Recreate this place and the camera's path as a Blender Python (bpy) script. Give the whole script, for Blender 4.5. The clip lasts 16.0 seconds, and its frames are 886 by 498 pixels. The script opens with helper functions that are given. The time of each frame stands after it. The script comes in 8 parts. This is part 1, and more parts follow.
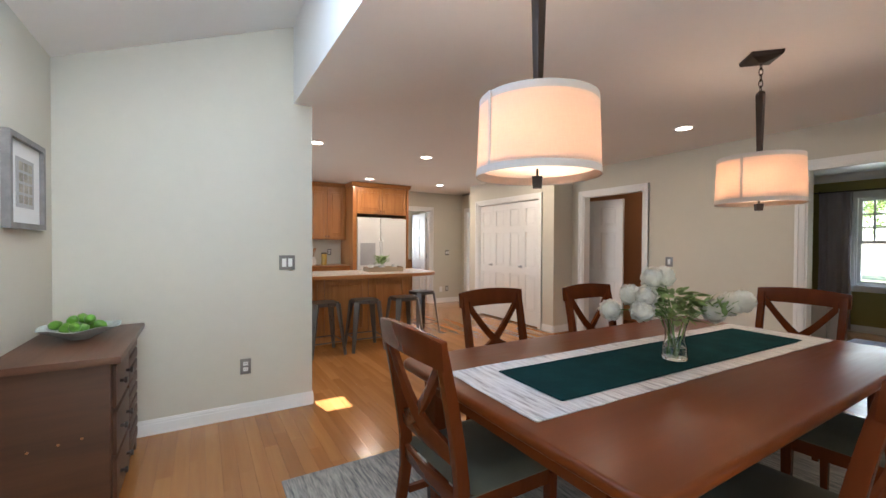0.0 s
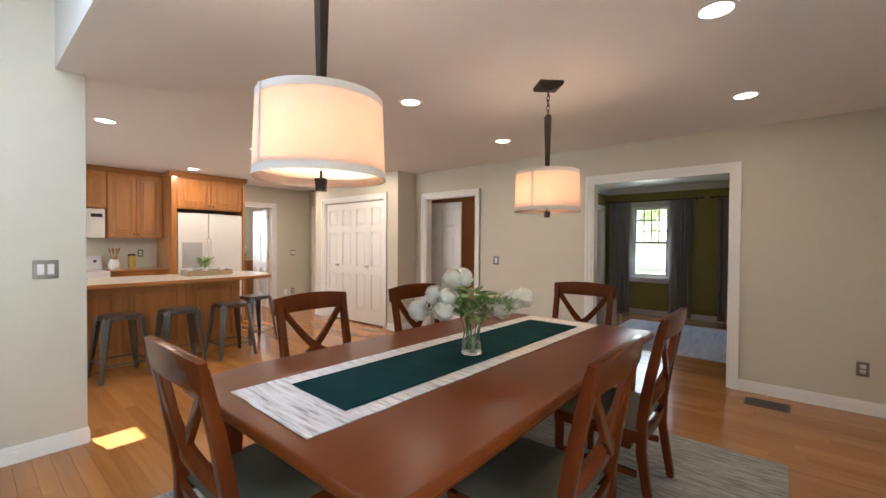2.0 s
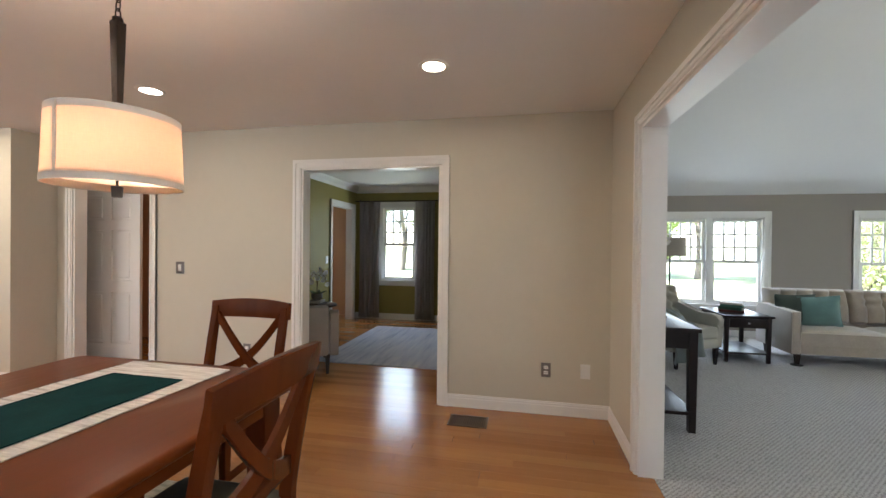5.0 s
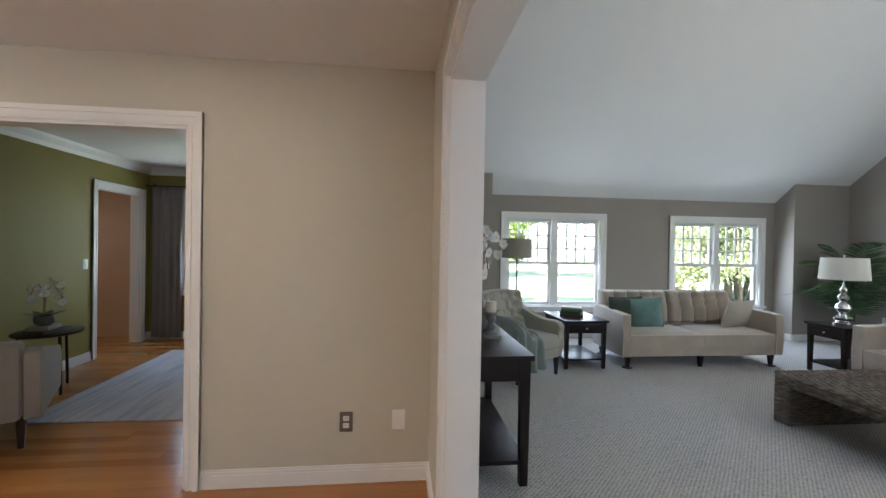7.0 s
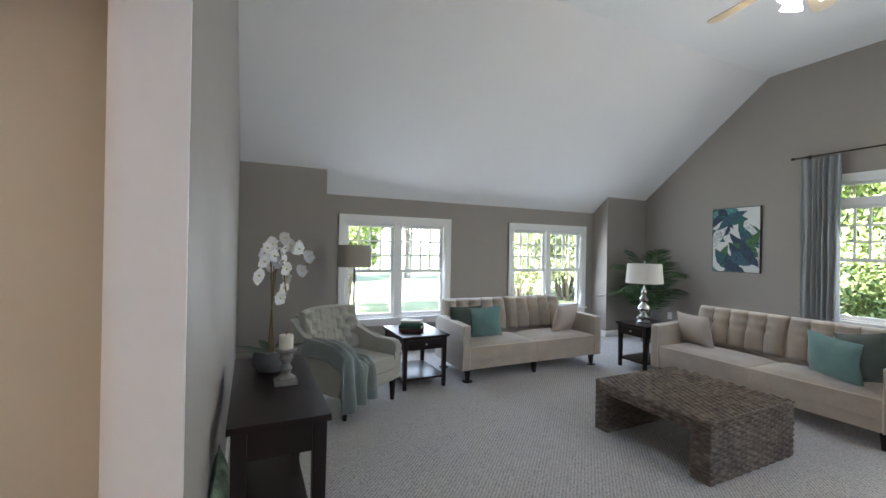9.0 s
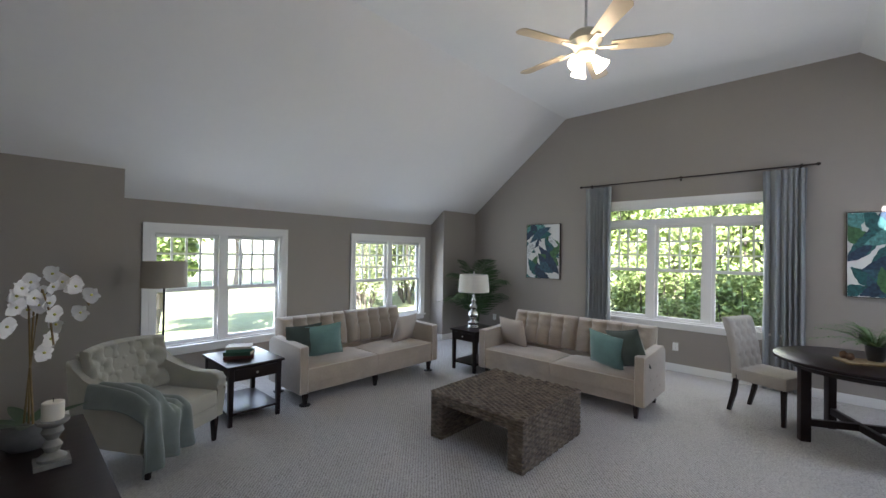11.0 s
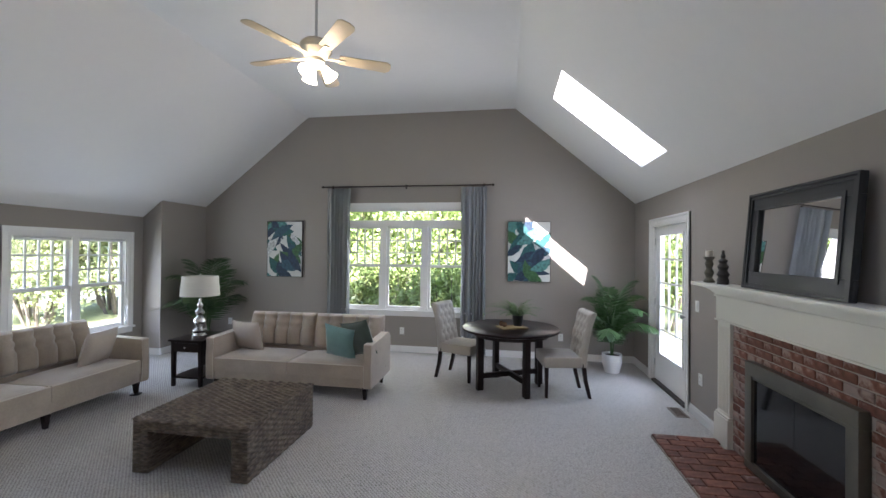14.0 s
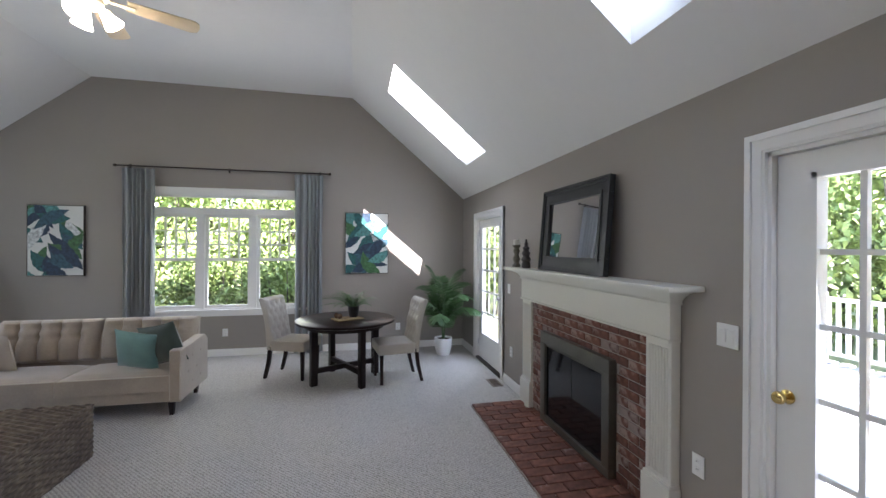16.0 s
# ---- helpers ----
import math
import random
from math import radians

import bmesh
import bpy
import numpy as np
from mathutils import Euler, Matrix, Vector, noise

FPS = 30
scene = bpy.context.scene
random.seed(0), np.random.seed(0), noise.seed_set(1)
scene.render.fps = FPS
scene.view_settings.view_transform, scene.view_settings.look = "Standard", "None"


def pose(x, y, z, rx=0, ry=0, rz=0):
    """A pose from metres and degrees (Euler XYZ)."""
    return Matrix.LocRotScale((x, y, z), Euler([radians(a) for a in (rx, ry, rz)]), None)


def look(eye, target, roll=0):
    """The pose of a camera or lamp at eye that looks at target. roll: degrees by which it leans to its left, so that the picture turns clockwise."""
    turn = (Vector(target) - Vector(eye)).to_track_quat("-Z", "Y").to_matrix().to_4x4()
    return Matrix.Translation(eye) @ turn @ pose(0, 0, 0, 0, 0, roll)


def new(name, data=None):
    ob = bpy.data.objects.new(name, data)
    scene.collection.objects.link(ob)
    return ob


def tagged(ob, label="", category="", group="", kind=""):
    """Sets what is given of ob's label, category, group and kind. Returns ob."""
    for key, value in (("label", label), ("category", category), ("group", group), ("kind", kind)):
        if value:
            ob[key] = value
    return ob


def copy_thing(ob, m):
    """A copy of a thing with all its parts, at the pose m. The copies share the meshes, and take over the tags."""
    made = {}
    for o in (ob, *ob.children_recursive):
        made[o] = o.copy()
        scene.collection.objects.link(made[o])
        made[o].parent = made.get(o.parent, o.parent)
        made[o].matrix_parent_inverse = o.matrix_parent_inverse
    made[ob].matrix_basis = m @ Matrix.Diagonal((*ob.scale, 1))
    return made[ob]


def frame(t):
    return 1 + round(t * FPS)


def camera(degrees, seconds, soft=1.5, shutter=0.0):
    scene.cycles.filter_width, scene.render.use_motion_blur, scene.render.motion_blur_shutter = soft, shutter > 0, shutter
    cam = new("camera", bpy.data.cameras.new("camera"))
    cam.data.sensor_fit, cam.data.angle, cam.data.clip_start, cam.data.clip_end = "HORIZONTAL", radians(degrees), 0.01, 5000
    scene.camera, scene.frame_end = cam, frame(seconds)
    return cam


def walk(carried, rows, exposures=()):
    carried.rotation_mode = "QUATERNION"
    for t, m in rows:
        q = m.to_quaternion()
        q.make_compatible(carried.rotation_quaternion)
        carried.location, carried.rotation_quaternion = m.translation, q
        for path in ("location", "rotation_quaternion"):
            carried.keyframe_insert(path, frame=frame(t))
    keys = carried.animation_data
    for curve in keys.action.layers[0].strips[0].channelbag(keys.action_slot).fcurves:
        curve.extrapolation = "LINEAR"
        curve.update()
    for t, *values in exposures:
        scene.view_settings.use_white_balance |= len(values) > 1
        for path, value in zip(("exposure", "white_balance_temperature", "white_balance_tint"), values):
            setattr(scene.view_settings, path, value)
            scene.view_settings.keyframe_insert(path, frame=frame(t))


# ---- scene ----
cam = camera(95.2, 16.0)
PATH = [
    (0, (0.783, 0.372, 1.33), (1.809, 2.089, 1.302), 0.3),
    (0.5, (0.796, 0.344, 1.329), (1.961, 1.97, 1.301), 0.4),
    (1, (0.823, 0.309, 1.33), (2.112, 1.838, 1.299), 0.4),
    (1.5, (0.905, 0.276, 1.338), (2.32, 1.689, 1.304), 0.3),
    (2, (1.024, 0.232, 1.356), (2.557, 1.515, 1.324), 0.4),
    (2.5, (1.171, 0.192, 1.367), (2.809, 1.339, 1.333), 0.4),
    (3, (1.335, 0.192, 1.386), (3.074, 1.179, 1.351), 0.5),
    (3.5, (1.544, 0.14, 1.388), (3.363, 0.972, 1.354), 0.5),
    (4, (1.783, 0.064, 1.381), (3.667, 0.736, 1.352), 0.6),
    (4.2, (1.885, 0.038, 1.372), (3.789, 0.651, 1.346), 0.6),
    (6.3, (2.963, -0.365, 1.348), (4.963, -0.361, 1.331), 0.9),
    (6.5, (3.057, -0.416, 1.368), (5.056, -0.475, 1.346), 1.0),
    (7, (3.27, -0.581, 1.405), (5.259, -0.794, 1.387), 1.0),
    (7.5, (3.449, -0.73, 1.419), (5.412, -1.11, 1.408), 0.9),
    (8, (3.612, -0.852, 1.426), (5.535, -1.402, 1.419), 0.8),
    (8.5, (3.766, -0.985, 1.449), (5.636, -1.697, 1.45), 1.0),
    (8.6, (3.771, -1.007, 1.452), (5.63, -1.746, 1.455), 1.0),
    (10.8, (3.818, -1.094, 1.655), (5.227, -2.513, 1.661), 1.1),
    (11, (3.768, -1.082, 1.645), (5.128, -2.548, 1.665), 0.9),
    (11.5, (3.716, -1.074, 1.649), (4.925, -2.668, 1.674), 0.8),
    (12, (3.673, -1.055, 1.663), (4.716, -2.762, 1.688), 0.7),
    (12.5, (3.625, -1.03, 1.684), (4.493, -2.832, 1.706), 0.6),
    (13, (3.593, -1.025, 1.691), (4.276, -2.904, 1.712), 0.6),
    (13.5, (3.559, -1.032, 1.693), (4.06, -2.968, 1.709), 0.6),
    (14, (3.541, -1.045, 1.687), (3.853, -3.02, 1.7), 0.6),
    (14.5, (3.509, -1.064, 1.677), (3.638, -3.06, 1.686), 0.5),
    (15, (3.496, -1.069, 1.661), (3.438, -3.068, 1.667), 0.5),
    (15.5, (3.451, -1.062, 1.644), (3.207, -3.047, 1.647), 0.4),
    (16, (3.404, -1.054, 1.625), (2.972, -3.006, 1.622), 0.3),
]
EXPOSURE = [(0.0, 2.70, 6000, 13), (1.5, 2.84, 6150, 13), (3.5, 3.08, 6300, 13), (7.0, 3.04, 5950, 14), (8.6, 3.1, 6000, 16), (11.0, 2.68, 6050, 19), (12.5, 2.5, 6050, 19), (14.5, 2.86, 6050, 20), (16.0, 2.8, 6050, 20)]
walk(cam, [(t, look(eye, target, roll)) for t, eye, target, roll in PATH], EXPOSURE)

# ---- world, sun and window light ----
world = bpy.data.worlds.new("sky")
scene.world = world
world.use_nodes = True
_nt = world.node_tree
_sky = _nt.nodes.new("ShaderNodeTexSky")
_sky.sky_type, _sky.sun_disc = "NISHITA", False
_sky.sun_elevation, _sky.sun_rotation = radians(45), radians(-10)
_nt.links.new(_sky.outputs[0], _nt.nodes["Background"].inputs[0])
_nt.nodes["Background"].inputs[1].default_value = 0.15

sun_data = bpy.data.lights.new("sun", "SUN")
sun_data.energy, sun_data.angle, sun_data.color = 5.0, radians(0.5), (1.0, 0.95, 0.88)
sun = new("sun", sun_data)
sun.matrix_world = look((0, 0, 20), (0.19 * 20, -20, 20 - 1.0 * 20))


INDOOR = 0.72          # share of full output at which the lamps burn


def area_lamp(name, m, w, h, power, color):
    d = bpy.data.lights.new(name, "AREA")
    d.shape, d.size, d.size_y, d.energy, d.color = "RECTANGLE", w, h, power * INDOOR, color
    ob = new(name, d)
    ob.matrix_world = m
    return ob


def point_lamp(name, place, power, color, radius=0.05):
    d = bpy.data.lights.new(name, "POINT")
    d.energy, d.color, d.shadow_soft_size = power * INDOOR, color, radius
    ob = new(name, d)
    ob.location = place
    return ob


SKYCOL = (0.78, 0.90, 1.0)
WARM = (1.0, 0.72, 0.45)
# daylight in the openings
area_lamp("daylight_east_window", look((9.27, -2.95, 1.2), (5, -3.2, 0.6)), 1.5, 1.3, 5.0, SKYCOL)
area_lamp("daylight_east_window", look((9.27, -5.7, 1.2), (5, -5.5, 0.6)), 1.5, 1.3, 5.0, SKYCOL)
area_lamp("daylight_gable_window", look((5.24, -7.62, 1.55), (5.24, -3, 0.6)), 2.0, 1.6, 6.0, (0.98, 1.0, 0.95))
area_lamp("daylight_deck_door", look((1.62, -2.05, 1.1), (5, -3.4, 0.6)), 0.6, 1.7, 0.9, SKYCOL)
area_lamp("daylight_deck_door", look((1.62, -6.35, 1.1), (5, -6, 0.6)), 0.6, 1.7, 3.4, SKYCOL)
area_lamp("daylight_skylight", look((2.0, -5.7, 3.0), (3.6, -5.6, 0)), 0.5, 0.9, 4.0, SKYCOL)
area_lamp("daylight_skylight", look((2.0, -2.9, 3.0), (3.6, -3.6, 0)), 0.5, 0.9, 1.7, SKYCOL)
area_lamp("daylight_patio_door", look((0.72, -0.74, 1.1), (0.8, 4, 1.4)), 1.4, 1.9, 2.0, (0.84, 0.93, 1.0))
area_lamp("daylight_dining_skylight", look((0.80, 1.75, 2.70), (1.25, 3.78, 1.3)), 0.85, 1.3, 4.4, (0.66, 0.84, 1.0))
# fill lamp added to brighten the kitchen; no window is known on that side
area_lamp("kitchen_fill_light", look((-2.15, 6.2, 1.5), (4, 6.0, 2.1)), 1.8, 1.1, 14.0, (0.85, 0.93, 1.0))
area_lamp("daylight_den_window", look((9.42, 2.14, 1.4), (6, 2, 0.6)), 0.6, 1.2, 1.6, SKYCOL)

# ---- materials ----


def nodes(name):
    m = bpy.data.materials.new(name)
    m.use_nodes = True
    nt = m.node_tree
    return m, nt, nt.nodes["Principled BSDF"]


def _coords(nt, scale=(1, 1, 1), kind="Object"):
    tc, mp = nt.nodes.new("ShaderNodeTexCoord"), nt.nodes.new("ShaderNodeMapping")
    mp.inputs["Scale"].default_value = scale
    nt.links.new(tc.outputs[kind], mp.inputs[0])
    return mp.outputs[0]


def _noise(nt, vec, scale, detail=4, rough=0.55, distort=0.0):
    n = nt.nodes.new("ShaderNodeTexNoise")
    n.inputs["Scale"].default_value, n.inputs["Detail"].default_value = scale, detail
    n.inputs["Roughness"].default_value, n.inputs["Distortion"].default_value = rough, distort
    nt.links.new(vec, n.inputs["Vector"])
    return n.outputs["Fac"]


def _ramp(nt, fac, stops):
    r = nt.nodes.new("ShaderNodeValToRGB")
    els = r.color_ramp.elements
    while len(els) < len(stops):
        els.new(0.5)
    for e, (p, c) in zip(els, stops):
        e.position, e.color = p, (*c, 1)
    nt.links.new(fac, r.inputs[0])
    return r.outputs[0]


def _mix(nt, a, b, fac, mode="MIX"):
    m = nt.nodes.new("ShaderNodeMix")
    m.data_type, m.blend_type = "RGBA", mode
    for sock, v in ((m.inputs["Factor"], fac), (m.inputs[6], a), (m.inputs[7], b)):
        if isinstance(v, (int, float)):
            sock.default_value = v
        elif isinstance(v, tuple):
            sock.default_value = (*v, 1)
        else:
            nt.links.new(v, sock)
    return m.outputs[2]


def _math(nt, op, a, b=0.0):
    m = nt.nodes.new("ShaderNodeMath")
    m.operation = op
    for sock, v in zip(m.inputs, (a, b)):
        if isinstance(v, (int, float)):
            sock.default_value = v
        else:
            nt.links.new(v, sock)
    return m.outputs[0]


def _bump(nt, bsdf, height, strength, dist=0.01):
    b = nt.nodes.new("ShaderNodeBump")
    b.inputs["Strength"].default_value, b.inputs["Distance"].default_value = strength, dist
    nt.links.new(height, b.inputs["Height"])
    nt.links.new(b.outputs[0], bsdf.inputs["Normal"])


def _scaled(c, k):
    return tuple(min(1.0, v * k) for v in c)


def plain(name, col, rough=0.5, metal=0.0, vary=0.1, scale=3.0, bump=0.15, bscale=90.0, coat=0.0, sheen=0.0, rvary=0.08, dist=0.004):
    """Paint, plaster, metal, cloth: colour drifting at two scales, fine relief, uneven gloss."""
    m, nt, p = nodes(name)
    v = _coords(nt)
    big, small = _noise(nt, v, scale, 5), _noise(nt, v, scale * 14, 3)
    both = _math(nt, "ADD", _math(nt, "MULTIPLY", big, 0.65), _math(nt, "MULTIPLY", small, 0.35))
    nt.links.new(_ramp(nt, both, [(0.3, _scaled(col, 1 - vary)), (0.7, _scaled(col, 1 + vary))]), p.inputs["Base Color"])
    r = _math(nt, "ADD", _math(nt, "MULTIPLY", small, rvary * 2), rough - rvary)
    nt.links.new(r, p.inputs["Roughness"])
    p.inputs["Metallic"].default_value = metal
    p.inputs["Coat Weight"].default_value = coat
    p.inputs["Sheen Weight"].default_value = sheen
    if bump:
        _bump(nt, p, _noise(nt, v, bscale, 4), bump, dist)
    return m


def wood(name, dark, light, along="x", rough=0.35, scale=1.0, coat=0.0, rnd=0.0, island=False, contrast=(0.25, 0.75)):
    """Timber with long grain along one axis, pores and a slow drift; rnd varies it from piece to piece."""
    m, nt, p = nodes(name)
    sc = {"x": (0.55, 9, 9), "y": (9, 0.55, 9), "z": (9, 9, 0.55)}[along]
    v = _coords(nt, tuple(s * scale for s in sc))
    if rnd:
        if island:
            g = nt.nodes.new("ShaderNodeNewGeometry").outputs["Random Per Island"]
        else:
            g = nt.nodes.new("ShaderNodeObjectInfo").outputs["Random"]
        off = nt.nodes.new("ShaderNodeVectorMath")
        off.operation = "ADD"
        cmb = nt.nodes.new("ShaderNodeCombineXYZ")
        for i in range(3):
            nt.links.new(_math(nt, "MULTIPLY", g, 37.0 + 11 * i), cmb.inputs[i])
        nt.links.new(v, off.inputs[0])
        nt.links.new(cmb.outputs[0], off.inputs[1])
        v = off.outputs[0]
    a, b, c = _noise(nt, v, 1.2, 6, 0.6, 0.8), _noise(nt, v, 7.0, 4, 0.6), _noise(nt, v, 0.35, 3)
    f = _math(nt, "ADD", _math(nt, "MULTIPLY", a, 0.5), _math(nt, "ADD", _math(nt, "MULTIPLY", b, 0.2), _math(nt, "MULTIPLY", c, 0.3)))
    if rnd:
        f = _math(nt, "ADD", f, _math(nt, "MULTIPLY", _math(nt, "SUBTRACT", g, 0.5), rnd))
    mid = tuple((x + y) / 2 for x, y in zip(dark, light))
    nt.links.new(_ramp(nt, f, [(contrast[0], dark), (0.5, mid), (contrast[1], light)]), p.inputs["Base Color"])
    nt.links.new(_math(nt, "ADD", _math(nt, "MULTIPLY", b, 0.12), rough - 0.06), p.inputs["Roughness"])
    p.inputs["Coat Weight"].default_value = coat
    p.inputs["Coat Roughness"].default_value = 0.15
    _bump(nt, p, b, 0.06, 0.003)
    return m


def glow(name, col, strength):
    m, nt, p = nodes(name)
    p.inputs["Base Color"].default_value = (*col, 1)
    p.inputs["Emission Color"].default_value = (*col, 1)
    p.inputs["Emission Strength"].default_value = strength
    return m


def lets_light_through(m, col, share):
    """Thin cloth or petal: part of the light goes through, softly."""
    nt = m.node_tree
    tl, mx = nt.nodes.new("ShaderNodeBsdfTranslucent"), nt.nodes.new("ShaderNodeMixShader")
    tl.inputs[0].default_value = (*col, 1)
    mx.inputs[0].default_value = share
    nt.links.new(nt.nodes["Principled BSDF"].outputs[0], mx.inputs[1])
    nt.links.new(tl.outputs[0], mx.inputs[2])
    nt.links.new(mx.outputs[0], nt.nodes["Material Output"].inputs["Surface"])


def clear(name, tint=(1, 1, 1), rough=0.0, ior=1.45):
    m, nt, p = nodes(name)
    p.inputs["Base Color"].default_value = (*tint, 1)
    p.inputs["Transmission Weight"].default_value = 1.0
    p.inputs["Roughness"].default_value = rough
    p.inputs["IOR"].default_value = ior
    return m


def pane_glass():
    """Thin window pane: see-through with a weak reflection at glancing angles."""
    m, nt, p = nodes("window_glass")
    out = nt.nodes["Material Output"]
    tr, gl, mx, lw = (nt.nodes.new("ShaderNode" + s) for s in ("BsdfTransparent", "BsdfGlossy", "MixShader", "LayerWeight"))
    gl.inputs["Roughness"].default_value = 0.01
    pw = nt.nodes.new("ShaderNodeMath")
    pw.operation = "POWER"
    pw.inputs[1].default_value = 5.0
    ma = nt.nodes.new("ShaderNodeMath")
    ma.operation = "MULTIPLY_ADD"
    ma.inputs[1].default_value, ma.inputs[2].default_value = 0.5, 0.03
    lw.inputs["Blend"].default_value = 0.5
    nt.links.new(lw.outputs["Facing"], pw.inputs[0])
    nt.links.new(pw.outputs[0], ma.inputs[0])
    nt.links.new(ma.outputs[0], mx.inputs[0])
    nt.links.new(tr.outputs[0], mx.inputs[1])
    nt.links.new(gl.outputs[0], mx.inputs[2])
    nt.links.new(mx.outputs[0], out.inputs["Surface"])
    return m


def carpet_mat():
    """Loop-pile carpet: fine diagonal ribs of light and dark grey flecks."""
    m, nt, p = nodes("berber_carpet")
    v = _coords(nt)
    w = nt.nodes.new("ShaderNodeTexWave")
    w.bands_direction = "DIAGONAL"
    w.inputs["Scale"].default_value, w.inputs["Distortion"].default_value = 21.0, 5.0
    w.inputs["Detail"].default_value, w.inputs["Detail Scale"].default_value = 2.0, 3.0
    nt.links.new(v, w.inputs["Vector"])
    vo = nt.nodes.new("ShaderNodeTexVoronoi")
    vo.inputs["Scale"].default_value = 95.0
    nt.links.new(v, vo.inputs["Vector"])
    drift, fleck = _noise(nt, v, 0.8, 4), _noise(nt, v, 60, 2)
    h = _math(nt, "ADD", _math(nt, "MULTIPLY", w.outputs["Fac"], 0.5), _math(nt, "MULTIPLY", _math(nt, "SUBTRACT", 1.0, vo.outputs["Distance"]), 0.5))
    f = _math(nt, "ADD", _math(nt, "MULTIPLY", h, 0.55), _math(nt, "ADD", _math(nt, "MULTIPLY", drift, 0.15), _math(nt, "MULTIPLY", fleck, 0.3)))
    nt.links.new(_ramp(nt, f, [(0.25, (0.2, 0.19, 0.175)), (0.5, (0.42, 0.405, 0.38)), (0.8, (0.6, 0.585, 0.56))]), p.inputs["Base Color"])
    p.inputs["Roughness"].default_value = 0.95
    p.inputs["Sheen Weight"].default_value = 0.2
    _bump(nt, p, h, 0.55, 0.006)
    return m


def rug_mat(name, cols, along="x", scale=1.0, thresh=(0.4, 0.5, 0.6)):
    """Woven rug: short streaks in two or three tones, ribbed pile."""
    m, nt, p = nodes(name)
    sc = (2.2, 26, 10) if along == "x" else (26, 2.2, 10)
    v = _coords(nt, tuple(s * scale for s in sc))
    a, b = _noise(nt, v, 1.4, 5, 0.65), _noise(nt, _coords(nt), 1.3, 4)
    f = _math(nt, "ADD", _math(nt, "MULTIPLY", a, 0.75), _math(nt, "MULTIPLY", b, 0.25))
    nt.links.new(_ramp(nt, f, list(zip(thresh, cols))), p.inputs["Base Color"])
    p.inputs["Roughness"].default_value = 0.95
    _bump(nt, p, a, 0.5, 0.006)
    return m


TAN = plain("dining_wall_paint", (0.60, 0.568, 0.475), 0.6, vary=0.03, scale=1.2, bump=0.08, bscale=160)
TAUPE = plain("living_wall_paint", (0.315, 0.285, 0.252), 0.62, vary=0.03, scale=1.2, bump=0.08, bscale=160)
OLIVE = plain("den_wall_paint", (0.28, 0.24, 0.065), 0.6, vary=0.04, scale=1.2, bump=0.08, bscale=160)
TERRA = plain("hall_wall_paint", (0.52, 0.25, 0.12), 0.6, vary=0.04, scale=1.2, bump=0.08, bscale=160)
CEIL = plain("ceiling_paint", (0.82, 0.815, 0.80), 0.75, vary=0.02, scale=1.0, bump=0.1, bscale=120)
TRIM = plain("white_trim_paint", (0.82, 0.815, 0.79), 0.35, vary=0.02, scale=2, bump=0.03)
DOORP = plain("white_door_paint", (0.80, 0.80, 0.78), 0.38, vary=0.025, scale=2, bump=0.03)
CARPET = carpet_mat()
OAK_D, OAK_L = (0.29, 0.115, 0.030), (0.46, 0.205, 0.060)
PLANK = wood("oak_floor", OAK_D, OAK_L, "y", 0.20, 0.9, coat=0.25, rnd=0.30)
PLANK_I = wood("oak_floor_far", OAK_D, OAK_L, "y", 0.20, 0.9, coat=0.25, rnd=0.30, island=True)
GAPDARK = plain("floor_gap", (0.19, 0.085, 0.028), 0.7, vary=0.2)
GLASS = pane_glass()
BLACKM = plain("black_metal", (0.03, 0.03, 0.03), 0.4, metal=0.6, vary=0.2)
BRONZE = plain("dark_bronze", (0.045, 0.034, 0.028), 0.42, metal=0.7, vary=0.25, scale=9)
BRASS = plain("polished_brass", (0.80, 0.58, 0.22), 0.18, metal=1.0, vary=0.08, bump=0.02)
STEEL = plain("brushed_steel", (0.55, 0.55, 0.56), 0.3, metal=1.0, vary=0.08, bump=0.03)
GUN = plain("gunmetal_stool_steel", (0.14, 0.135, 0.13), 0.30, metal=0.85, vary=0.08, scale=3, bump=0.04)
PLATEG = plain("pewter_wall_plate", (0.20, 0.19, 0.18), 0.35, metal=0.8, vary=0.1)
PLATEW = plain("white_plastic", (0.80, 0.80, 0.78), 0.3, vary=0.02)
ORANGEW = plain("pale_terracotta_paint", (0.60, 0.39, 0.25), 0.6, vary=0.03)

# ---- mesh helpers ----


def B():
    return bmesh.new()


def box(bm, x0, x1, y0, y1, z0, z1):
    m = Matrix.LocRotScale(((x0 + x1) / 2, (y0 + y1) / 2, (z0 + z1) / 2), None, (abs(x1 - x0), abs(y1 - y0), abs(z1 - z0)))
    return bmesh.ops.create_cube(bm, size=1, matrix=m)["verts"]


def lathe(bm, prof, seg=24, c=(0, 0, 0), close=True):
    rings = []
    for r, z in prof:
        rings.append([bm.verts.new((c[0] + r * math.cos(6.28318 * i / seg), c[1] + r * math.sin(6.28318 * i / seg), c[2] + z)) for i in range(seg)])
    for a, b in zip(rings, rings[1:]):
        for i in range(seg):
            j = (i + 1) % seg
            bm.faces.new((a[i], a[j], b[j], b[i]))
    if close:
        bm.faces.new(rings[0][::-1])
        bm.faces.new(rings[-1])


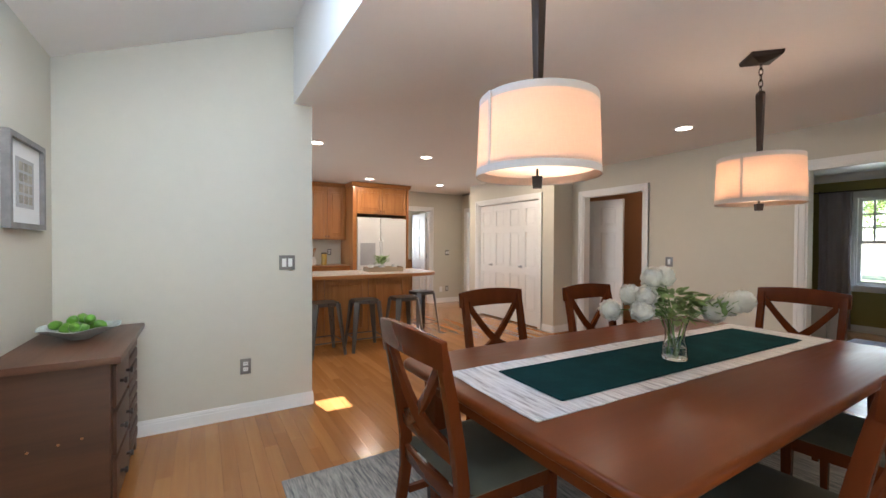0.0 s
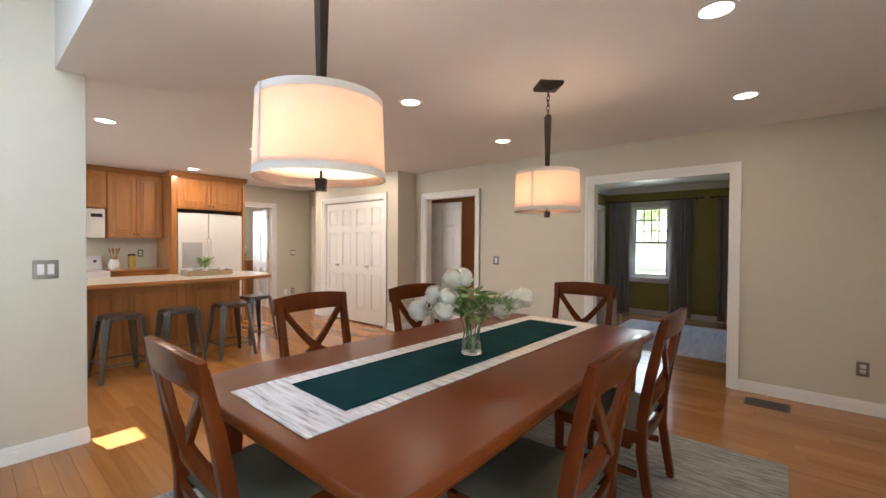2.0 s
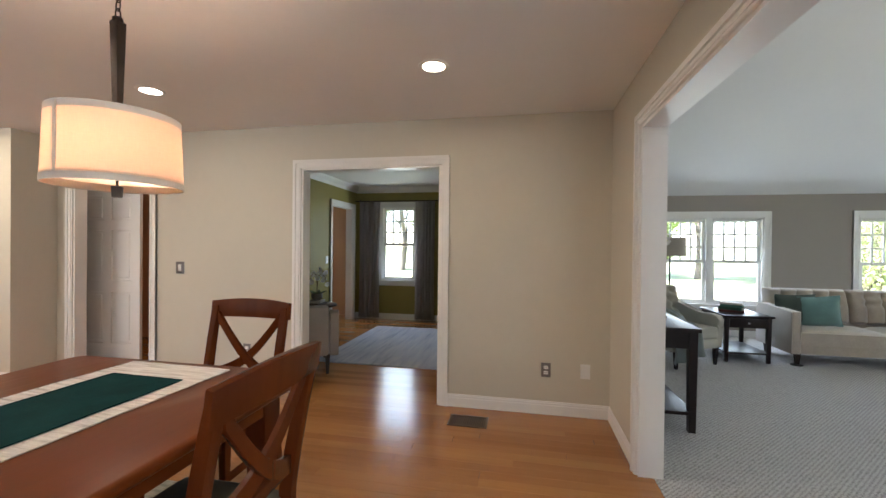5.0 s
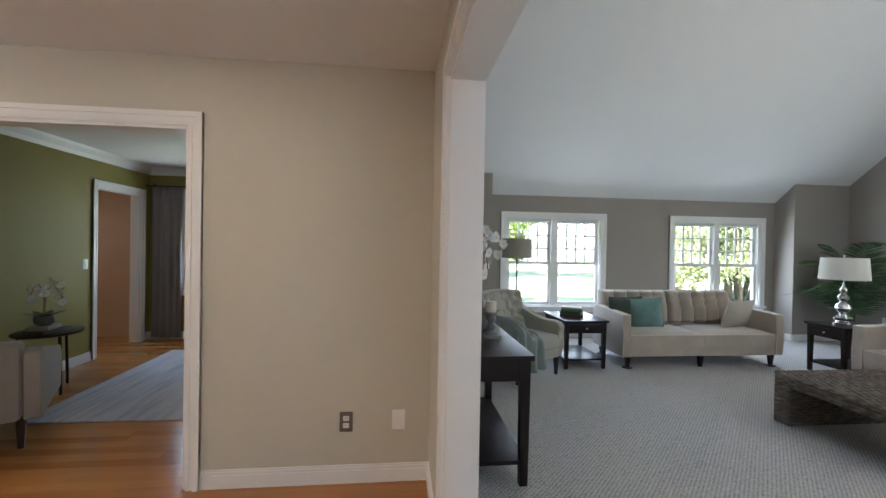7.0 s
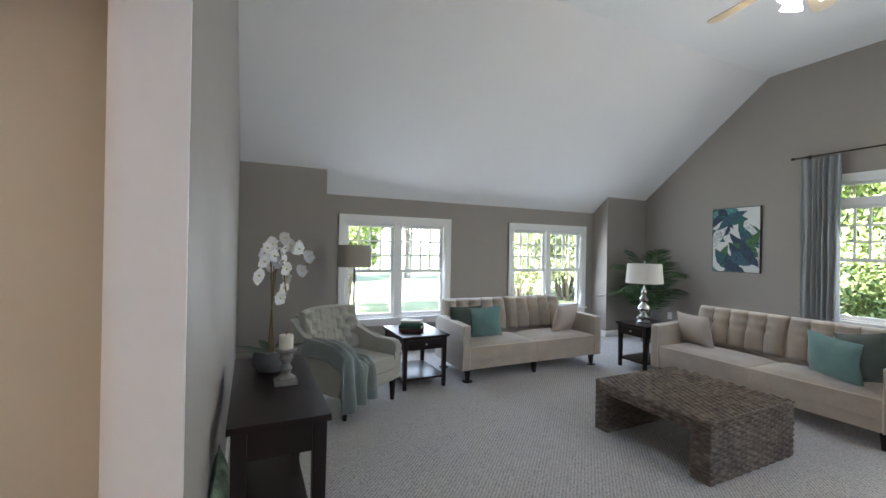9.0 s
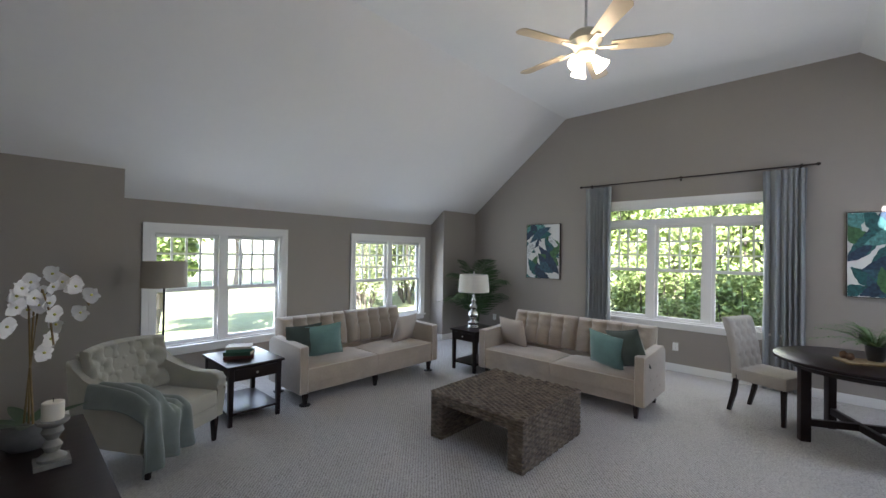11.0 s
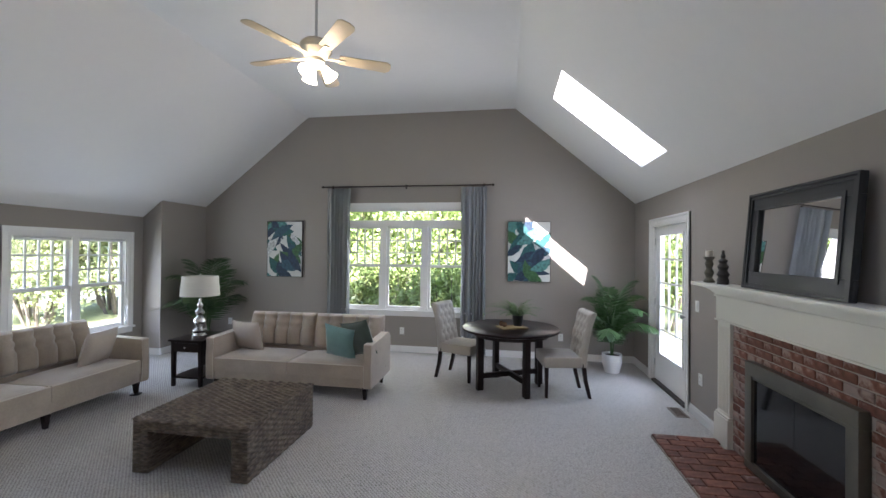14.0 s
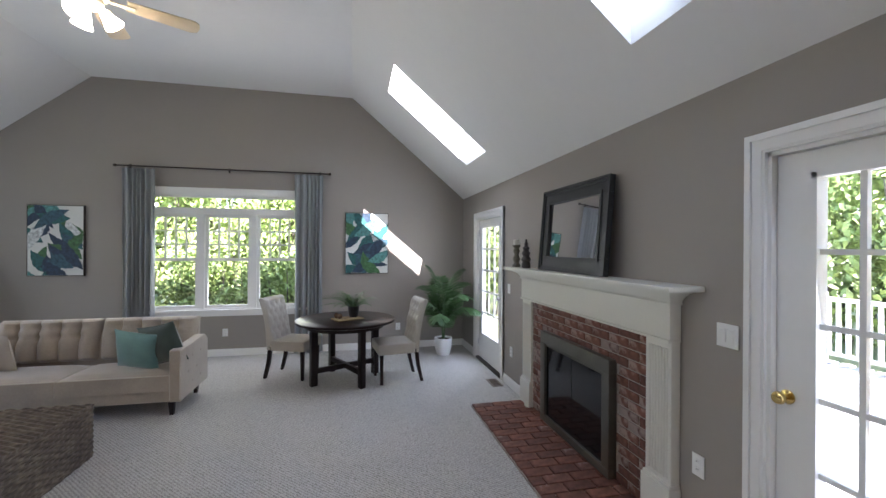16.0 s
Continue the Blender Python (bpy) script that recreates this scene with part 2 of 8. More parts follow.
def tube(bm, pts, rad, seg=8, flat=1.0):
    """A swept round (or flattened) bar through the points; rad: one radius or one a point."""
    pts = [Vector(p) for p in pts]
    rad = rad if isinstance(rad, (list, tuple)) else [rad] * len(pts)
    rings = []
    for i, p in enumerate(pts):
        d = (pts[min(i + 1, len(pts) - 1)] - pts[max(i - 1, 0)]).normalized()
        side = d.cross(Vector((0, 0, 1)))
        side = side.normalized() if side.length > 0.05 else Vector((1, 0, 0))
        up = side.cross(d).normalized()
        rings.append([bm.verts.new(p + rad[i] * (math.cos(6.28318 * k / seg) * side + flat * math.sin(6.28318 * k / seg) * up)) for k in range(seg)])
    for a, b in zip(rings, rings[1:]):
        for k in range(seg):
            bm.faces.new((a[k], a[(k + 1) % seg], b[(k + 1) % seg], b[k]))
    bm.faces.new(rings[0][::-1])
    bm.faces.new(rings[-1])


def sweep(bm, pts, w, h, across):
    """A rectangular bar through the points; across: the direction of its width w, h: the other side."""
    pts, across = [Vector(p) for p in pts], Vector(across).normalized()
    rings = []
    n = len(pts)
    for i, p in enumerate(pts):
        d = (pts[min(i + 1, n - 1)] - pts[max(i - 1, 0)]).normalized()
        up = across.cross(d).normalized()
        ww = w[i] if isinstance(w, (list, tuple)) else w
        hh = h[i] if isinstance(h, (list, tuple)) else h
        rings.append([bm.verts.new(p + across * a * ww / 2 + up * b * hh / 2) for a, b in ((-1, -1), (1, -1), (1, 1), (-1, 1))])
    for a, b in zip(rings, rings[1:]):
        for k in range(4):
            bm.faces.new((a[k], a[(k + 1) % 4], b[(k + 1) % 4], b[k]))
    bm.faces.new(rings[0][::-1])
    bm.faces.new(rings[-1])


def prism(bm, poly, axis, a0, a1):
    """The polygon (u, v) pulled along an axis: 'x' takes (y, z), 'y' takes (x, z), 'z' takes (x, y)."""
    def at(p, a):
        return {"x": (a, *p), "y": (p[0], a, p[1]), "z": (*p, a)}[axis]
    r0, r1 = [bm.verts.new(at(p, a0)) for p in poly], [bm.verts.new(at(p, a1)) for p in poly]
    n = len(poly)
    for i in range(n):
        bm.faces.new((r0[i], r0[(i + 1) % n], r1[(i + 1) % n], r1[i]))
    bm.faces.new(r0[::-1])
    bm.faces.new(r1)


def part(name, bm, material, parent=None, label="", bevel=0.0, smooth=True, seg=2, keep=False):
    """Links a bmesh as one mesh object, as a thing of its own or under a parent."""
    if bevel:
        bmesh.ops.bevel(bm, geom=list(bm.edges), offset=bevel, segments=seg, affect="EDGES", profile=0.7, clamp_overlap=True)
    bmesh.ops.recalc_face_normals(bm, faces=list(bm.faces))
    me = bpy.data.meshes.new(name)
    bm.to_mesh(me)
    bm.free()
    me.materials.append(material)
    if smooth:
        me.polygons.foreach_set("use_smooth", [True] * len(me.polygons))
        me.set_sharp_from_angle(angle=radians(38))
    ob = new(name, me)
    if parent is not None:
        ob.parent = parent
    if label:
        ob["label"] = label
    return ob


def raw(name, verts, faces, material, parent=None, label="", smooth=False):
    me = bpy.data.meshes.new(name)
    me.from_pydata([tuple(v) for v in verts], [], faces)
    me.materials.append(material)
    if smooth:
        me.polygons.foreach_set("use_smooth", [True] * len(me.polygons))
    me.update()
    ob = new(name, me)
    if parent is not None:
        ob.parent = parent
    if label:
        ob["label"] = label
    return ob


def thing(name, label, category, m=None, group="", kind=""):
    ob = new(name)
    ob.empty_display_size = 0.1
    if m is not None:
        ob.matrix_basis = m
    return tagged(ob, label, category, group, kind)


def setting(name, bm, material, label="", category="", bevel=0.0, smooth=False):
    return tagged(part(name, bm, material, None, label, bevel, smooth), label, category, kind="structure")


# ---- the plan ----
EX = 5.685          # dining east wall
BW = 3.78           # wall behind the sideboard
SY0, SY1 = -0.775, -0.915   # partition to the living room
LX0, LX1, KX = 1.593, 9.304, 8.97   # living room: hearth wall, window wall, knee wall
GY = -7.66          # gable wall
CZ = 2.44
TOPZ, RX0, RX1, KZ, WZ = 4.01, 3.43, 7.0, 2.455, 2.20
OP0, OP1, OPZ = 2.2, 4.89, 2.085    # wide opening to the living room


def wall(name, axis, a0, a1, s0, s1, z0, z1, holes, material, label, category="wall"):
    """A wall a0..a1 thick along 'x' or 'y' from s0 to s1, with holes (s0, s1, z0, z1)."""
    bm = B()
    cuts = sorted({s0, s1, *[h[0] for h in holes], *[h[1] for h in holes]})
    for c0, c1 in zip(cuts, cuts[1:]):
        spans, z = [], z0
        for h in sorted([h for h in holes if h[0] <= c0 + 1e-6 and h[1] >= c1 - 1e-6], key=lambda q: q[2]):
            if h[2] > z:
                spans.append((z, h[2]))
            z = h[3]
        if z < z1:
            spans.append((z, z1))
        for b0, b1 in spans:
            if axis == "x":
                box(bm, c0, c1, a0, a1, b0, b1)
            else:
                box(bm, a0, a1, c0, c1, b0, b1)
    return setting(name, bm, material, label, category)


# dining and kitchen shell
wall("wall_dining_east", "y", EX, EX + 0.12, SY1, 4.70, 0, CZ, [(0.60, 1.90, -1, 2.05), (3.535, 4.49, -1, 2.04)], TAN, "tan painted dining room wall with two openings")
wall("wall_closet", "y", 5.29, 5.41, 4.70, 6.90, 0, CZ, [(5.01, 6.60, -1, 2.05)], TAN, "tan painted wall with a double closet door")
wall("wall_closet_return", "x", 4.70, 4.82, 5.41, EX + 0.12, 0, CZ, [], TAN, "short tan painted return wall beside the closet")
wall("wall_closet_end", "x", 6.78, 6.90, 5.41, 6.0, 0, CZ, [], TAN, "short tan painted wall at the closet end")
wall("wall_kitchen_east", "y", 5.97, 6.09, 6.90, 8.19, 0, CZ, [(7.15, 8.00, -1, 2.05)], TAN, "tan painted kitchen wall with a narrow opening")
wall("wall_kitchen_north", "x", 8.19, 8.31, -2.2, 6.09, 0, CZ, [(4.30, 5.12, -1, 2.05)], TAN, "tan painted kitchen wall with an open doorway")
# the hole in this unseen wall is made for the added kitchen lamp
wall("wall_kitchen_west", "y", -2.3, -2.2, BW, 8.31, 0, CZ, [(5.25, 7.15, 0.95, 2.1)], TAN, "tan painted kitchen wall with an added window hole")
wall("wall_sideboard", "x", BW, BW + 0.12, -2.3, 1.565, 0, 3.2, [], TAN, "pale painted wall behind the sideboard")
wall("wall_dining_west", "y", -0.135, -0.015, SY1, BW, 0, 3.2, [], TAN, "pale painted dining room wall with a framed picture")
wall("wall_dining_south", "x", SY0, (SY0 + SY1) / 2, -0.135, EX + 0.12, 0, 3.2, [(0.0, 1.45, -1, 2.05), (OP0, OP1, -1, OPZ)], TAN, "tan painted wall with a wide cased opening")
bm = B()
box(bm, 1.42, EX + 0.12, (SY0 + SY1) / 2, 3.78, CZ, CZ + 0.1)
box(bm, 1.565, 6.09, 3.78, 8.31, CZ, CZ + 0.1)
box(bm, -2.3, 1.565, 3.9, 6.0, CZ, CZ + 0.1)
box(bm, -2.3, 1.565, 6.35, 8.31, CZ, CZ + 0.1)
box(bm, -2.3, 1.08, 6.0, 6.35, CZ, CZ + 0.1)
box(bm, 1.37, 1.565, 6.0, 6.35, CZ, CZ + 0.1)
setting("ceiling", bm, CEIL, "flat white plaster ceiling over dining room and kitchen", "ceiling")
bm = B()
for y0, y1, u0, u1 in ((-0.85, 0.9, 0, 1), (2.5, 3.78, 0, 1), (0.9, 2.5, 0, 0.2), (0.9, 2.5, 0.85, 1)):
    x0, x1 = -0.06 + 1.53 * u0, -0.06 + 1.53 * u1
    z0, z1 = 2.45 + 0.62 * u0, 2.45 + 0.62 * u1
    prism(bm, [(x0, z0), (x1, z1), (x1, z1 + 0.1), (x0, z0 + 0.1)], "y", y0, y1)
box(bm, 1.42, 1.5, -0.85, 3.78, CZ + 0.1, 3.1)
setting("ceiling_slope", bm, CEIL, "sloping white ceiling beside the dining room", "ceiling")

# living room shell
wall("wall_living_north", "x", (SY0 + SY1) / 2 - 0.001, SY1, 1.45, 9.42, 0, 4.2, [(OP0, OP1, -1, OPZ)], TAUPE, "grey painted wall with a wide cased opening")
wall("wall_hearth", "y", LX0 - 0.12, LX0, GY, SY1, 0, KZ + 0.12, [(-6.87, -5.83, -1, 2.06), (-2.51, -1.57, -1, 2.06)], TAUPE, "grey painted wall with fireplace and two glass doors")
wall("wall_window", "y", LX1, LX1 + 0.14, -6.7, -1.89, 0, WZ + 0.08, [(-3.70, -2.20, 0.50, 1.85), (-6.43, -4.94, 0.50, 1.85)], TAUPE, "grey painted wall with two double windows")
wall("wall_knee_a", "y", KX, LX1 + 0.14, -1.89, SY1, 0, KZ + 0.1, [], TAUPE, "grey painted knee wall beside the window bay")
wall("wall_knee_b", "y", KX, LX1 + 0.14, GY, -6.7, 0, KZ + 0.1, [], TAUPE, "grey painted knee wall in the corner with a palm")
bm = B()
for c0, c1, b0, b1 in ((1.4, 4.19, 0, 2.455), (6.30, 9.45, 0, 2.455), (4.19, 6.30, 0, 0.70), (4.19, 6.30, 2.41, 2.455)):
    box(bm, c0, c1, GY - 0.14, GY, b0, b1)
prism(bm, [(1.4, 2.455), (9.45, 2.455), (9.45, 2.6), (RX1, TOPZ + 0.1), (RX0, TOPZ + 0.1), (1.4, 2.6)], "y", GY - 0.14, GY)
setting("wall_gable", bm, TAUPE, "grey painted gable wall with a wide curtained window", "wall")
SL = (TOPZ - KZ) / (RX0 - LX0)      # slope of the hearth side
SR = (TOPZ - KZ) / (KX - RX1)
bm = B()
box(bm, RX0, RX1, GY - 0.14, SY1, TOPZ, TOPZ + 0.1)
prism(bm, [(RX1, TOPZ), (LX1 + 0.15, TOPZ - SR * (LX1 + 0.15 - RX1)), (LX1 + 0.15, TOPZ - SR * (LX1 + 0.15 - RX1) + 0.15), (RX1, TOPZ + 0.1)], "y", GY - 0.14, SY1)


def hearth_slope(x0, x1, y0, y1, t=0.1):
    za, zb = KZ + SL * (x0 - LX0), KZ + SL * (x1 - LX0)
    prism(bm, [(x0, za), (x1, zb), (x1, zb + t), (x0, za + t)], "y", y0, y1)


S0, S1 = 1.93, 2.98                 # the skylights' reach up the slope
for y0, y1 in ((GY - 0.14, -6.28), (-5.48, -2.99), (-2.19, SY1)):
    hearth_slope(LX0 - 0.14, RX0, y0, y1)
for y0, y1 in ((-6.28, -5.48), (-2.99, -2.19)):
    hearth_slope(LX0 - 0.14, S0, y0, y1)
    hearth_slope(S1, RX0, y0, y1)
setting("ceiling_vault", bm, CEIL, "white vaulted ceiling with two skylights over the living room", "ceiling")
SHAFT = 0.52
for n, (y0, y1) in enumerate(((-6.28, -5.48), (-2.99, -2.19))):
    bm = B()
    for x0, x1, a, b in ((S0 - 0.04, S0, y0 - 0.04, y1 + 0.04), (S1, S1 + 0.04, y0 - 0.04, y1 + 0.04), (S0, S1, y0 - 0.04, y0), (S0, S1, y1, y1 + 0.04)):
        za, zb = KZ + SL * (x0 - LX0) + 0.1, KZ + SL * (x1 - LX0) + 0.1
        prism(bm, [(x0, za), (x1, zb), (x1, zb + SHAFT), (x0, za + SHAFT)], "y", a, b)
    setting("skylight_%d" % (n + 1), bm, CEIL, "white skylight shaft open to the sky", "skylight")

# Unseen wall, added only to keep sun out of the nearer skylight.
bm = B()
box(bm, 0.7, 9.5, 0.2, 0.35, 3.15, 8.2)
setting("sun_blocking_wall", bm, TRIM, "plain white unseen wall that keeps sun off one skylight", "wall")

# Unseen overhang, added so no direct sun falls in through the deck doors.
bm = B()
box(bm, 0.85, LX0 - 0.12, GY - 0.3, SY1, 2.34, 2.42)
setting("sun_blocking_board", bm, TRIM, "white unseen board that keeps sun out of the deck doors", "eave")

# floors
bm = B()
box(bm, 1.45, 9.45, GY - 0.14, (SY0 + SY1) / 2 - 0.02, -0.08, 0.0)
setting("floor_carpet", bm, CARPET, "pale grey ribbed loop-pile carpet", "carpet")
bm = B()
box(bm, -2.3, 10.2, (SY0 + SY1) / 2 - 0.02, 11.5, -0.10, -0.012)
wood_floor = setting("floor_wood", bm, GAPDARK, "honey coloured oak strip floor with a satin finish", "wood floor")

# ground outside
GRASS = plain("lawn", (0.27, 0.30, 0.15), 0.9, vary=0.4, scale=0.6, bump=0.6, bscale=40, dist=0.03)
bm = B()
box(bm, -900, 900, -900, 900, -1.0, -0.35)
setting("ground", bm, GRASS, "mown green lawn around the house", "lawn")

# ---- trim, windows, doors ----


def casing(parent, w, z0, z1, cw=0.09, t=0.13, door=True, sill=False):
    """Moulded casing round an opening w wide, with jamb liners through the wall; local y=0 is the wall's face, +y outwards."""
    bm = B()
    h = w / 2
    low = 0.0 if door else z0
    for s in (-1, 1):
        for a, b, d in ((h, h + cw, 0.016), (h + 0.012, h + 0.022, 0.021), (h + cw - 0.028, h + cw, 0.027)):
            box(bm, s * a, s * b, -d, -0.0005, low, z1 + (a - h) + (b - a if b == h + cw else 0))
    for a, b, d in ((0, cw, 0.0155), (0.012, 0.022, 0.0205), (cw - 0.028, cw, 0.0265)):
        box(bm, -h - b + 0.001, h + b - 0.001, -d, -0.0005, z1 + a, z1 + b)
    if sill:
        box(bm, -h - cw - 0.02, h + cw + 0.02, -0.05, 0.0, z0 - 0.03, z0 - 0.001)
        box(bm, -h - cw, h + cw, -0.018, -0.0005, z0 - 0.10, z0 - 0.031)
    part("window_frame" if not door else "door_casing", bm, TRIM, parent, smooth=False)
    bm = B()
    for s in (-1, 1):
        box(bm, s * (h - 0.018), s * (h + 0.001), -0.0005, t, low, z1)
    box(bm, -h, h, -0.0005, t, z1 - 0.018, z1 + 0.001)
    if not door:
        box(bm, -h, h, 0.0, t, z0 - 0.001, z0 + 0.018)
    part("jamb", bm, TRIM, parent, smooth=False)


def lites(sash, x0, x1, z0, z1, y, cols, rows, bar=0.023):
    """Muntin bars and single panes inside a sash."""
    bm = B()
    for i in range(1, cols):
        x = x0 + (x1 - x0) * i / cols
        box(bm, x - bar / 2, x + bar / 2, y - 0.011, y + 0.011, z0, z1)
    for j in range(1, rows):
        z = z0 + (z1 - z0) * j / rows
        box(bm, x0, x1, y - 0.010, y + 0.010, z - bar / 2, z + bar / 2)
    if cols * rows > 1:
        part("muntin_grid", bm, TRIM, sash, smooth=False)
    else:
        bm.free()
    w, h = (x1 - x0) / cols, (z1 - z0) / rows
    bm = B()
    box(bm, -w / 2 + bar / 4, w / 2 - bar / 4, -0.002, 0.002, -h / 2 + bar / 4, h / 2 - bar / 4)
    first = part("pane", bm, GLASS, sash, smooth=False)
    first.location = (x0 + w / 2, y, z0 + h / 2)
    first.visible_shadow = False
    for i in range(cols):
        for j in range(rows):
            if i or j:
                o = first.copy()
                scene.collection.objects.link(o)
                o.location = (x0 + w * (i + 0.5), y, z0 + h * (j + 0.5))


def sash(parent, x0, x1, z0, z1, y, cols=1, rows=1, f=0.042):
    bm = B()
    box(bm, x0, x0 + f, y - 0.018, y + 0.018, z0, z1)
    box(bm, x1 - f, x1, y - 0.018, y + 0.018, z0, z1)
    box(bm, x0 + f, x1 - f, y - 0.018, y + 0.018, z0, z0 + f)
    box(bm, x0 + f, x1 - f, y - 0.018, y + 0.018, z1 - f, z1)
    s = part("sash", bm, TRIM, parent, smooth=False)
    lites(s, x0 + f, x1 - f, z0 + f, z1 - f, y, cols, rows)
    return s


def double_hung(parent, x0, x1, z0, zm, z1, cols=4, rows=3):
    sash(parent, x0, x1, zm - 0.02, z1, 0.085, cols, rows)
    sash(parent, x0, x1, z0, zm + 0.02, 0.046)


def window(n, m, w, z0, z1, label, units, zm, transom=None, blind=False, cols=4):
    ob = thing("window_%d" % n, label, "window", m, kind="structure")
    casing(ob, w, z0, z1, door=False, sill=True)
    top = transom or z1
    edge, mull = w / 2 - 0.018, 0.085
    uw = (2 * edge - mull * (units - 1)) / units
    for i in range(units):
        x0 = -edge + i * (uw + mull)
        double_hung(ob, x0, x0 + uw, z0 + 0.018, zm, top - 0.018, cols)
        if blind:
            bm = B()
            tube(bm, [(x0 + 0.02, 0.03, top - 0.05), (x0 + uw - 0.02, 0.03, top - 0.05)], 0.022, 10)
            part("roller_blind", bm, PLATEW, ob)
    bm = B()
    for i in range(1, units):
        x = -edge + i * (uw + mull) - mull / 2
        box(bm, x - mull / 2, x + mull / 2, 0.008, 0.12, z0, top)
    if transom:
        box(bm, -edge, edge, 0.008, 0.12, top - 0.018, top + 0.05)
    part("mullion", bm, TRIM, ob, smooth=False)
    if transom:
        sash(ob, -edge, edge, top + 0.05, z1 - 0.018, 0.07, 1, 1, 0.03)
    return ob


window(1, pose(LX1, -2.95, 0, 0, 0, -90), 1.50, 0.50, 1.85, "white double window with small panes above", 2, 1.16, blind=True)
window(2, pose(LX1, -5.685, 0, 0, 0, -90), 1.49, 0.50, 1.85, "white double window with small panes above", 2, 1.16, blind=True)
window(3, pose(5.245, GY, 0, 0, 0, 180), 2.11, 0.70, 2.41, "wide white triple window with a transom pane", 3, 1.44, transom=2.13)

# unseen window, added around the kitchen's fill lamp
window(8, pose(-2.2, 6.2, 0, 0, 0, 90), 1.90, 0.95, 2.1, "white unseen window added to let light into the kitchen", 2, 1.5)


def knob(parent, x, y, z, material, r=0.028):
    bm = B()
    lathe(bm, [(0.03, 0), (0.03, 0.006), (0.012, 0.01), (0.011, 0.03), (r * 0.8, 0.036), (r, 0.05), (r * 0.85, 0.064), (0.004, 0.068)], 16)
    bmesh.ops.transform(bm, matrix=pose(x, y, z, 90, 0, 0), verts=bm.verts)
    return part("door_knob", bm, material, parent)


def french_door(n, m, w, label, knob_x, z1=2.06, metal=None, cols=3):
    ob = thing("door_%d" % n, label, "glass door", m, kind="structure")
    casing(ob, w, 0, z1)
    bm = B()
    h, st, z0 = w / 2 - 0.02, 0.14, 0.03
    top = z1 - 0.022
    g0, g1 = 0.38, 1.945
    box(bm, -h, -h + st, 0.03, 0.072, z0, top)
    box(bm, h - st, h, 0.03, 0.072, z0, top)
    box(bm, -h + st, h - st, 0.03, 0.072, z0, g0)
    box(bm, -h + st, h - st, 0.03, 0.072, g1, top)
    d = part("door_leaf", bm, DOORP, ob, smooth=False)
    bm = B()
    for s in (-1, 1):
        box(bm, s * (h - st), s * (h - st - 0.022), 0.022, 0.08, g0, g1)
    box(bm, -h + st, h - st, 0.022, 0.08, g0, g0 + 0.022)
    box(bm, -h + st, h - st, 0.022, 0.08, g1 - 0.022, g1)
    part("glazing_bead", bm, DOORP, d, smooth=False)
    lites(d, -h + st + 0.022, h - st - 0.022, g0 + 0.022, g1 - 0.022, 0.05, cols, 5, 0.022)
    knob(d, knob_x, 0.03, 0.99, metal or BRASS)
    bm = B()
    box(bm, -w / 2 + 0.02, w / 2 - 0.02, -0.02, 0.13, 0.0, 0.028)
    part("threshold", bm, BRONZE, ob, smooth=False)
    for z in (0.25, 1.05, 1.85):
        bm = B()
        tube(bm, [(-math.copysign(h + 0.006, knob_x), 0.022, z - 0.045), (-math.copysign(h + 0.006, knob_x), 0.022, z + 0.045)], 0.008, 8)
        part("hinge", bm, metal or BRASS, ob)
    return ob


french_door(1, pose(LX0, -2.04, 0, 0, 0, 90), 0.94, "white glazed door to the deck with a brass knob", -0.40, cols=4)
french_door(2, pose(LX0, -6.35, 0, 0, 0, 90), 1.04, "white glazed door with small panes beside the fireplace", 0.44, metal=STEEL)


def panel_leaf(w, h, parent, name="door_leaf", cols=2, material=None):
    """A raised-panel leaf: stiles and rails with three rows of sunk panels; local x 0..w, y 0..0.036."""
    material = material or DOORP
    bm = B()
    st = 0.1 if cols == 2 else 0.07
    rows = [(0.22, 0.80), (0.93, 1.50), (1.61, h - 0.11)]
    xs = [(st, w / 2 - 0.045), (w / 2 + 0.045, w - st)] if cols == 2 else [(st, w - st)]
    box(bm, 0, st, 0, 0.036, 0, h)
    box(bm, w - st, w, 0, 0.036, 0, h)
    if cols == 2:
        box(bm, w / 2 - 0.045, w / 2 + 0.045, 0.0005, 0.0355, 0, h)
    zs = [0, rows[0][0], rows[0][1], rows[1][0], rows[1][1], rows[2][0], rows[2][1], h]
    for a, b in zip(zs[::2], zs[1::2]):
        box(bm, st, w - st, 0.001, 0.035, a, b)
    leaf = part(name, bm, material, parent, smooth=False)
    for z0, z1 in rows:
        for x0, x1 in xs:
            b2 = B()
            box(b2, x0 + 0.001, x1 - 0.001, 0.012, 0.024, z0 + 0.001, z1 - 0.001)
            box(b2, x0 + 0.03, x1 - 0.03, 0.004, 0.032, z0 + 0.03, z1 - 0.03)
            part("panel", b2, material, leaf, bevel=0.006, seg=1, smooth=False)
    return leaf


# dining east wall openings (local x runs to -y)
def cased(n, m, w, z1, label, t=0.12):
    ob = thing("opening_%d" % n, label, "doorway", m, kind="structure")
    casing(ob, w, 0, z1, cw=0.075, t=t)
    return ob


cased(1, pose(EX, 1.25, 0, 0, 0, -90), 1.30, 2.05, "white cased opening to the olive den")
hall_door = cased(2, pose(EX, 4.0125, 0, 0, 0, -90), 0.955, 2.04, "white cased doorway to a shaded hall")
closet = cased(3, pose(5.29, 5.805, 0, 0, 0, -90), 1.59, 2.05, "white closet opening with closed folding doors")
for k in range(4):
    lf = panel_leaf(0.383, 2.0, closet, "folding_leaf", 1)
    lf.location = (-0.772 + k * 0.387, 0.03, 0.02)
knob(closet, -0.43, 0.03, 0.95, STEEL, 0.014)
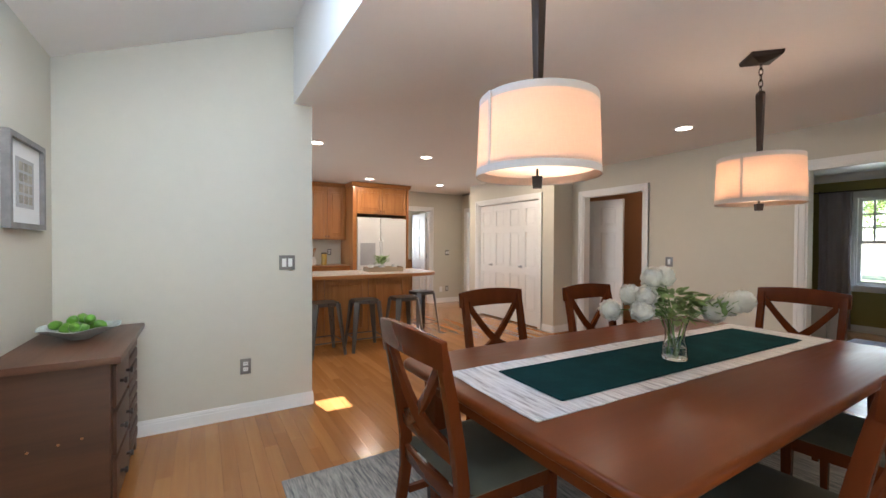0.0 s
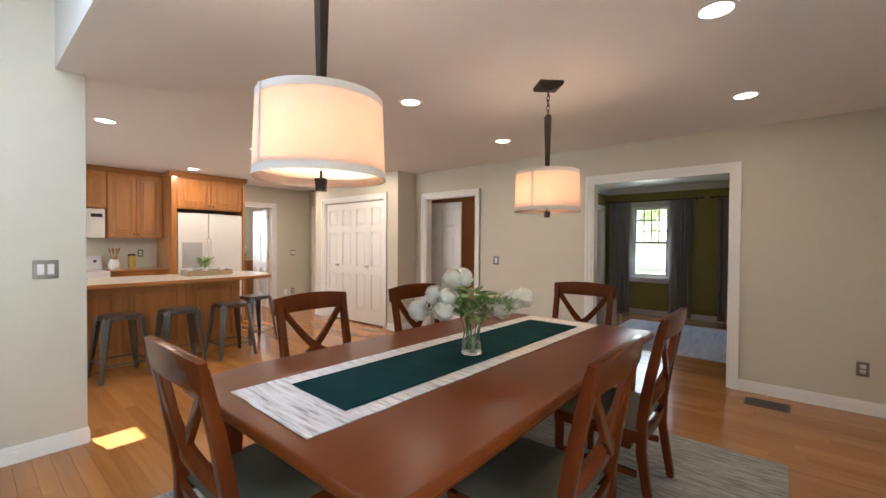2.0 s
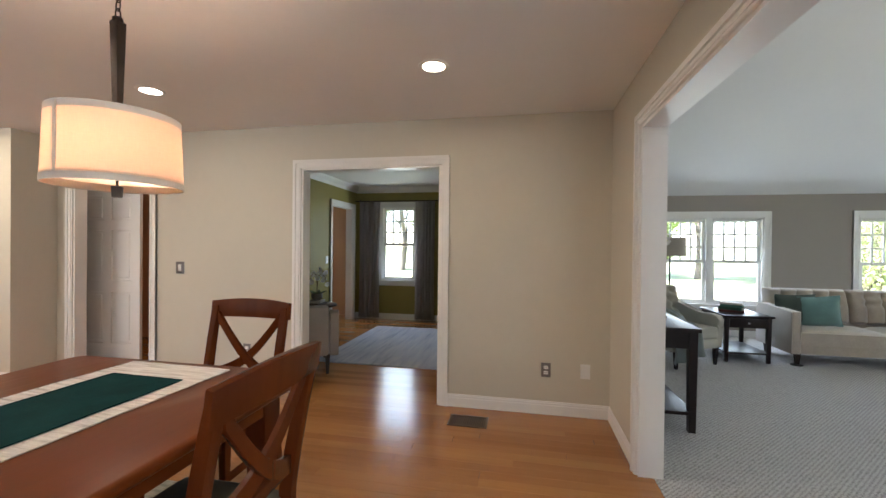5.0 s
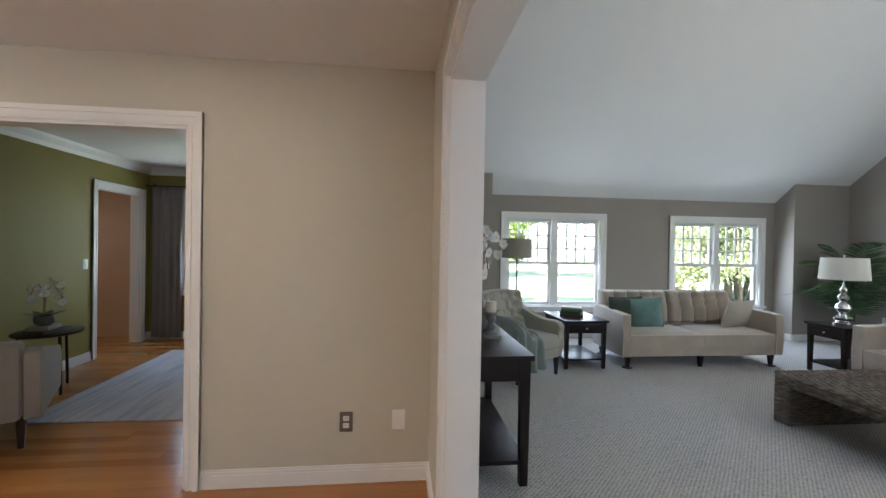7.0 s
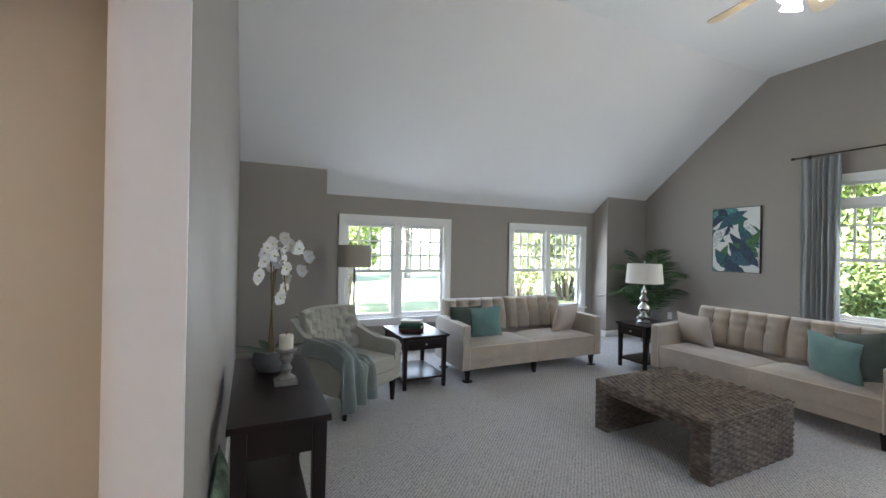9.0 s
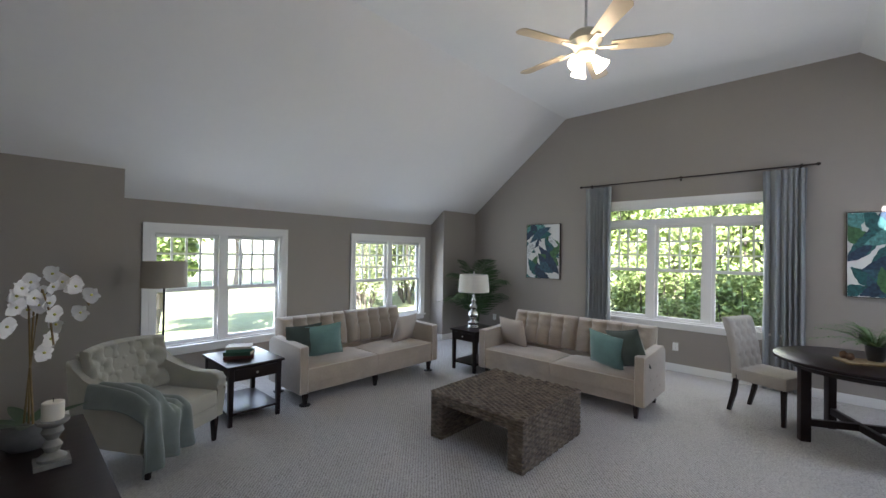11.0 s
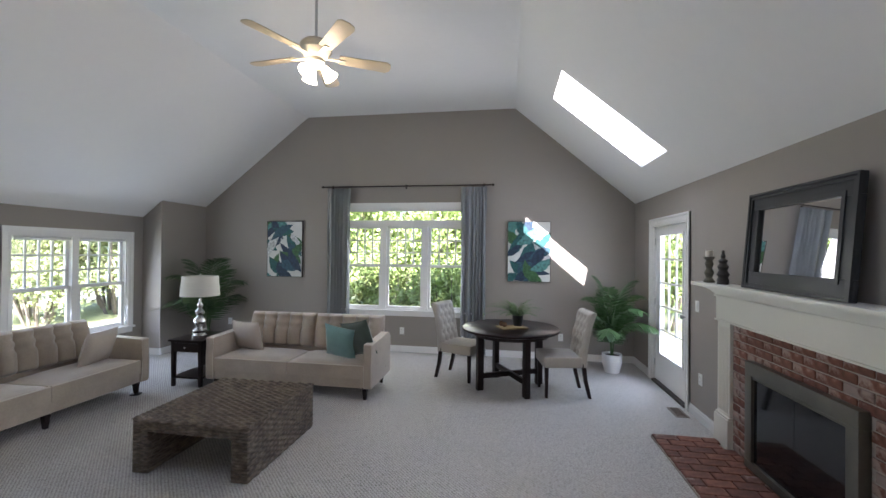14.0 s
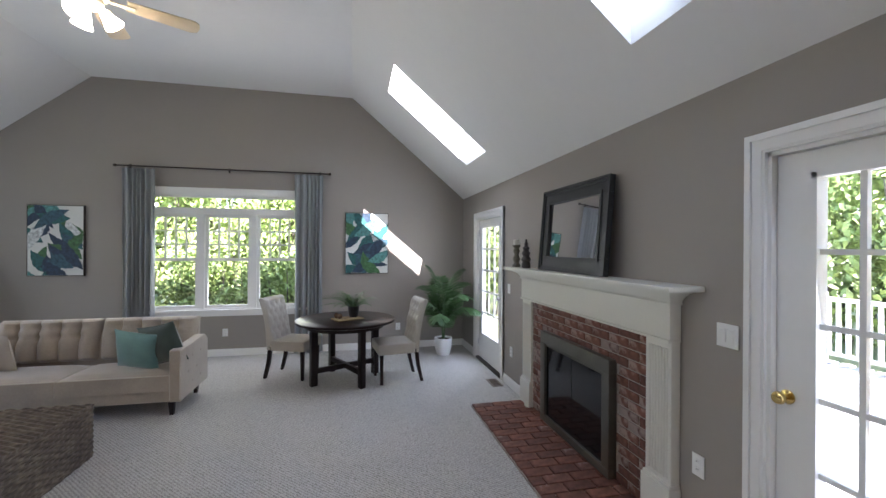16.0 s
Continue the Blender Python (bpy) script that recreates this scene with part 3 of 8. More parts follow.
knob(closet, 0.36, 0.03, 0.95, STEEL, 0.014)
cased(4, pose(4.71, 8.19, 0, 0, 0, 0), 0.82, 2.05, "white cased doorway out of the kitchen")
cased(5, pose(5.97, 7.575, 0, 0, 0, -90), 0.85, 2.05, "white cased opening beside the kitchen")
# wide opening to the living room
op = thing("opening_6", "wide white cased opening between dining and living room", "doorway", pose((OP0 + OP1) / 2, SY0, 0, 0, 0, 180), kind="structure")
casing(op, OP1 - OP0, 0, OPZ, cw=0.065, t=0.139)
# open six-panel doors
hd = thing("hall_door_leaf", "white six-panel door standing open in the hall", "door", pose(6.13, 4.12, 0, 0, 0, 95))
panel_leaf(0.8, 2.0, hd)
knob(hd, 0.74, 0.0, 0.95, BRASS, 0.024)
kdl = thing("kitchen_door_leaf", "white six-panel door standing open, lit from behind", "door", pose(5.10, 8.33, 0, 0, 0, 84))
panel_leaf(0.78, 2.0, kdl)
for z in (0.25, 1.05, 1.85):
    bm = B()
    box(bm, -0.02, 0.02, -0.012, 0.0, z - 0.05, z + 0.05)
    part("hinge", bm, BRONZE, kdl, smooth=False)
knob(kdl, 0.72, 0.0, 0.95, BRASS, 0.024)


def baseboard(x0, y0, x1, y1, nx, ny, h=0.105):
    """A base moulding from one point to another; (nx, ny) points into the room."""
    bm = B()
    for t, a, b in ((0.014, 0, h - 0.03), (0.010, h - 0.03, h - 0.012), (0.006, h - 0.012, h)):
        xa, xb = sorted((x0, x1)) if x0 != x1 else sorted((x0 + nx * 0.0005, x0 + nx * t))
        ya, yb = sorted((y0, y1)) if y0 != y1 else sorted((y0 + ny * 0.0005, y0 + ny * t))
        box(bm, xa, xb, ya, yb, a, b)
    return setting("baseboard", bm, TRIM, "white moulded baseboard", "baseboard")


for seg_ in ((EX, SY0, EX, 0.525, -1, 0), (EX, 1.975, EX, 3.46, -1, 0), (EX, 4.565, EX, 4.70, -1, 0), (5.29, 4.70, EX, 4.70, 0, -1), (5.29, 4.70, 5.29, 4.935, -1, 0),
             (5.29, 6.675, 5.29, 6.90, -1, 0), (5.195, 8.19, 5.97, 8.19, 0, -1), (-0.01, BW, 1.565, BW, 0, -1), (1.565, BW, 1.565, BW + 0.12, 1, 0), (OP1 + 0.075, SY0, EX, SY0, 0, 1),
             (-0.015, SY0, -0.015, BW, 1, 0), (1.5, SY0, OP0 - 0.075, SY0, 0, 1),
             (1.6, GY, KX, GY, 0, 1), (LX0, GY, LX0, -6.96, 1, 0), (LX0, -5.74, LX0, -4.98, 1, 0), (LX0, -2.82, LX0, -2.60, 1, 0), (LX0, -1.48, LX0, SY1, 1, 0),
             (LX1, -6.7, LX1, -1.89, -1, 0), (KX, GY, KX, -6.7, -1, 0), (KX, -1.89, KX, SY1, -1, 0), (KX, -6.7, LX1, -6.7, 0, 1), (OP1 + 0.08, SY1, KX, SY1, 0, -1)):
    baseboard(*seg_)


def plate(name, m, label, material, inner, kind="outlet", w=0.075):
    """A wall plate, local y=0 the wall's face, facing -y."""
    ob = thing(name, label, "wall plate", m)
    bm = B()
    box(bm, -w / 2, w / 2, -0.007, -0.0005, -0.058, 0.058)
    part("cover", bm, material, ob, bevel=0.003)
    if kind == "outlet":
        for z in (-0.021, 0.021):
            bm = B()
            box(bm, -0.017, 0.017, -0.010, -0.006, z - 0.014, z + 0.014)
            sock = part("socket", bm, inner, ob, bevel=0.004)
            bm = B()
            for x in (-0.006, 0.006):
                box(bm, x - 0.0012, x + 0.0012, -0.0108, -0.0098, z - 0.003, z + 0.006)
            part("slot", bm, BLACKM, sock, smooth=False)
    elif kind == "switch":
        for x in ((0,) if w < 0.1 else (-0.023, 0.023)):
            bm = B()
            box(bm, x - 0.016, x + 0.016, -0.011, -0.006, -0.033, 0.033)
            part("rocker", bm, inner, ob, bevel=0.002)
    return ob


E90, N0, G180, W90 = -90, 0, 180, 90
plate("outlet", pose(EX, -0.285, 0.36, 0, 0, E90), "pewter outlet on the tan wall above the baseboard", PLATEG, PLATEW)
plate("blank_plate", pose(EX, -0.59, 0.365, 0, 0, E90), "blank white cover plate on the tan wall", PLATEW, PLATEW, "blank")
plate("light_switch", pose(EX, 3.19, 1.12, 0, 0, E90), "pewter framed light switch on the tan wall", PLATEG, PLATEW, "switch", 0.09)
plate("outlet", pose(EX, 2.45, 0.36, 0, 0, E90), "pewter outlet low on the tan wall", PLATEG, PLATEW)
plate("light_switch", pose(1.37, BW, 1.17, 0, 0, N0), "double pewter framed light switch on the pale wall", PLATEG, PLATEW, "switch", 0.12)
plate("outlet", pose(1.07, BW, 0.385, 0, 0, N0), "pewter outlet low on the pale wall", PLATEG, PLATEW)
plate("light_switch", pose(5.56, 8.19, 1.12, 0, 0, N0), "pewter framed light switch on the kitchen wall", PLATEG, PLATEW, "switch", 0.1)
plate("outlet", pose(5.56, 8.19, 0.31, 0, 0, N0), "pewter outlet on the kitchen wall", PLATEG, PLATEW)
plate("blank_plate", pose(5.40, 8.19, 0.30, 0, 0, N0), "blank white cover plate on the kitchen wall", PLATEW, PLATEW, "blank")
plate("outlet", pose(5.27, GY, 0.35, 0, 0, G180), "white outlet on the grey gable wall", PLATEW, PLATEW)
plate("outlet", pose(2.69, GY, 0.35, 0, 0, G180), "white outlet on the grey gable wall", PLATEW, PLATEW)
plate("outlet", pose(8.45, GY, 0.40, 0, 0, G180), "white outlet on the grey gable wall", PLATEW, PLATEW)
plate("light_switch", pose(LX0, -2.70, 1.20, 0, 0, W90), "white double light switch beside the deck door", PLATEW, PLATEW, "switch", 0.12)
plate("outlet", pose(LX0, -2.87, 0.47, 0, 0, W90), "white outlet beside the white mantel", PLATEW, PLATEW)
plate("light_switch", pose(LX0, -5.58, 1.15, 0, 0, W90), "white light switch beside the glass door", PLATEW, PLATEW, "switch")
plate("outlet", pose(LX0, -5.50, 0.42, 0, 0, W90), "white outlet on the grey hearth wall", PLATEW, PLATEW)


def floor_vent(m, label, material, w=0.30, d=0.14):
    ob = thing("floor_vent", label, "floor vent", m)
    bm = B()
    for a, b, c, e in ((-w / 2, w / 2, -d / 2, -d / 2 + 0.02), (-w / 2, w / 2, d / 2 - 0.02, d / 2), (-w / 2, -w / 2 + 0.02, -d / 2 + 0.02, d / 2 - 0.02), (w / 2 - 0.02, w / 2, -d / 2 + 0.02, d / 2 - 0.02)):
        box(bm, a, b, c, e, 0, 0.006)
    part("frame", bm, material, ob, smooth=False)
    bm = B()
    box(bm, -w / 2 + 0.02, w / 2 - 0.02, -d / 2 + 0.02, d / 2 - 0.02, 0.0, 0.001)
    part("backing", bm, BLACKM, ob, smooth=False)
    bm = B()
    box(bm, -0.003, 0.003, -d / 2 + 0.02, d / 2 - 0.02, 0.001, 0.005)
    s0 = part("slat", bm, material, ob, smooth=False)
    n = 16
    for i in range(n):
        o = s0 if i == 0 else s0.copy()
        if i:
            scene.collection.objects.link(o)
        o.location.x = -w / 2 + 0.03 + (w - 0.06) * i / (n - 1)


VENTB = plain("brown_vent_metal", (0.16, 0.12, 0.09), 0.45, metal=0.5)
floor_vent(pose(5.41, 0.31, 0.0, 0, 0, 90), "dark metal register in the wood floor", VENTB, 0.30, 0.20)
floor_vent(pose(1.73, -5.70, 0.0, 0, 0, 90), "bronze metal register in the carpet", VENTB, 0.27, 0.13)

# ---- recessed ceiling lights ----
CANGLOW = glow("warm_lamp_glow", (1.0, 0.88, 0.70), 2.5)
first_can = None
# The last place, in the hall, is an unseen fill light for the open door.
for x, y in ((4.69, 0.45), (3.27, 2.45), (4.73, 2.52), (3.27, 0.48), (4.68, 4.96), (1.88, 4.95), (3.28, 4.99), (3.29, 7.05), (4.70, 7.05), (6.5, 3.98)):
    if first_can is None:
        first_can = thing("recessed_light", "round recessed ceiling light with a white trim, switched on", "ceiling light", pose(x, y, CZ), "recessed lights in the white ceiling")
        bm = B()
        lathe(bm, [(0.066, -0.002), (0.070, -0.007), (0.088, -0.006), (0.092, 0.0)], 28, close=False)
        part("trim_ring", bm, TRIM, first_can)
        bm = B()
        lathe(bm, [(0.067, -0.004), (0.067, -0.001)], 28)
        part("lens", bm, CANGLOW, first_can)
    else:
        copy_thing(first_can, pose(x, y, CZ))
    area_lamp("recessed_lamp", look((x, y, CZ - 0.012), (x, y, 0)), 0.12, 0.12, 2.2 if y > 4 else (0.75 if x > 4 else 1.0), (1.0, 0.80, 0.58))

# ---- den beyond the east opening ----
DX = 9.45
wall("wall_den_north", "x", 2.97, 3.09, EX + 0.12, DX + 0.12, 0, CZ, [(8.44, 9.25, -1, 2.03)], OLIVE, "olive painted den wall with a doorway")
wall("wall_den_south", "x", -0.70, -0.58, EX + 0.12, DX + 0.12, 0, CZ, [], OLIVE, "olive painted den wall")
wall("wall_den_east", "y", DX, DX + 0.12, -0.6, 3.09, 0, CZ, [(1.83, 2.47, 0.72, 2.07), (0.05, 0.69, 0.72, 2.07)], OLIVE, "olive painted den wall with curtained windows")
wall("wall_den_west", "y", EX + 0.12, EX + 0.14, -0.6, 3.0, 0, CZ, [(0.60, 1.90, -1, 2.05)], OLIVE, "olive painted den wall around the opening")
bm = B()
box(bm, EX + 0.12, DX + 0.12, -0.7, 3.09, CZ, CZ + 0.1)
setting("ceiling_den", bm, CEIL, "white ceiling of the den", "ceiling")
for nm, args in (("x", (EX + 0.14, DX, 2.97, -1)), ("x", (EX + 0.14, DX, -0.58, 1))):
    x0, x1, y, s = args
    bm = B()
    prism(bm, [(y - 0.0005 * -s, CZ - 0.11), (y + s * 0.012, CZ - 0.11), (y + s * 0.03, CZ - 0.07), (y + s * 0.075, CZ - 0.025), (y + s * 0.09, CZ - 0.0005), (y, CZ - 0.0005)], "x", x0, x1)
    setting("crown_trim", bm, TRIM, "white crown moulding", "moulding")
bm = B()
prism(bm, [(DX, CZ - 0.11), (DX - 0.012, CZ - 0.11), (DX - 0.03, CZ - 0.07), (DX - 0.075, CZ - 0.025), (DX - 0.09, CZ - 0.001), (DX, CZ - 0.001)], "y", -0.58, 2.97)
setting("crown_trim", bm, TRIM, "white crown moulding", "moulding")
window(4, pose(DX, 2.15, 0, 0, 0, -90), 0.64, 0.72, 2.07, "white den window with small panes above", 1, 1.38)
window(5, pose(DX, 0.37, 0, 0, 0, -90), 0.64, 0.72, 2.07, "white den window with small panes above", 1, 1.38)
cased(7, pose(8.845, 2.97, 0, 0, 0, 0), 0.81, 2.03, "white cased doorway from the den to a hall")
for s in ((DX, -0.58, DX, 2.97, -1, 0), (EX + 0.14, 2.97, 8.36, 2.97, 0, -1), (9.33, 2.97, DX, 2.97, 0, -1)):
    baseboard(*s)
plate("light_switch", pose(8.27, 2.97, 1.12, 0, 0, 0), "white light switch on the olive wall", PLATEW, PLATEW, "switch")
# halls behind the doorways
# Fill lamp in an unseen wall gap, both added to brighten the hall.
area_lamp("hall_fill_light", look((9.57, 4.38, 1.4), (8.5, 3.8, 0.8)), 0.4, 1.2, 1.6, SKYCOL)
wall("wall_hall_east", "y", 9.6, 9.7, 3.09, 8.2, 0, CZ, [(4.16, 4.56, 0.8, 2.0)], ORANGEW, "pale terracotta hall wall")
wall("wall_hall_south", "x", 4.6, 4.7, 7.3, 9.7, 0, CZ, [], ORANGEW, "pale terracotta hall wall")
wall("wall_hall_side", "y", 7.2, 7.3, 3.09, 6.9, 0, CZ, [], TERRA, "terracotta hall wall beside the open door")
wall("wall_hall_mid", "x", 3.12, 3.2, EX + 0.12, 7.2, 0, CZ, [], TERRA, "terracotta hall wall")
bm = B()
box(bm, EX + 0.12, 9.7, 3.09, 8.31, CZ, CZ + 0.1)
box(bm, 3.0, 7.6, 8.31, 11.0, CZ, CZ + 0.1)
setting("ceiling_hall", bm, CEIL, "white ceiling of the halls", "ceiling")
# pantry room behind the kitchen doorway and the room beside it, each with a bright window
wall("wall_pantry_north", "x", 10.6, 10.7, 3.0, 7.6, 0, CZ, [(4.0, 5.2, 0.9, 2.1)], TAN, "pale wall with a bright window")
wall("wall_pantry_west", "y", 3.0, 3.1, 8.31, 10.7, 0, CZ, [], TAN, "pale pantry wall")
wall("wall_pantry_east", "y", 6.1, 6.2, 8.31, 10.7, 0, CZ, [], TAN, "pale pantry wall")
wall("wall_side_room_east", "y", 7.9, 8.0, 6.9, 8.31, 0, CZ, [(7.05, 8.1, 0.5, 2.0)], TAN, "pale side room wall with a window")
wall("wall_side_room_south", "x", 6.8, 6.9, 6.09, 8.0, 0, CZ, [], TAN, "pale side room wall")
wall("wall_side_room_north", "x", 8.19, 8.31, 6.09, 8.0, 0, CZ, [], TAN, "pale side room wall")
window(6, pose(7.9, 7.575, 0, 0, 0, -90), 1.05, 0.5, 2.0, "white side room window with small panes", 1, 1.25)
window(7, pose(4.6, 10.6, 0, 0, 0, 0), 1.2, 0.9, 2.1, "white window of the pantry room", 2, 1.5)
area_lamp("daylight_pantry_window", look((4.6, 10.55, 1.5), (4.8, 8, 0.8)), 1.1, 1.1, 6, SKYCOL)
area_lamp("daylight_side_window", look((7.87, 7.575, 1.3), (6, 7.5, 0.5)), 0.9, 1.4, 5, SKYCOL)

# ---- dining things ----
CHERRY = wood("cherry_table_wood", (0.080, 0.0160, 0.0033), (0.185, 0.0455, 0.0078), "x", 0.32, 0.8, coat=0.0, contrast=(0.05, 0.95))
CHERRYZ = wood("cherry_chair_wood", (0.052, 0.0105, 0.003), (0.150, 0.035, 0.008), "z", 0.24, 0.6, coat=0.06, contrast=(0.1, 0.9))
for m_ in (CHERRY, CHERRYZ):
    m_.node_tree.nodes["Principled BSDF"].inputs["Specular IOR Level"].default_value = 0.18
SAGE = plain("sage_seat_cloth", (0.095, 0.088, 0.058), 0.9, vary=0.12, scale=8, bump=0.5, bscale=350)
TZ = 0.775
TX0, TX1, TY0, TY1 = 1.60, 4.00, 0.865, 2.15


def bar(bm, x0, x1, y0, y1, z0, z1, top=None):
    """A straight leg, tapered to `top` (a share) at its foot."""
    k = top or 1
    cx, cy, hx, hy = (x0 + x1) / 2, (y0 + y1) / 2, (x1 - x0) / 2, (y1 - y0) / 2
    vs = [bm.verts.new((cx + sx * hx * s, cy + sy * hy * s, z)) for z, s in ((z0, k), (z1, 1)) for sx, sy in ((-1, -1), (1, -1), (1, 1), (-1, 1))]
    for f in ((3, 2, 1, 0), (4, 5, 6, 7), (0, 1, 5, 4), (1, 2, 6, 5), (2, 3, 7, 6), (3, 0, 4, 7)):
        bm.faces.new([vs[i] for i in f])


def dining_table():
    ob = thing("dining_table", "long reddish cherry wood dining table with rounded edges", "dining table", pose((TX0 + TX1) / 2, (TY0 + TY1) / 2, 0))
    hx, hy = (TX1 - TX0) / 2, (TY1 - TY0) / 2
    bm = B()
    box(bm, -hx, hx, -hy, hy, TZ - 0.042, TZ)
    vert = [e for e in bm.edges if abs(e.verts[0].co.z - e.verts[1].co.z) > 0.01]
    bmesh.ops.bevel(bm, geom=vert, offset=0.07, segments=6, affect="EDGES", profile=0.5)
    rim = [e for e in bm.edges if abs(e.verts[0].co.z - e.verts[1].co.z) < 1e-5 and len(e.link_faces) == 2 and abs(e.link_faces[0].normal.z - e.link_faces[1].normal.z) > 0.5]
    bmesh.ops.bevel(bm, geom=rim, offset=0.017, segments=4, affect="EDGES", profile=0.5)
    part("tabletop", bm, CHERRY, ob)
    for s, (a, b, c, d) in enumerate(((-hx + 0.12, hx - 0.12, -hy + 0.10, -hy + 0.125), (-hx + 0.12, hx - 0.12, hy - 0.125, hy - 0.10), (-hx + 0.10, -hx + 0.125, -hy + 0.125, hy - 0.125), (hx - 0.125, hx - 0.10, -hy + 0.125, hy - 0.125))):
        bm = B()
        box(bm, a, b, c, d, TZ - 0.14, TZ - 0.042)
        part("apron", bm, CHERRY, ob, smooth=False)
    for sx in (-1, 1):
        for sy in (-1, 1):
            bm = B()
            x, y = sx * (hx - 0.14), sy * (hy - 0.14)
            bar(bm, x - 0.05, x + 0.05, y - 0.05, y + 0.05, 0.012, TZ - 0.042, 0.7)
            part("leg", bm, CHERRYZ, ob, bevel=0.006)


def dining_chair(m, first=[None]):
    """X-back chair; local y=0 is the back's foot line, the seat points to +y."""
    if first[0] is not None:
        return copy_thing(first[0], m)
    ob = thing("dining_chair", "dark cherry dining chair with a crossed back and sage seat", "chair", m, "chairs round the dining table")
    first[0] = ob
    w, sz, bz = 0.25, 0.46, 1.0

    def lean(z):
        return -0.10 * max(0.0, (z - sz) / (bz - sz)) ** 1.25
    for s in (-1, 1):
        bm = B()
        zs = [0.012, 0.16, 0.32, sz, 0.6, 0.75, 0.88, bz - 0.03]
        sweep(bm, [(s * (w - 0.02 + 0.01 * max(0, z - sz)), lean(z) - 0.05 * max(0, (0.3 - z) / 0.3), z) for z in zs], 0.04, [0.036, 0.042, 0.046, 0.05, 0.05, 0.046, 0.042, 0.038], (1, 0, 0))
        part("back_post", bm, CHERRYZ, ob, bevel=0.007)
        bm = B()
        bar(bm, s * (w - 0.005) - 0.021, s * (w - 0.005) + 0.021, 0.40, 0.442, 0.012, sz - 0.045, 0.72)
        part("front_leg", bm, CHERRYZ, ob, bevel=0.005)
        bm = B()
        box(bm, s * (w - 0.012) - 0.011, s * (w - 0.012) + 0.011, 0.02, 0.40, 0.19, 0.222)
        part("stretcher", bm, CHERRYZ, ob, bevel=0.004)
        bm = B()
        box(bm, s * (w - 0.01) - 0.012, s * (w - 0.01) + 0.012, 0.02, 0.41, sz - 0.095, sz - 0.03)
        part("seat_rail", bm, CHERRYZ, ob, bevel=0.004)
    bm = B()
    n = 14
    sweep(bm, [((-1 + 2 * i / n) * (w + 0.018), lean(bz - 0.05) - 0.022 * (1 - (-1 + 2 * i / n) ** 2) - 0.003, bz - 0.052 + 0.012 * (1 - (-1 + 2 * i / n) ** 2)) for i in range(n + 1)],
          [0.102 + 0.014 * math.sin(math.pi * i / n) for i in range(n + 1)], 0.028, (0, -0.12, 1))
    part("top_rail", bm, CHERRYZ, ob, bevel=0.008)
    for z, h in ((0.555, 0.045), (sz - 0.06, 0.06)):
        bm = B()
        sweep(bm, [((-1 + 2 * i / 8) * (w - 0.03), lean(z) - 0.012 * (1 - (-1 + 2 * i / 8) ** 2), z) for i in range(9)], h, 0.024, (0, -0.1, 1))
        part("lower_rail", bm, CHERRYZ, ob, bevel=0.005)
    z0, z1 = 0.565, bz - 0.095
    for s in (-1, 1):
        bm = B()
        pts = []
        for i in range(15):
            u = i / 14
            z = z0 + (z1 - z0) * u
            pts.append((s * (-1 + 2 * u) * (w - 0.045), lean(z) - 0.014 * math.sin(math.pi * u) + 0.004 * s, z - 0.07 * math.sin(math.pi * u)))
        sweep(bm, pts, 0.066, 0.022, (0.0, 0.0, 1.0))
        part("cross_bar", bm, CHERRYZ, ob, bevel=0.004)
    bm = B()
    box(bm, -w + 0.002, w - 0.002, 0.432, 0.452, sz - 0.1, sz - 0.035)
    part("front_rail", bm, CHERRYZ, ob, bevel=0.004)
    bm = B()
    for i in range(13):
        for j in range(13):
            u, v = -1 + i / 6, -1 + j / 6
            bulge = ((1 - abs(u) ** 5) * (1 - abs(v) ** 5))
            bm.verts.new((u * (w + 0.004), 0.235 + v * 0.222, sz - 0.03 + 0.045 * bulge ** 0.5))
    bm.verts.ensure_lookup_table()
    for i in range(12):
        for j in range(12):
            a = i * 13 + j
            bm.faces.new([bm.verts[k] for k in (a, a + 13, a + 14, a + 1)])
    ext = bmesh.ops.extrude_face_region(bm, geom=list(bm.faces))
    for v in [g for g in ext["geom"] if isinstance(g, bmesh.types.BMVert)]:
        v.co.z = sz - 0.034
    part("seat", bm, SAGE, ob, "sage green upholstered seat")
    return ob


dining_table()
for m in (pose(1.575, 1.79, 0, 0, 0, -90), pose(4.43, 1.555, 0, 0, 0, 90), pose(2.53, 2.53, 0, 0, 0, 180), pose(3.40, 2.43, 0, 0, 0, 180), pose(2.47, 0.75, 0, 0, 0, 0), pose(3.42, 0.75, 0, 0, 0, 0)):
    dining_chair(m)

# rug under the table
RUG = rug_mat("woven_dining_rug", [(0.10, 0.105, 0.105), (0.26, 0.25, 0.22), (0.40, 0.375, 0.32)], "y", 2.7, (0.37, 0.48, 0.60))
bm = B()
box(bm, 1.16, 4.25, 0.18, 2.73, 0.0005, 0.012)
tagged(part("area_rug", bm, RUG, bevel=0.004), "pale grey flecked flat-weave rug under the dining table", "rug")
LINEN = rug_mat("slubbed_runner_cloth", [(0.30, 0.285, 0.27), (0.58, 0.565, 0.54), (0.74, 0.73, 0.70)], "y", 1.6, (0.36, 0.47, 0.6))
TEAL = plain("dark_teal_velvet", (0.004, 0.034, 0.036), 0.9, vary=0.4, scale=6, bump=0.4, bscale=120)
TEAL.node_tree.nodes["Principled BSDF"].inputs["Specular IOR Level"].default_value = 0.08


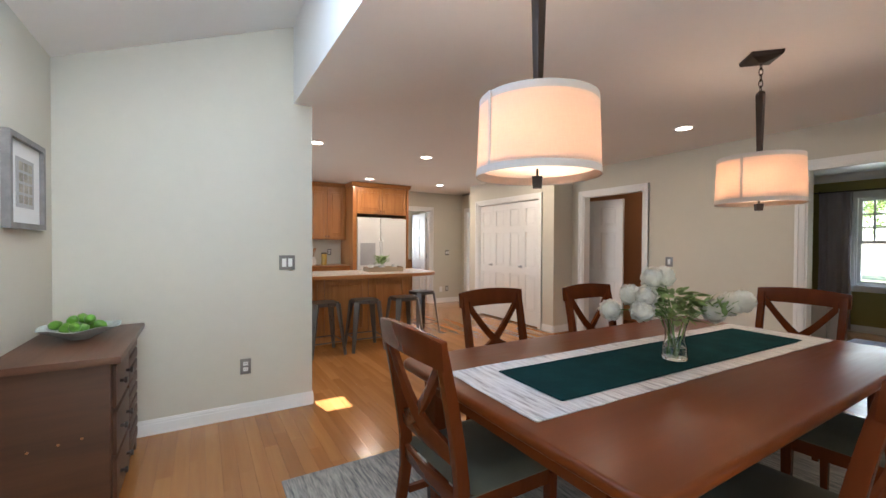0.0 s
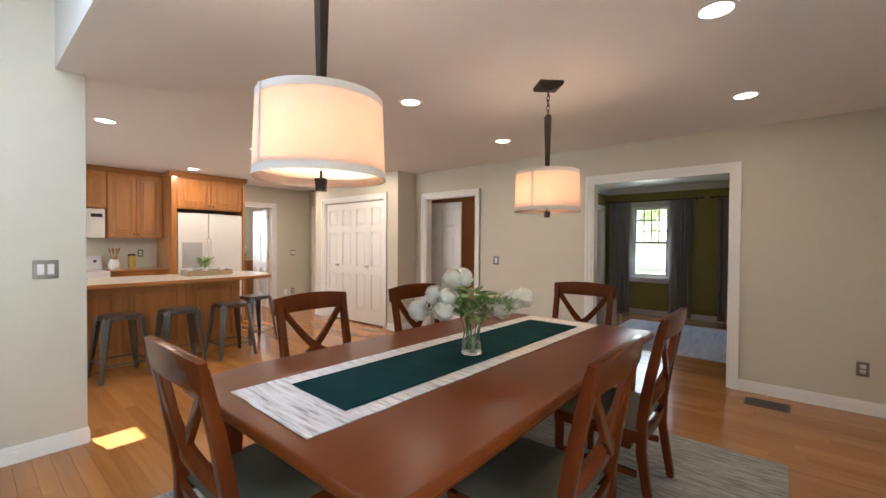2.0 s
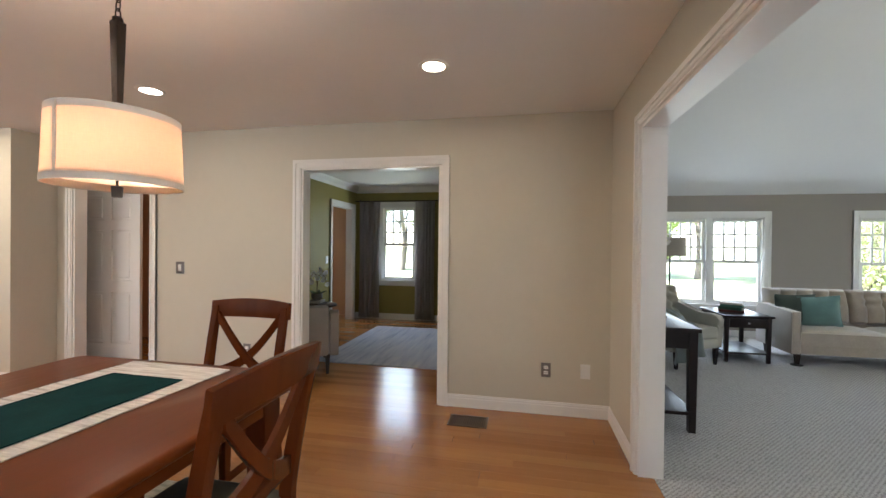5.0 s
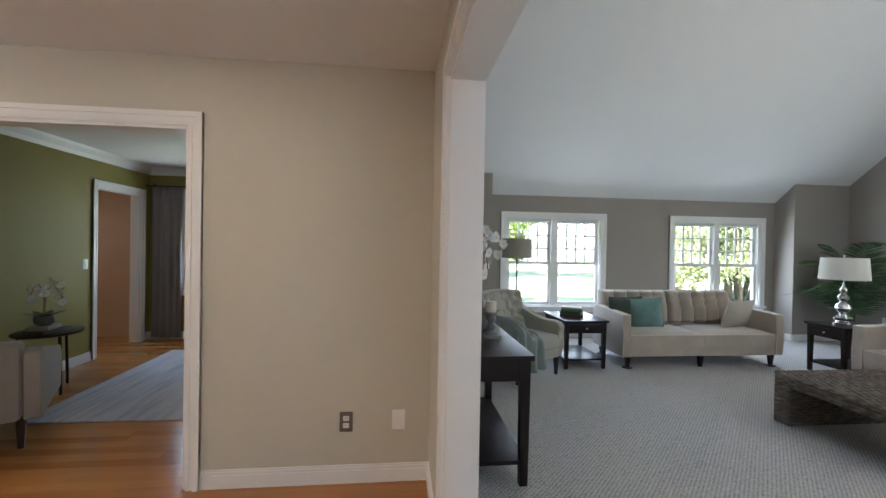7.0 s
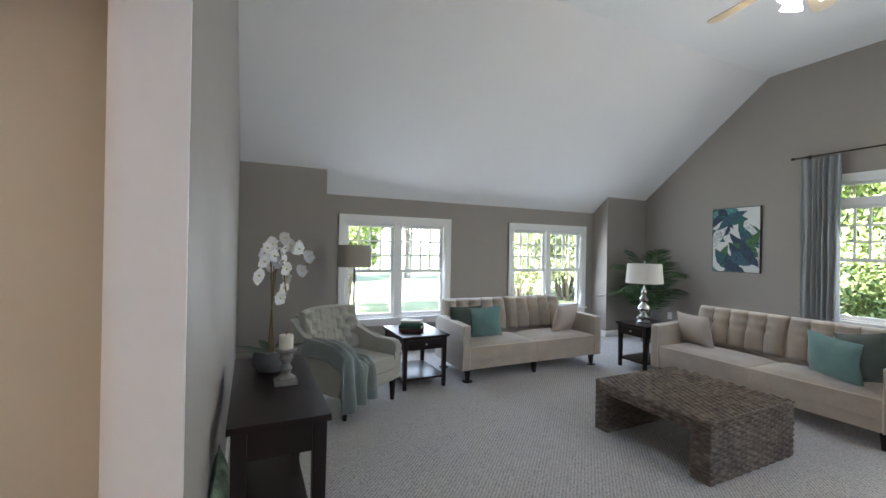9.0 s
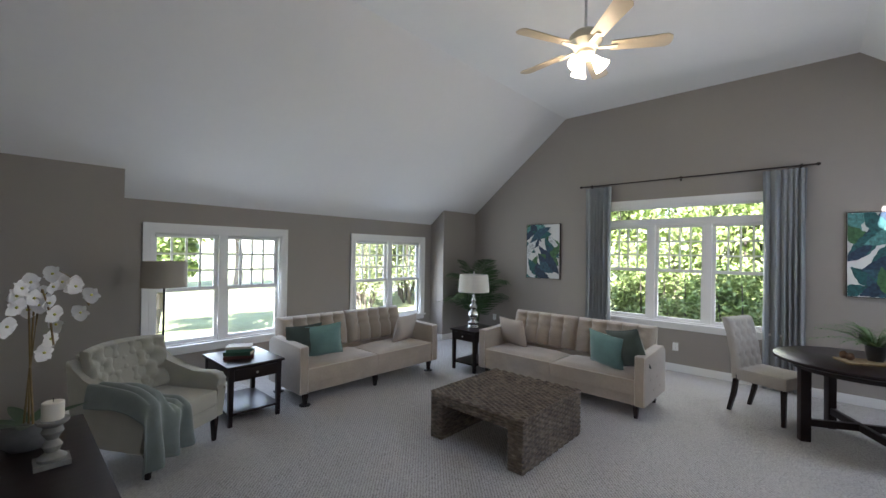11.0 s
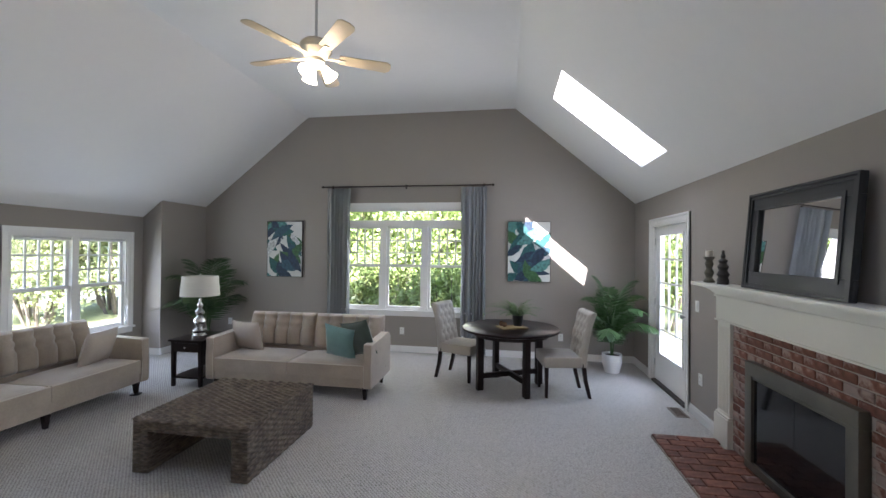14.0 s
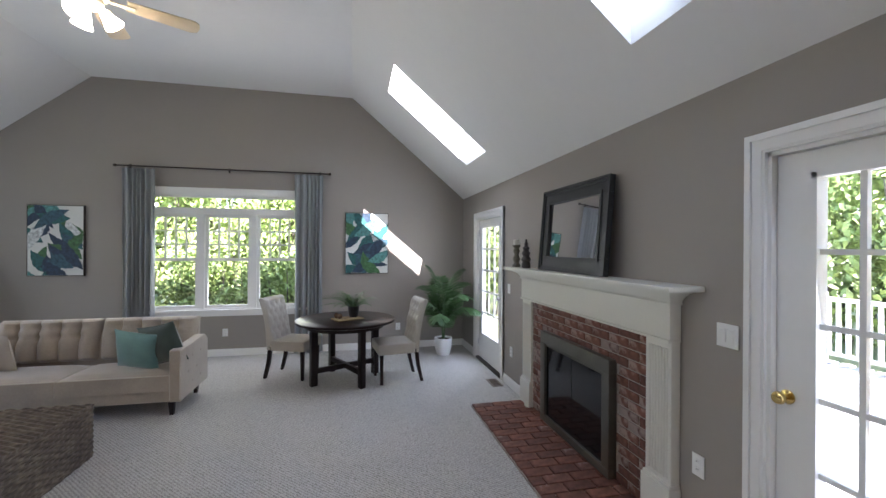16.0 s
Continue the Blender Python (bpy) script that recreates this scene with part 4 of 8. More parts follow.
def runner(name, x0, x1, y0, y1, z, material, label, wave, turn):
    bm = B()
    nx, ny = 60, 14
    cx, cy = (x0 + x1) / 2, (y0 + y1) / 2
    for i in range(nx + 1):
        for j in range(ny + 1):
            u, v = i / nx, j / ny
            x, y = x0 + (x1 - x0) * u - cx, y0 + (y1 - y0) * v - cy
            if j in (0, ny):
                y += wave * noise.noise((x * 9, j, 1))
            if i in (0, nx):
                x += wave * noise.noise((y * 9, i, 4))
            bm.verts.new((x, y, 0.0016 + wave * 0.12 * (1 + noise.noise((x * 5, y * 5, 2)))))
    bm.verts.ensure_lookup_table()
    for i in range(nx):
        for j in range(ny):
            a = i * (ny + 1) + j
            bm.faces.new([bm.verts[k] for k in (a, a + ny + 1, a + ny + 2, a + 1)])
    n1 = ny + 1
    edges = [[bm.verts[i * n1 + j].co.copy() for i in range(nx + 1)] for j in (0, ny)] + [[bm.verts[i * n1 + j].co.copy() for j in range(n1)] for i in (0, nx)]
    ext = bmesh.ops.extrude_face_region(bm, geom=list(bm.faces))
    for v in [g for g in ext["geom"] if isinstance(g, bmesh.types.BMVert)]:
        v.co.z = 0.0
    ob = thing(name, label, "table runner", pose(cx, cy, z, 0, 0, turn))
    part("cloth", bm, material, ob)
    for line in edges:
        bm = B()
        tube(bm, [p + Vector((0, 0, 0.0006)) for p in line], 0.0022, 6)
        part("hem", bm, material, ob)


runner("table_runner", 1.68, 3.94, 1.255, 1.805, TZ, LINEN, "off-white slubbed table runner along the cherry table", 0.006, -1.8)
runner("velvet_runner", 1.87, 3.76, 1.335, 1.70, TZ + 0.0045, TEAL, "dark teal velvet runner laid on the white one", 0.003, -1.8)

# vase with white flowers
VGLASS = clear("vase_glass", (0.93, 0.97, 0.95), 0.02)
WATER = clear("vase_water", (0.92, 0.97, 0.92), 0.0, 1.33)
STEM = plain("green_stem", (0.12, 0.24, 0.06), 0.55, vary=0.25, scale=20)
LEAF = plain("soft_green_leaf", (0.25, 0.37, 0.13), 0.55, vary=0.35, scale=25, bump=0.2)
PETAL = plain("white_petal", (0.88, 0.88, 0.82), 0.6, vary=0.03, scale=30, bump=0.2)
lets_light_through(PETAL, (0.92, 0.92, 0.84), 0.4)
YOLK = plain("yellow_green_flower_heart", (0.55, 0.52, 0.12), 0.7, vary=0.3, scale=60)


def leaf_quads(vs, fs, base, tip, width, normal, fold=0.15, n=3):
    """A pointed blade from base to tip as a strip of quads."""
    base, tip = Vector(base), Vector(tip)
    d = tip - base
    side = d.cross(Vector(normal)).normalized() * width
    up = side.cross(d).normalized()
    o = len(vs)
    for i in range(n + 1):
        u = i / n
        s = math.sin(math.pi * min(0.97, u * 0.88 + 0.09)) ** 0.8
        c = base + d * u - up * (0.12 * d.length * u * u)
        vs += [c - side * s + up * fold * width * s, c, c + side * s + up * fold * width * s]
    for i in range(n):
        a = o + 3 * i
        fs += [(a, a + 1, a + 4, a + 3), (a + 1, a + 2, a + 5, a + 4)]


def bloom(place, r, tilt, parent, rng):
    """A full ball-shaped flower: rings of overlapping ruffled petals over a core, with a small green-yellow heart."""
    vs, fs = [], []
    q = Vector((0, 0, 1)).rotation_difference(Vector(tilt).normalized()).to_matrix()
    place = Vector(place)
    for ring, (k, el) in enumerate(((7, -58), (10, -36), (12, -14), (12, 8), (11, 28), (9, 46), (7, 62), (5, 76))):
        for i in range(k):
            a = 6.28318 * (i + 0.5 * ring) / k + rng.uniform(-0.15, 0.15)
            e = radians(el + rng.uniform(-7, 7))
            d = Vector((math.cos(a) * math.cos(e), math.sin(a) * math.cos(e), math.sin(e)))
            t = Vector((-math.sin(a), math.cos(a), 0))
            up = d.cross(t)
            wide = (0.36 - 0.0016 * max(0, el)) * rng.uniform(0.85, 1.15)
            lift = rng.uniform(0.94, 1.08)
            o = len(vs)
            for v, rad, wd in ((-0.34, 0.74, 0.55), (-0.05, 0.92, 1.0), (0.20, 1.0 * lift, 0.95), (0.34, 1.05 * lift, 0.55)):
                for h in (-1, -0.5, 0, 0.5, 1):
                    c = d * (rad - 0.16 * h * h + 0.03 * rng.uniform(-1, 1) * (v > 0)) + up * (v - 0.06 * h * h) + t * (h * wide * wd)
                    vs.append(place + q @ (c * r))
            for p in range(3):
                for h in range(4):
                    m = o + 5 * p + h
                    fs.append((m, m + 1, m + 6, m + 5))
    ob = raw("bloom", vs, fs, PETAL, parent, smooth=True)
    bm = B()
    bmesh.ops.create_icosphere(bm, subdivisions=2, radius=r * 0.78, matrix=Matrix.Translation(place))
    part("core", bm, PETAL, ob)
    bm = B()
    bmesh.ops.create_icosphere(bm, subdivisions=1, radius=r * 0.16, matrix=Matrix.Translation(place + q @ Vector((0, 0, r * 0.86))))
    part("heart", bm, YOLK, ob)


def flower_vase(m):
    rng = random.Random(4)
    ob = thing("flower_vase", "clear glass vase of white ranunculus and green leaves on the runner", "vase of flowers", m)
    prof = [(0.052, 0.0), (0.056, 0.008), (0.054, 0.05), (0.043, 0.10), (0.044, 0.14), (0.056, 0.185), (0.063, 0.205)]
    bm = B()
    lathe(bm, prof + [(0.060, 0.205), (0.053, 0.185), (0.041, 0.14), (0.040, 0.10), (0.050, 0.05), (0.050, 0.014)], 32)
    part("glass", bm, VGLASS, ob)
    bm = B()
    lathe(bm, [(0.049, 0.0145), (0.0495, 0.05), (0.0485, 0.06)], 32)
    part("water", bm, WATER, ob)
    heads = [((-0.06, 0.08, 0.385), (-0.5, -0.5, 0.7)), ((0.0, 0.06, 0.385), (0.1, 0.3, 1)), ((-0.10, 0.17, 0.295), (-0.6, 0.1, 0.5)), ((-0.11, 0.08, 0.30), (-0.6, -0.6, 0.4)), ((-0.12, 0.09, 0.23), (-0.7, -0.4, -0.3)),
             ((-0.115, 0.27, 0.205), (-0.5, -0.3, 0.2)), ((0.06, -0.14, 0.245), (-0.4, -0.8, 0.3)), ((0.12, -0.175, 0.275), (0.2, -0.7, 0.5)), ((0.15, -0.215, 0.29), (0.5, -0.5, 0.6))]
    for (x, y, z), t in heads:
        bm = B()
        a = Vector((rng.uniform(-0.025, 0.025), rng.uniform(-0.025, 0.025), 0.02))
        e = Vector((x, y, z))
        mid = Vector((x * 0.22, y * 0.22, 0.19))
        tube(bm, [a, a.lerp(mid, 0.5), mid, mid.lerp(e, 0.5) + Vector((0, 0, 0.02)), e], 0.0028, 6)
        part("stem", bm, STEM, ob)
        bloom((x, y, z), 0.053 + rng.uniform(-0.004, 0.004), t, ob, rng)
    vs, fs = [], []
    for i in range(150):
        a, z = rng.uniform(0, 6.28), rng.uniform(0.19, 0.33)
        r0 = rng.uniform(0.01, 0.07)
        b = Vector((math.cos(a) * r0 * 0.7, math.sin(a) * r0 * 1.5, z))
        d = Vector((math.cos(a + rng.uniform(-0.7, 0.7)), math.sin(a) * 1.3, rng.uniform(-0.3, 0.7))) * rng.uniform(0.03, 0.06)
        leaf_quads(vs, fs, b, b + d, rng.uniform(0.011, 0.02), (rng.uniform(-0.6, 0.6), rng.uniform(-0.6, 0.6), 1))
    for i in range(70):
        y = rng.uniform(-0.2, -0.03)
        b = Vector((rng.uniform(0.0, 0.08), y, 0.23 + rng.uniform(0, 0.05)))
        leaf_quads(vs, fs, b, b + Vector((rng.uniform(-0.04, 0.04), rng.uniform(-0.06, 0.02), rng.uniform(-0.01, 0.06))), 0.009, (0.1, 0.1, 1))
    raw("foliage", vs, fs, LEAF, ob, "soft green leaves")


flower_vase(pose(2.73, 1.46, TZ + 0.0075))

# drum pendants

def shade_mat():
    m, nt, p = nodes("linen_lampshade")
    v = _coords(nt, (1, 1, 1))
    a = _noise(nt, _coords(nt, (40, 40, 300)), 1.0, 3)
    b = _noise(nt, _coords(nt, (300, 300, 30)), 1.0, 3)
    f = _math(nt, "MULTIPLY", _math(nt, "ADD", a, b), 0.5)
    nt.links.new(_ramp(nt, f, [(0.3, (0.62, 0.52, 0.44)), (0.7, (0.75, 0.66, 0.57))]), p.inputs["Base Color"])
    p.inputs["Roughness"].default_value = 0.9
    lets_light_through(m, (0.85, 0.69, 0.57), 0.55)
    _bump(nt, p, f, 0.3, 0.002)
    return m


SHADE = shade_mat()
DIFF = plain("frosted_diffuser", (0.88, 0.84, 0.78), 0.6, vary=0.02)
lets_light_through(DIFF, (0.95, 0.88, 0.80), 0.65)
GREYTRIM = plain("grey_shade_trim", (0.56, 0.53, 0.49), 0.9, vary=0.06, bump=0.3, bscale=200)


def shell(bm, r0, r1, z0, z1, t=0.003, seg=48):
    lathe(bm, [(r0, z0), (r1, z1), (r1 - t, z1), (r0 - t, z0), (r0, z0)], seg, close=False)


def pendant(m):
    ob = thing("pendant_lamp", "drum pendant lamp with a cream linen shade, switched on", "pendant lamp", m, "drum pendants over the dining table")
    z0, z1, r0, r1 = 1.574, 1.842, 0.220, 0.210
    bm = B()
    shell(bm, r0, r1, z0, z1)
    sh = part("shade", bm, SHADE, ob)
    for a, b, rr in ((z0 - 0.003, z0 + 0.022, r0 + 0.0015), (z1 - 0.022, z1 + 0.003, r1 + 0.0015)):
        bm = B()
        shell(bm, rr, rr - 0.0008, a, b, 0.0012)
        part("trim_band", bm, GREYTRIM, sh, "grey fabric band")
    bm = B()
    box(bm, -0.220, -0.2155, -0.006, 0.006, z0, z1)
    part("seam", bm, GREYTRIM, sh, smooth=False)
    bm = B()
    lathe(bm, [(0.0, z0 + 0.028), (r0 - 0.012, z0 + 0.028), (r0 - 0.010, z0 + 0.033), (0.0, z0 + 0.033)], 40, close=False)
    part("diffuser", bm, DIFF, ob)
    bm = B()
    lathe(bm, [(0.006, z0 + 0.03), (0.006, z0 + 0.002), (0.026, z0 - 0.001), (0.022, z0 - 0.042)], 4)
    part("finial", bm, BRONZE, ob)
    bm = B()
    bar(bm, -0.019, 0.019, -0.019, 0.019, z0 + 0.1, 2.215, 0.42)
    part("rod", bm, BRONZE, ob, bevel=0.003)
    bm = B()
    lathe(bm, [(0.024, 2.21), (0.024, 2.225), (0.012, 2.235)], 4)
    part("rod_cap", bm, BRONZE, ob)
    for k in range(5):
        bm = B()
        z = 2.245 + k * 0.034
        pts = [Vector((0.010 * math.cos(a), 0, 0.022 * math.sin(a))) for a in [6.28318 * i / 12 for i in range(13)]]
        tube(bm, pts, 0.0028, 5)
        bmesh.ops.transform(bm, matrix=pose(0, 0, z, 0, 0, 90 * (k % 2)), verts=bm.verts)
        part("chain_link", bm, BRONZE, ob)
    bm = B()
    lathe(bm, [(0.025, 2.395), (0.105, 2.412), (0.114, 2.425), (0.114, 2.4395)], 4)
    part("canopy", bm, BRONZE, ob, bevel=0.002)


for x, y in ((1.83, 1.46), (3.61, 1.47)):
    pendant(pose(x, y, 0))
    for dx in (-0.09, 0.09):
        point_lamp("pendant_bulb", (x + dx, y, 1.70), 0.52, (1.0, 0.71, 0.48), 0.035)

# sideboard, bowl of limes, framed picture
MAPLEX = wood("honey_counter_edge", (0.24, 0.095, 0.025), (0.44, 0.20, 0.07), "x", 0.3, 0.7, coat=0.2)
OLDWOOD = wood("worn_brown_sideboard_wood", (0.038, 0.014, 0.006), (0.115, 0.045, 0.018), "x", 0.5, 1.1)
OLDTOP = wood("sideboard_top_wood", (0.055, 0.020, 0.009), (0.14, 0.056, 0.025), "y", 0.42, 1.0, coat=0.05)
sb = thing("sideboard", "old brown wooden sideboard with drawers against the wall", "sideboard", pose(-0.012, 2.75, 0))
bm = B()
box(bm, 0.02, 0.43, 0.015, 0.88, 0.05, 0.765)
part("body", bm, OLDWOOD, sb, bevel=0.004)
bm = B()
box(bm, 0.0, 0.475, -0.015, 0.90, 0.766, 0.80)
part("top", bm, OLDTOP, sb, bevel=0.008)
for y in (0.02, 0.83):
    for x in (0.03, 0.38):
        bm = B()
        box(bm, x, x + 0.05, y, y + 0.05, 0.0, 0.052)
        part("foot", bm, OLDWOOD, sb, smooth=False)
for k in range(3):
    bm = B()
    box(bm, 0.431, 0.447, 0.06, 0.45, 0.09 + k * 0.225, 0.29 + k * 0.225)
    dr = part("drawer", bm, OLDWOOD, sb, bevel=0.004)
    for y in (0.16, 0.35):
        bm = B()
        lathe(bm, [(0.008, 0), (0.008, 0.014), (0.016, 0.02), (0.014, 0.03)], 12)
        bmesh.ops.transform(bm, matrix=pose(0.447, y, 0.19 + k * 0.225, 0, 90, 0), verts=bm.verts)
        part("drawer_knob", bm, BRONZE, dr)
for k in range(9):
    bm = B()
    box(bm, 0.431, 0.442, 0.50, 0.83, 0.10 + k * 0.072, 0.155 + k * 0.072)
    part("louvre_slat", bm, OLDWOOD, sb, bevel=0.003)
for x, z in ((0.15, 0.42), (0.25, 0.43), (0.33, 0.44)):
    bm = B()
    lathe(bm, [(0.006, 0), (0.006, 0.003)], 10)
    bmesh.ops.transform(bm, matrix=pose(x, 0.0145, z, 90, 0, 0), verts=bm.verts)
    part("screw_cap", bm, MAPLEX, sb)
CERAM = plain("pale_glazed_bowl", (0.42, 0.45, 0.43), 0.25, vary=0.15, scale=10, bump=0.1)
LIME = plain("lime_skin", (0.10, 0.25, 0.022), 0.35, vary=0.25, scale=18, bump=0.25, bscale=260)
bw = thing("fruit_bowl", "wide pale glazed bowl on the sideboard", "bowl", pose(0.215, 3.28, 0.8005))
bm = B()
seg_n = 36
lathe(bm, [(0.05, 0), (0.055, 0.006), (0.10, 0.025), (0.155, 0.055), (0.178, 0.068), (0.172, 0.070), (0.15, 0.060), (0.095, 0.032), (0.03, 0.014)], seg_n)
for v in bm.verts:
    r = math.hypot(v.co.x, v.co.y)
    if r > 0.14:
        v.co.z += 0.008 * math.sin(5 * math.atan2(v.co.y, v.co.x)) * (r - 0.13) / 0.05
part("bowl", bm, CERAM, bw)
rng = random.Random(8)
first_lime = None
for k, (x, y, z) in enumerate([(0.0, 0.0, 0.055), (0.065, 0.02, 0.062), (-0.06, 0.03, 0.062), (0.02, 0.075, 0.064), (0.02, -0.075, 0.064), (-0.05, -0.055, 0.064), (0.035, 0.03, 0.098), (-0.03, -0.01, 0.098), (0.0, 0.06, 0.1), (0.09, -0.05, 0.075), (0.0, -0.115, 0.08), (0.01, 0.12, 0.08), (-0.1, 0.0, 0.08)]):
    mm = pose(0.215 + x, 3.28 + y, 0.8005 + z, rng.uniform(0, 90), rng.uniform(0, 90), rng.uniform(0, 360))
    if first_lime is None:
        bm = B()
        lathe(bm, [(0.003, -0.036), (0.009, -0.031), (0.022, -0.020), (0.027, 0.0), (0.022, 0.020), (0.009, 0.030), (0.004, 0.034)], 14)
        first_lime = tagged(part("lime", bm, LIME), "shiny green lime in the bowl", "lime", "limes in the bowl")
        first_lime.matrix_basis = mm
    else:
        copy_thing(first_lime, mm)


def framed(name, m, w, h, label):
    ob = thing(name, label, "picture", m)
    grey = plain("weathered_grey_frame", (0.20, 0.19, 0.18), 0.55, vary=0.3, scale=14)
    mat_w = plain("white_picture_mount", (0.78, 0.78, 0.76), 0.8, vary=0.02)
    art = plain("beige_print", (0.34, 0.31, 0.25), 0.8, vary=0.6, scale=12)
    bm = B()
    f = 0.028
    for a, b, c, d in ((-w / 2, w / 2, -h / 2, -h / 2 + f), (-w / 2, w / 2, h / 2 - f, h / 2), (-w / 2, -w / 2 + f, -h / 2 + f, h / 2 - f), (w / 2 - f, w / 2, -h / 2 + f, h / 2 - f)):
        box(bm, a, b, -0.035, -0.0005, c, d)
    part("frame", bm, grey, ob, smooth=False)
    bm = B()
    box(bm, -w / 2 + f, w / 2 - f, -0.014, -0.004, -h / 2 + f, h / 2 - f)
    part("mount", bm, mat_w, ob, smooth=False)
    bm = B()
    box(bm, -w * 0.24, w * 0.24, -0.018, -0.0145, -h * 0.27, h * 0.27)
    part("print", bm, plain("grey_print_ground", (0.42, 0.42, 0.41), 0.8), ob, smooth=False)
    bm = B()
    for i in range(3):
        for j in range(4):
            x, z = (-0.13 + 0.13 * i) * w, (-0.18 + 0.12 * j) * h
            box(bm, x - 0.05 * w, x + 0.05 * w, -0.0205, -0.0182, z - 0.045 * h, z + 0.045 * h)
    part("motif", bm, art, ob, smooth=False)


framed("framed_picture", pose(-0.0145, 3.28, 1.625, 0, 0, 90), 0.50, 0.465, "grey framed abstract print with a white mount")

# ---- kitchen ----
MAPLE = wood("honey_cabinet_wood", (0.27, 0.09, 0.02), (0.56, 0.26, 0.08), "z", 0.32, 0.9, coat=0.2, contrast=(0.32, 0.68))
STONE = plain("pale_counter_laminate", (0.62, 0.58, 0.53), 0.25, vary=0.08, scale=30, bump=0.02)
FRIDGE = plain("white_fridge_enamel", (0.74, 0.74, 0.73), 0.3, vary=0.02, bump=0.04)


def cab_door(parent, x0, x1, z0, z1, y, handle=None):
    """A raised-panel cabinet door facing -y."""
    bm = B()
    f = 0.055
    for a, b, c, d in ((x0, x0 + f, z0, z1), (x1 - f, x1, z0, z1), (x0 + f, x1 - f, z0, z0 + f), (x0 + f, x1 - f, z1 - f, z1)):
        box(bm, a, b, y - 0.02, y - 0.0005, c, d)
    d = part("cabinet_door", bm, MAPLE, parent, smooth=False)
    bm = B()
    box(bm, x0 + f, x1 - f, y - 0.010, y - 0.0005, z0 + f, z1 - f)
    box(bm, x0 + f + 0.035, x1 - f - 0.035, y - 0.0185, y - 0.009, z0 + f + 0.035, z1 - f - 0.035)
    part("panel", bm, MAPLE, d, bevel=0.006, seg=1, smooth=False)
    if handle:
        bm = B()
        lathe(bm, [(0.005, 0), (0.005, 0.012), (0.013, 0.018), (0.010, 0.027)], 12)
        bmesh.ops.transform(bm, matrix=pose(handle[0], y - 0.02, handle[1], 90, 0, 0), verts=bm.verts)
        part("cabinet_knob", bm, BRONZE, d)


def crown(parent, x0, x1, y0, y1, z):
    bm = B()
    prism(bm, [(y0, z), (y0 - 0.045, z + 0.055), (y0 - 0.045, z + 0.07), (y1, z + 0.07), (y1, z)], "x", x0 - 0.03, x1 + 0.03)
    part("crown", bm, MAPLEX, parent, smooth=False)


uc = thing("wall_cabinet", "honey wood wall cabinet with two raised-panel doors", "cabinet")
bm = B()
box(bm, 2.42, 3.12, 7.86, 8.189, 1.39, 2.36)
part("body", bm, MAPLE, uc, smooth=False)
cab_door(uc, 2.43, 2.765, 1.41, 2.32, 7.86, (2.74, 1.45))
cab_door(uc, 2.77, 3.105, 1.41, 2.32, 7.86, (2.795, 1.45))
crown(uc, 2.42, 3.08, 7.86, 8.18, 2.361)
uc2 = thing("wall_cabinet", "honey wood wall cabinet above the white microwave", "cabinet")
bm = B()
box(bm, 1.60, 2.415, 7.86, 8.189, 1.82, 2.36)
part("body", bm, MAPLE, uc2, smooth=False)
cab_door(uc2, 1.61, 2.005, 1.84, 2.32, 7.86)
cab_door(uc2, 2.01, 2.405, 1.84, 2.32, 7.86)
crown(uc2, 1.60, 2.38, 7.86, 8.18, 2.361)
mw = thing("microwave", "white microwave under the wall cabinet", "microwave")
bm = B()
box(bm, 1.63, 2.39, 7.82, 8.18, 1.39, 1.81)
part("body", bm, FRIDGE, mw, bevel=0.008)
bm = B()
box(bm, 1.67, 2.18, 7.812, 7.8195, 1.43, 1.77)
part("door", bm, FRIDGE, mw, bevel=0.003)
bm = B()
box(bm, 2.23, 2.36, 7.814, 7.8195, 1.69, 1.74)
part("display", bm, BLACKM, mw, smooth=False)
bm = B()
for i in range(3):
    for j in range(4):
        box(bm, 2.235 + i * 0.042, 2.265 + i * 0.042, 7.815, 7.8195, 1.46 + j * 0.05, 1.49 + j * 0.05)
part("keypad", bm, PLATEW, mw, smooth=False)
fc = thing("fridge_cabinet", "tall honey wood surround with cabinet over the fridge", "cabinet")
bm = B()
for x0, x1 in ((3.125, 3.20), (4.20, 4.235)):
    b_ = B()
    box(b_, x0, x1, 7.46, 8.189, 0.0, 2.36)
    part("side_panel", b_, MAPLE, fc, smooth=False)
box(bm, 3.20, 4.20, 7.50, 8.189, 1.86, 2.36)
part("body", bm, MAPLE, fc, smooth=False)
cab_door(fc, 3.21, 3.69, 1.88, 2.32, 7.499, (3.66, 1.92))
cab_door(fc, 3.70, 4.19, 1.88, 2.32, 7.499, (3.73, 1.92))
crown(fc, 3.125, 4.235, 7.46, 8.18, 2.361)
fr = thing("refrigerator", "white side-by-side refrigerator with a dispenser", "refrigerator")
bm = B()
box(bm, 3.215, 4.19, 7.54, 8.18, 0.0, 1.80)
part("body", bm, FRIDGE, fr, bevel=0.006)
for a, b, hx in ((3.215, 3.655, 3.635), (3.665, 4.19, 3.69)):
    bm = B()
    box(bm, a, b, 7.47, 7.538, 0.06, 1.79)
    d = part("door", bm, FRIDGE, fr, bevel=0.012)
    bm = B()
    tube(bm, [(hx, 7.468, 0.75), (hx, 7.43, 0.80), (hx, 7.43, 1.35), (hx, 7.468, 1.40)], 0.014, 8)
    part("handle", bm, FRIDGE, d)
bm = B()
box(bm, 3.27, 3.56, 7.462, 7.4695, 0.92, 1.33)
dp = part("dispenser", bm, plain("grey_dispenser", (0.42, 0.43, 0.45), 0.35), fr, bevel=0.003)
bc = thing("base_cabinet", "honey wood base cabinet along the kitchen wall", "cabinet")
bm = B()
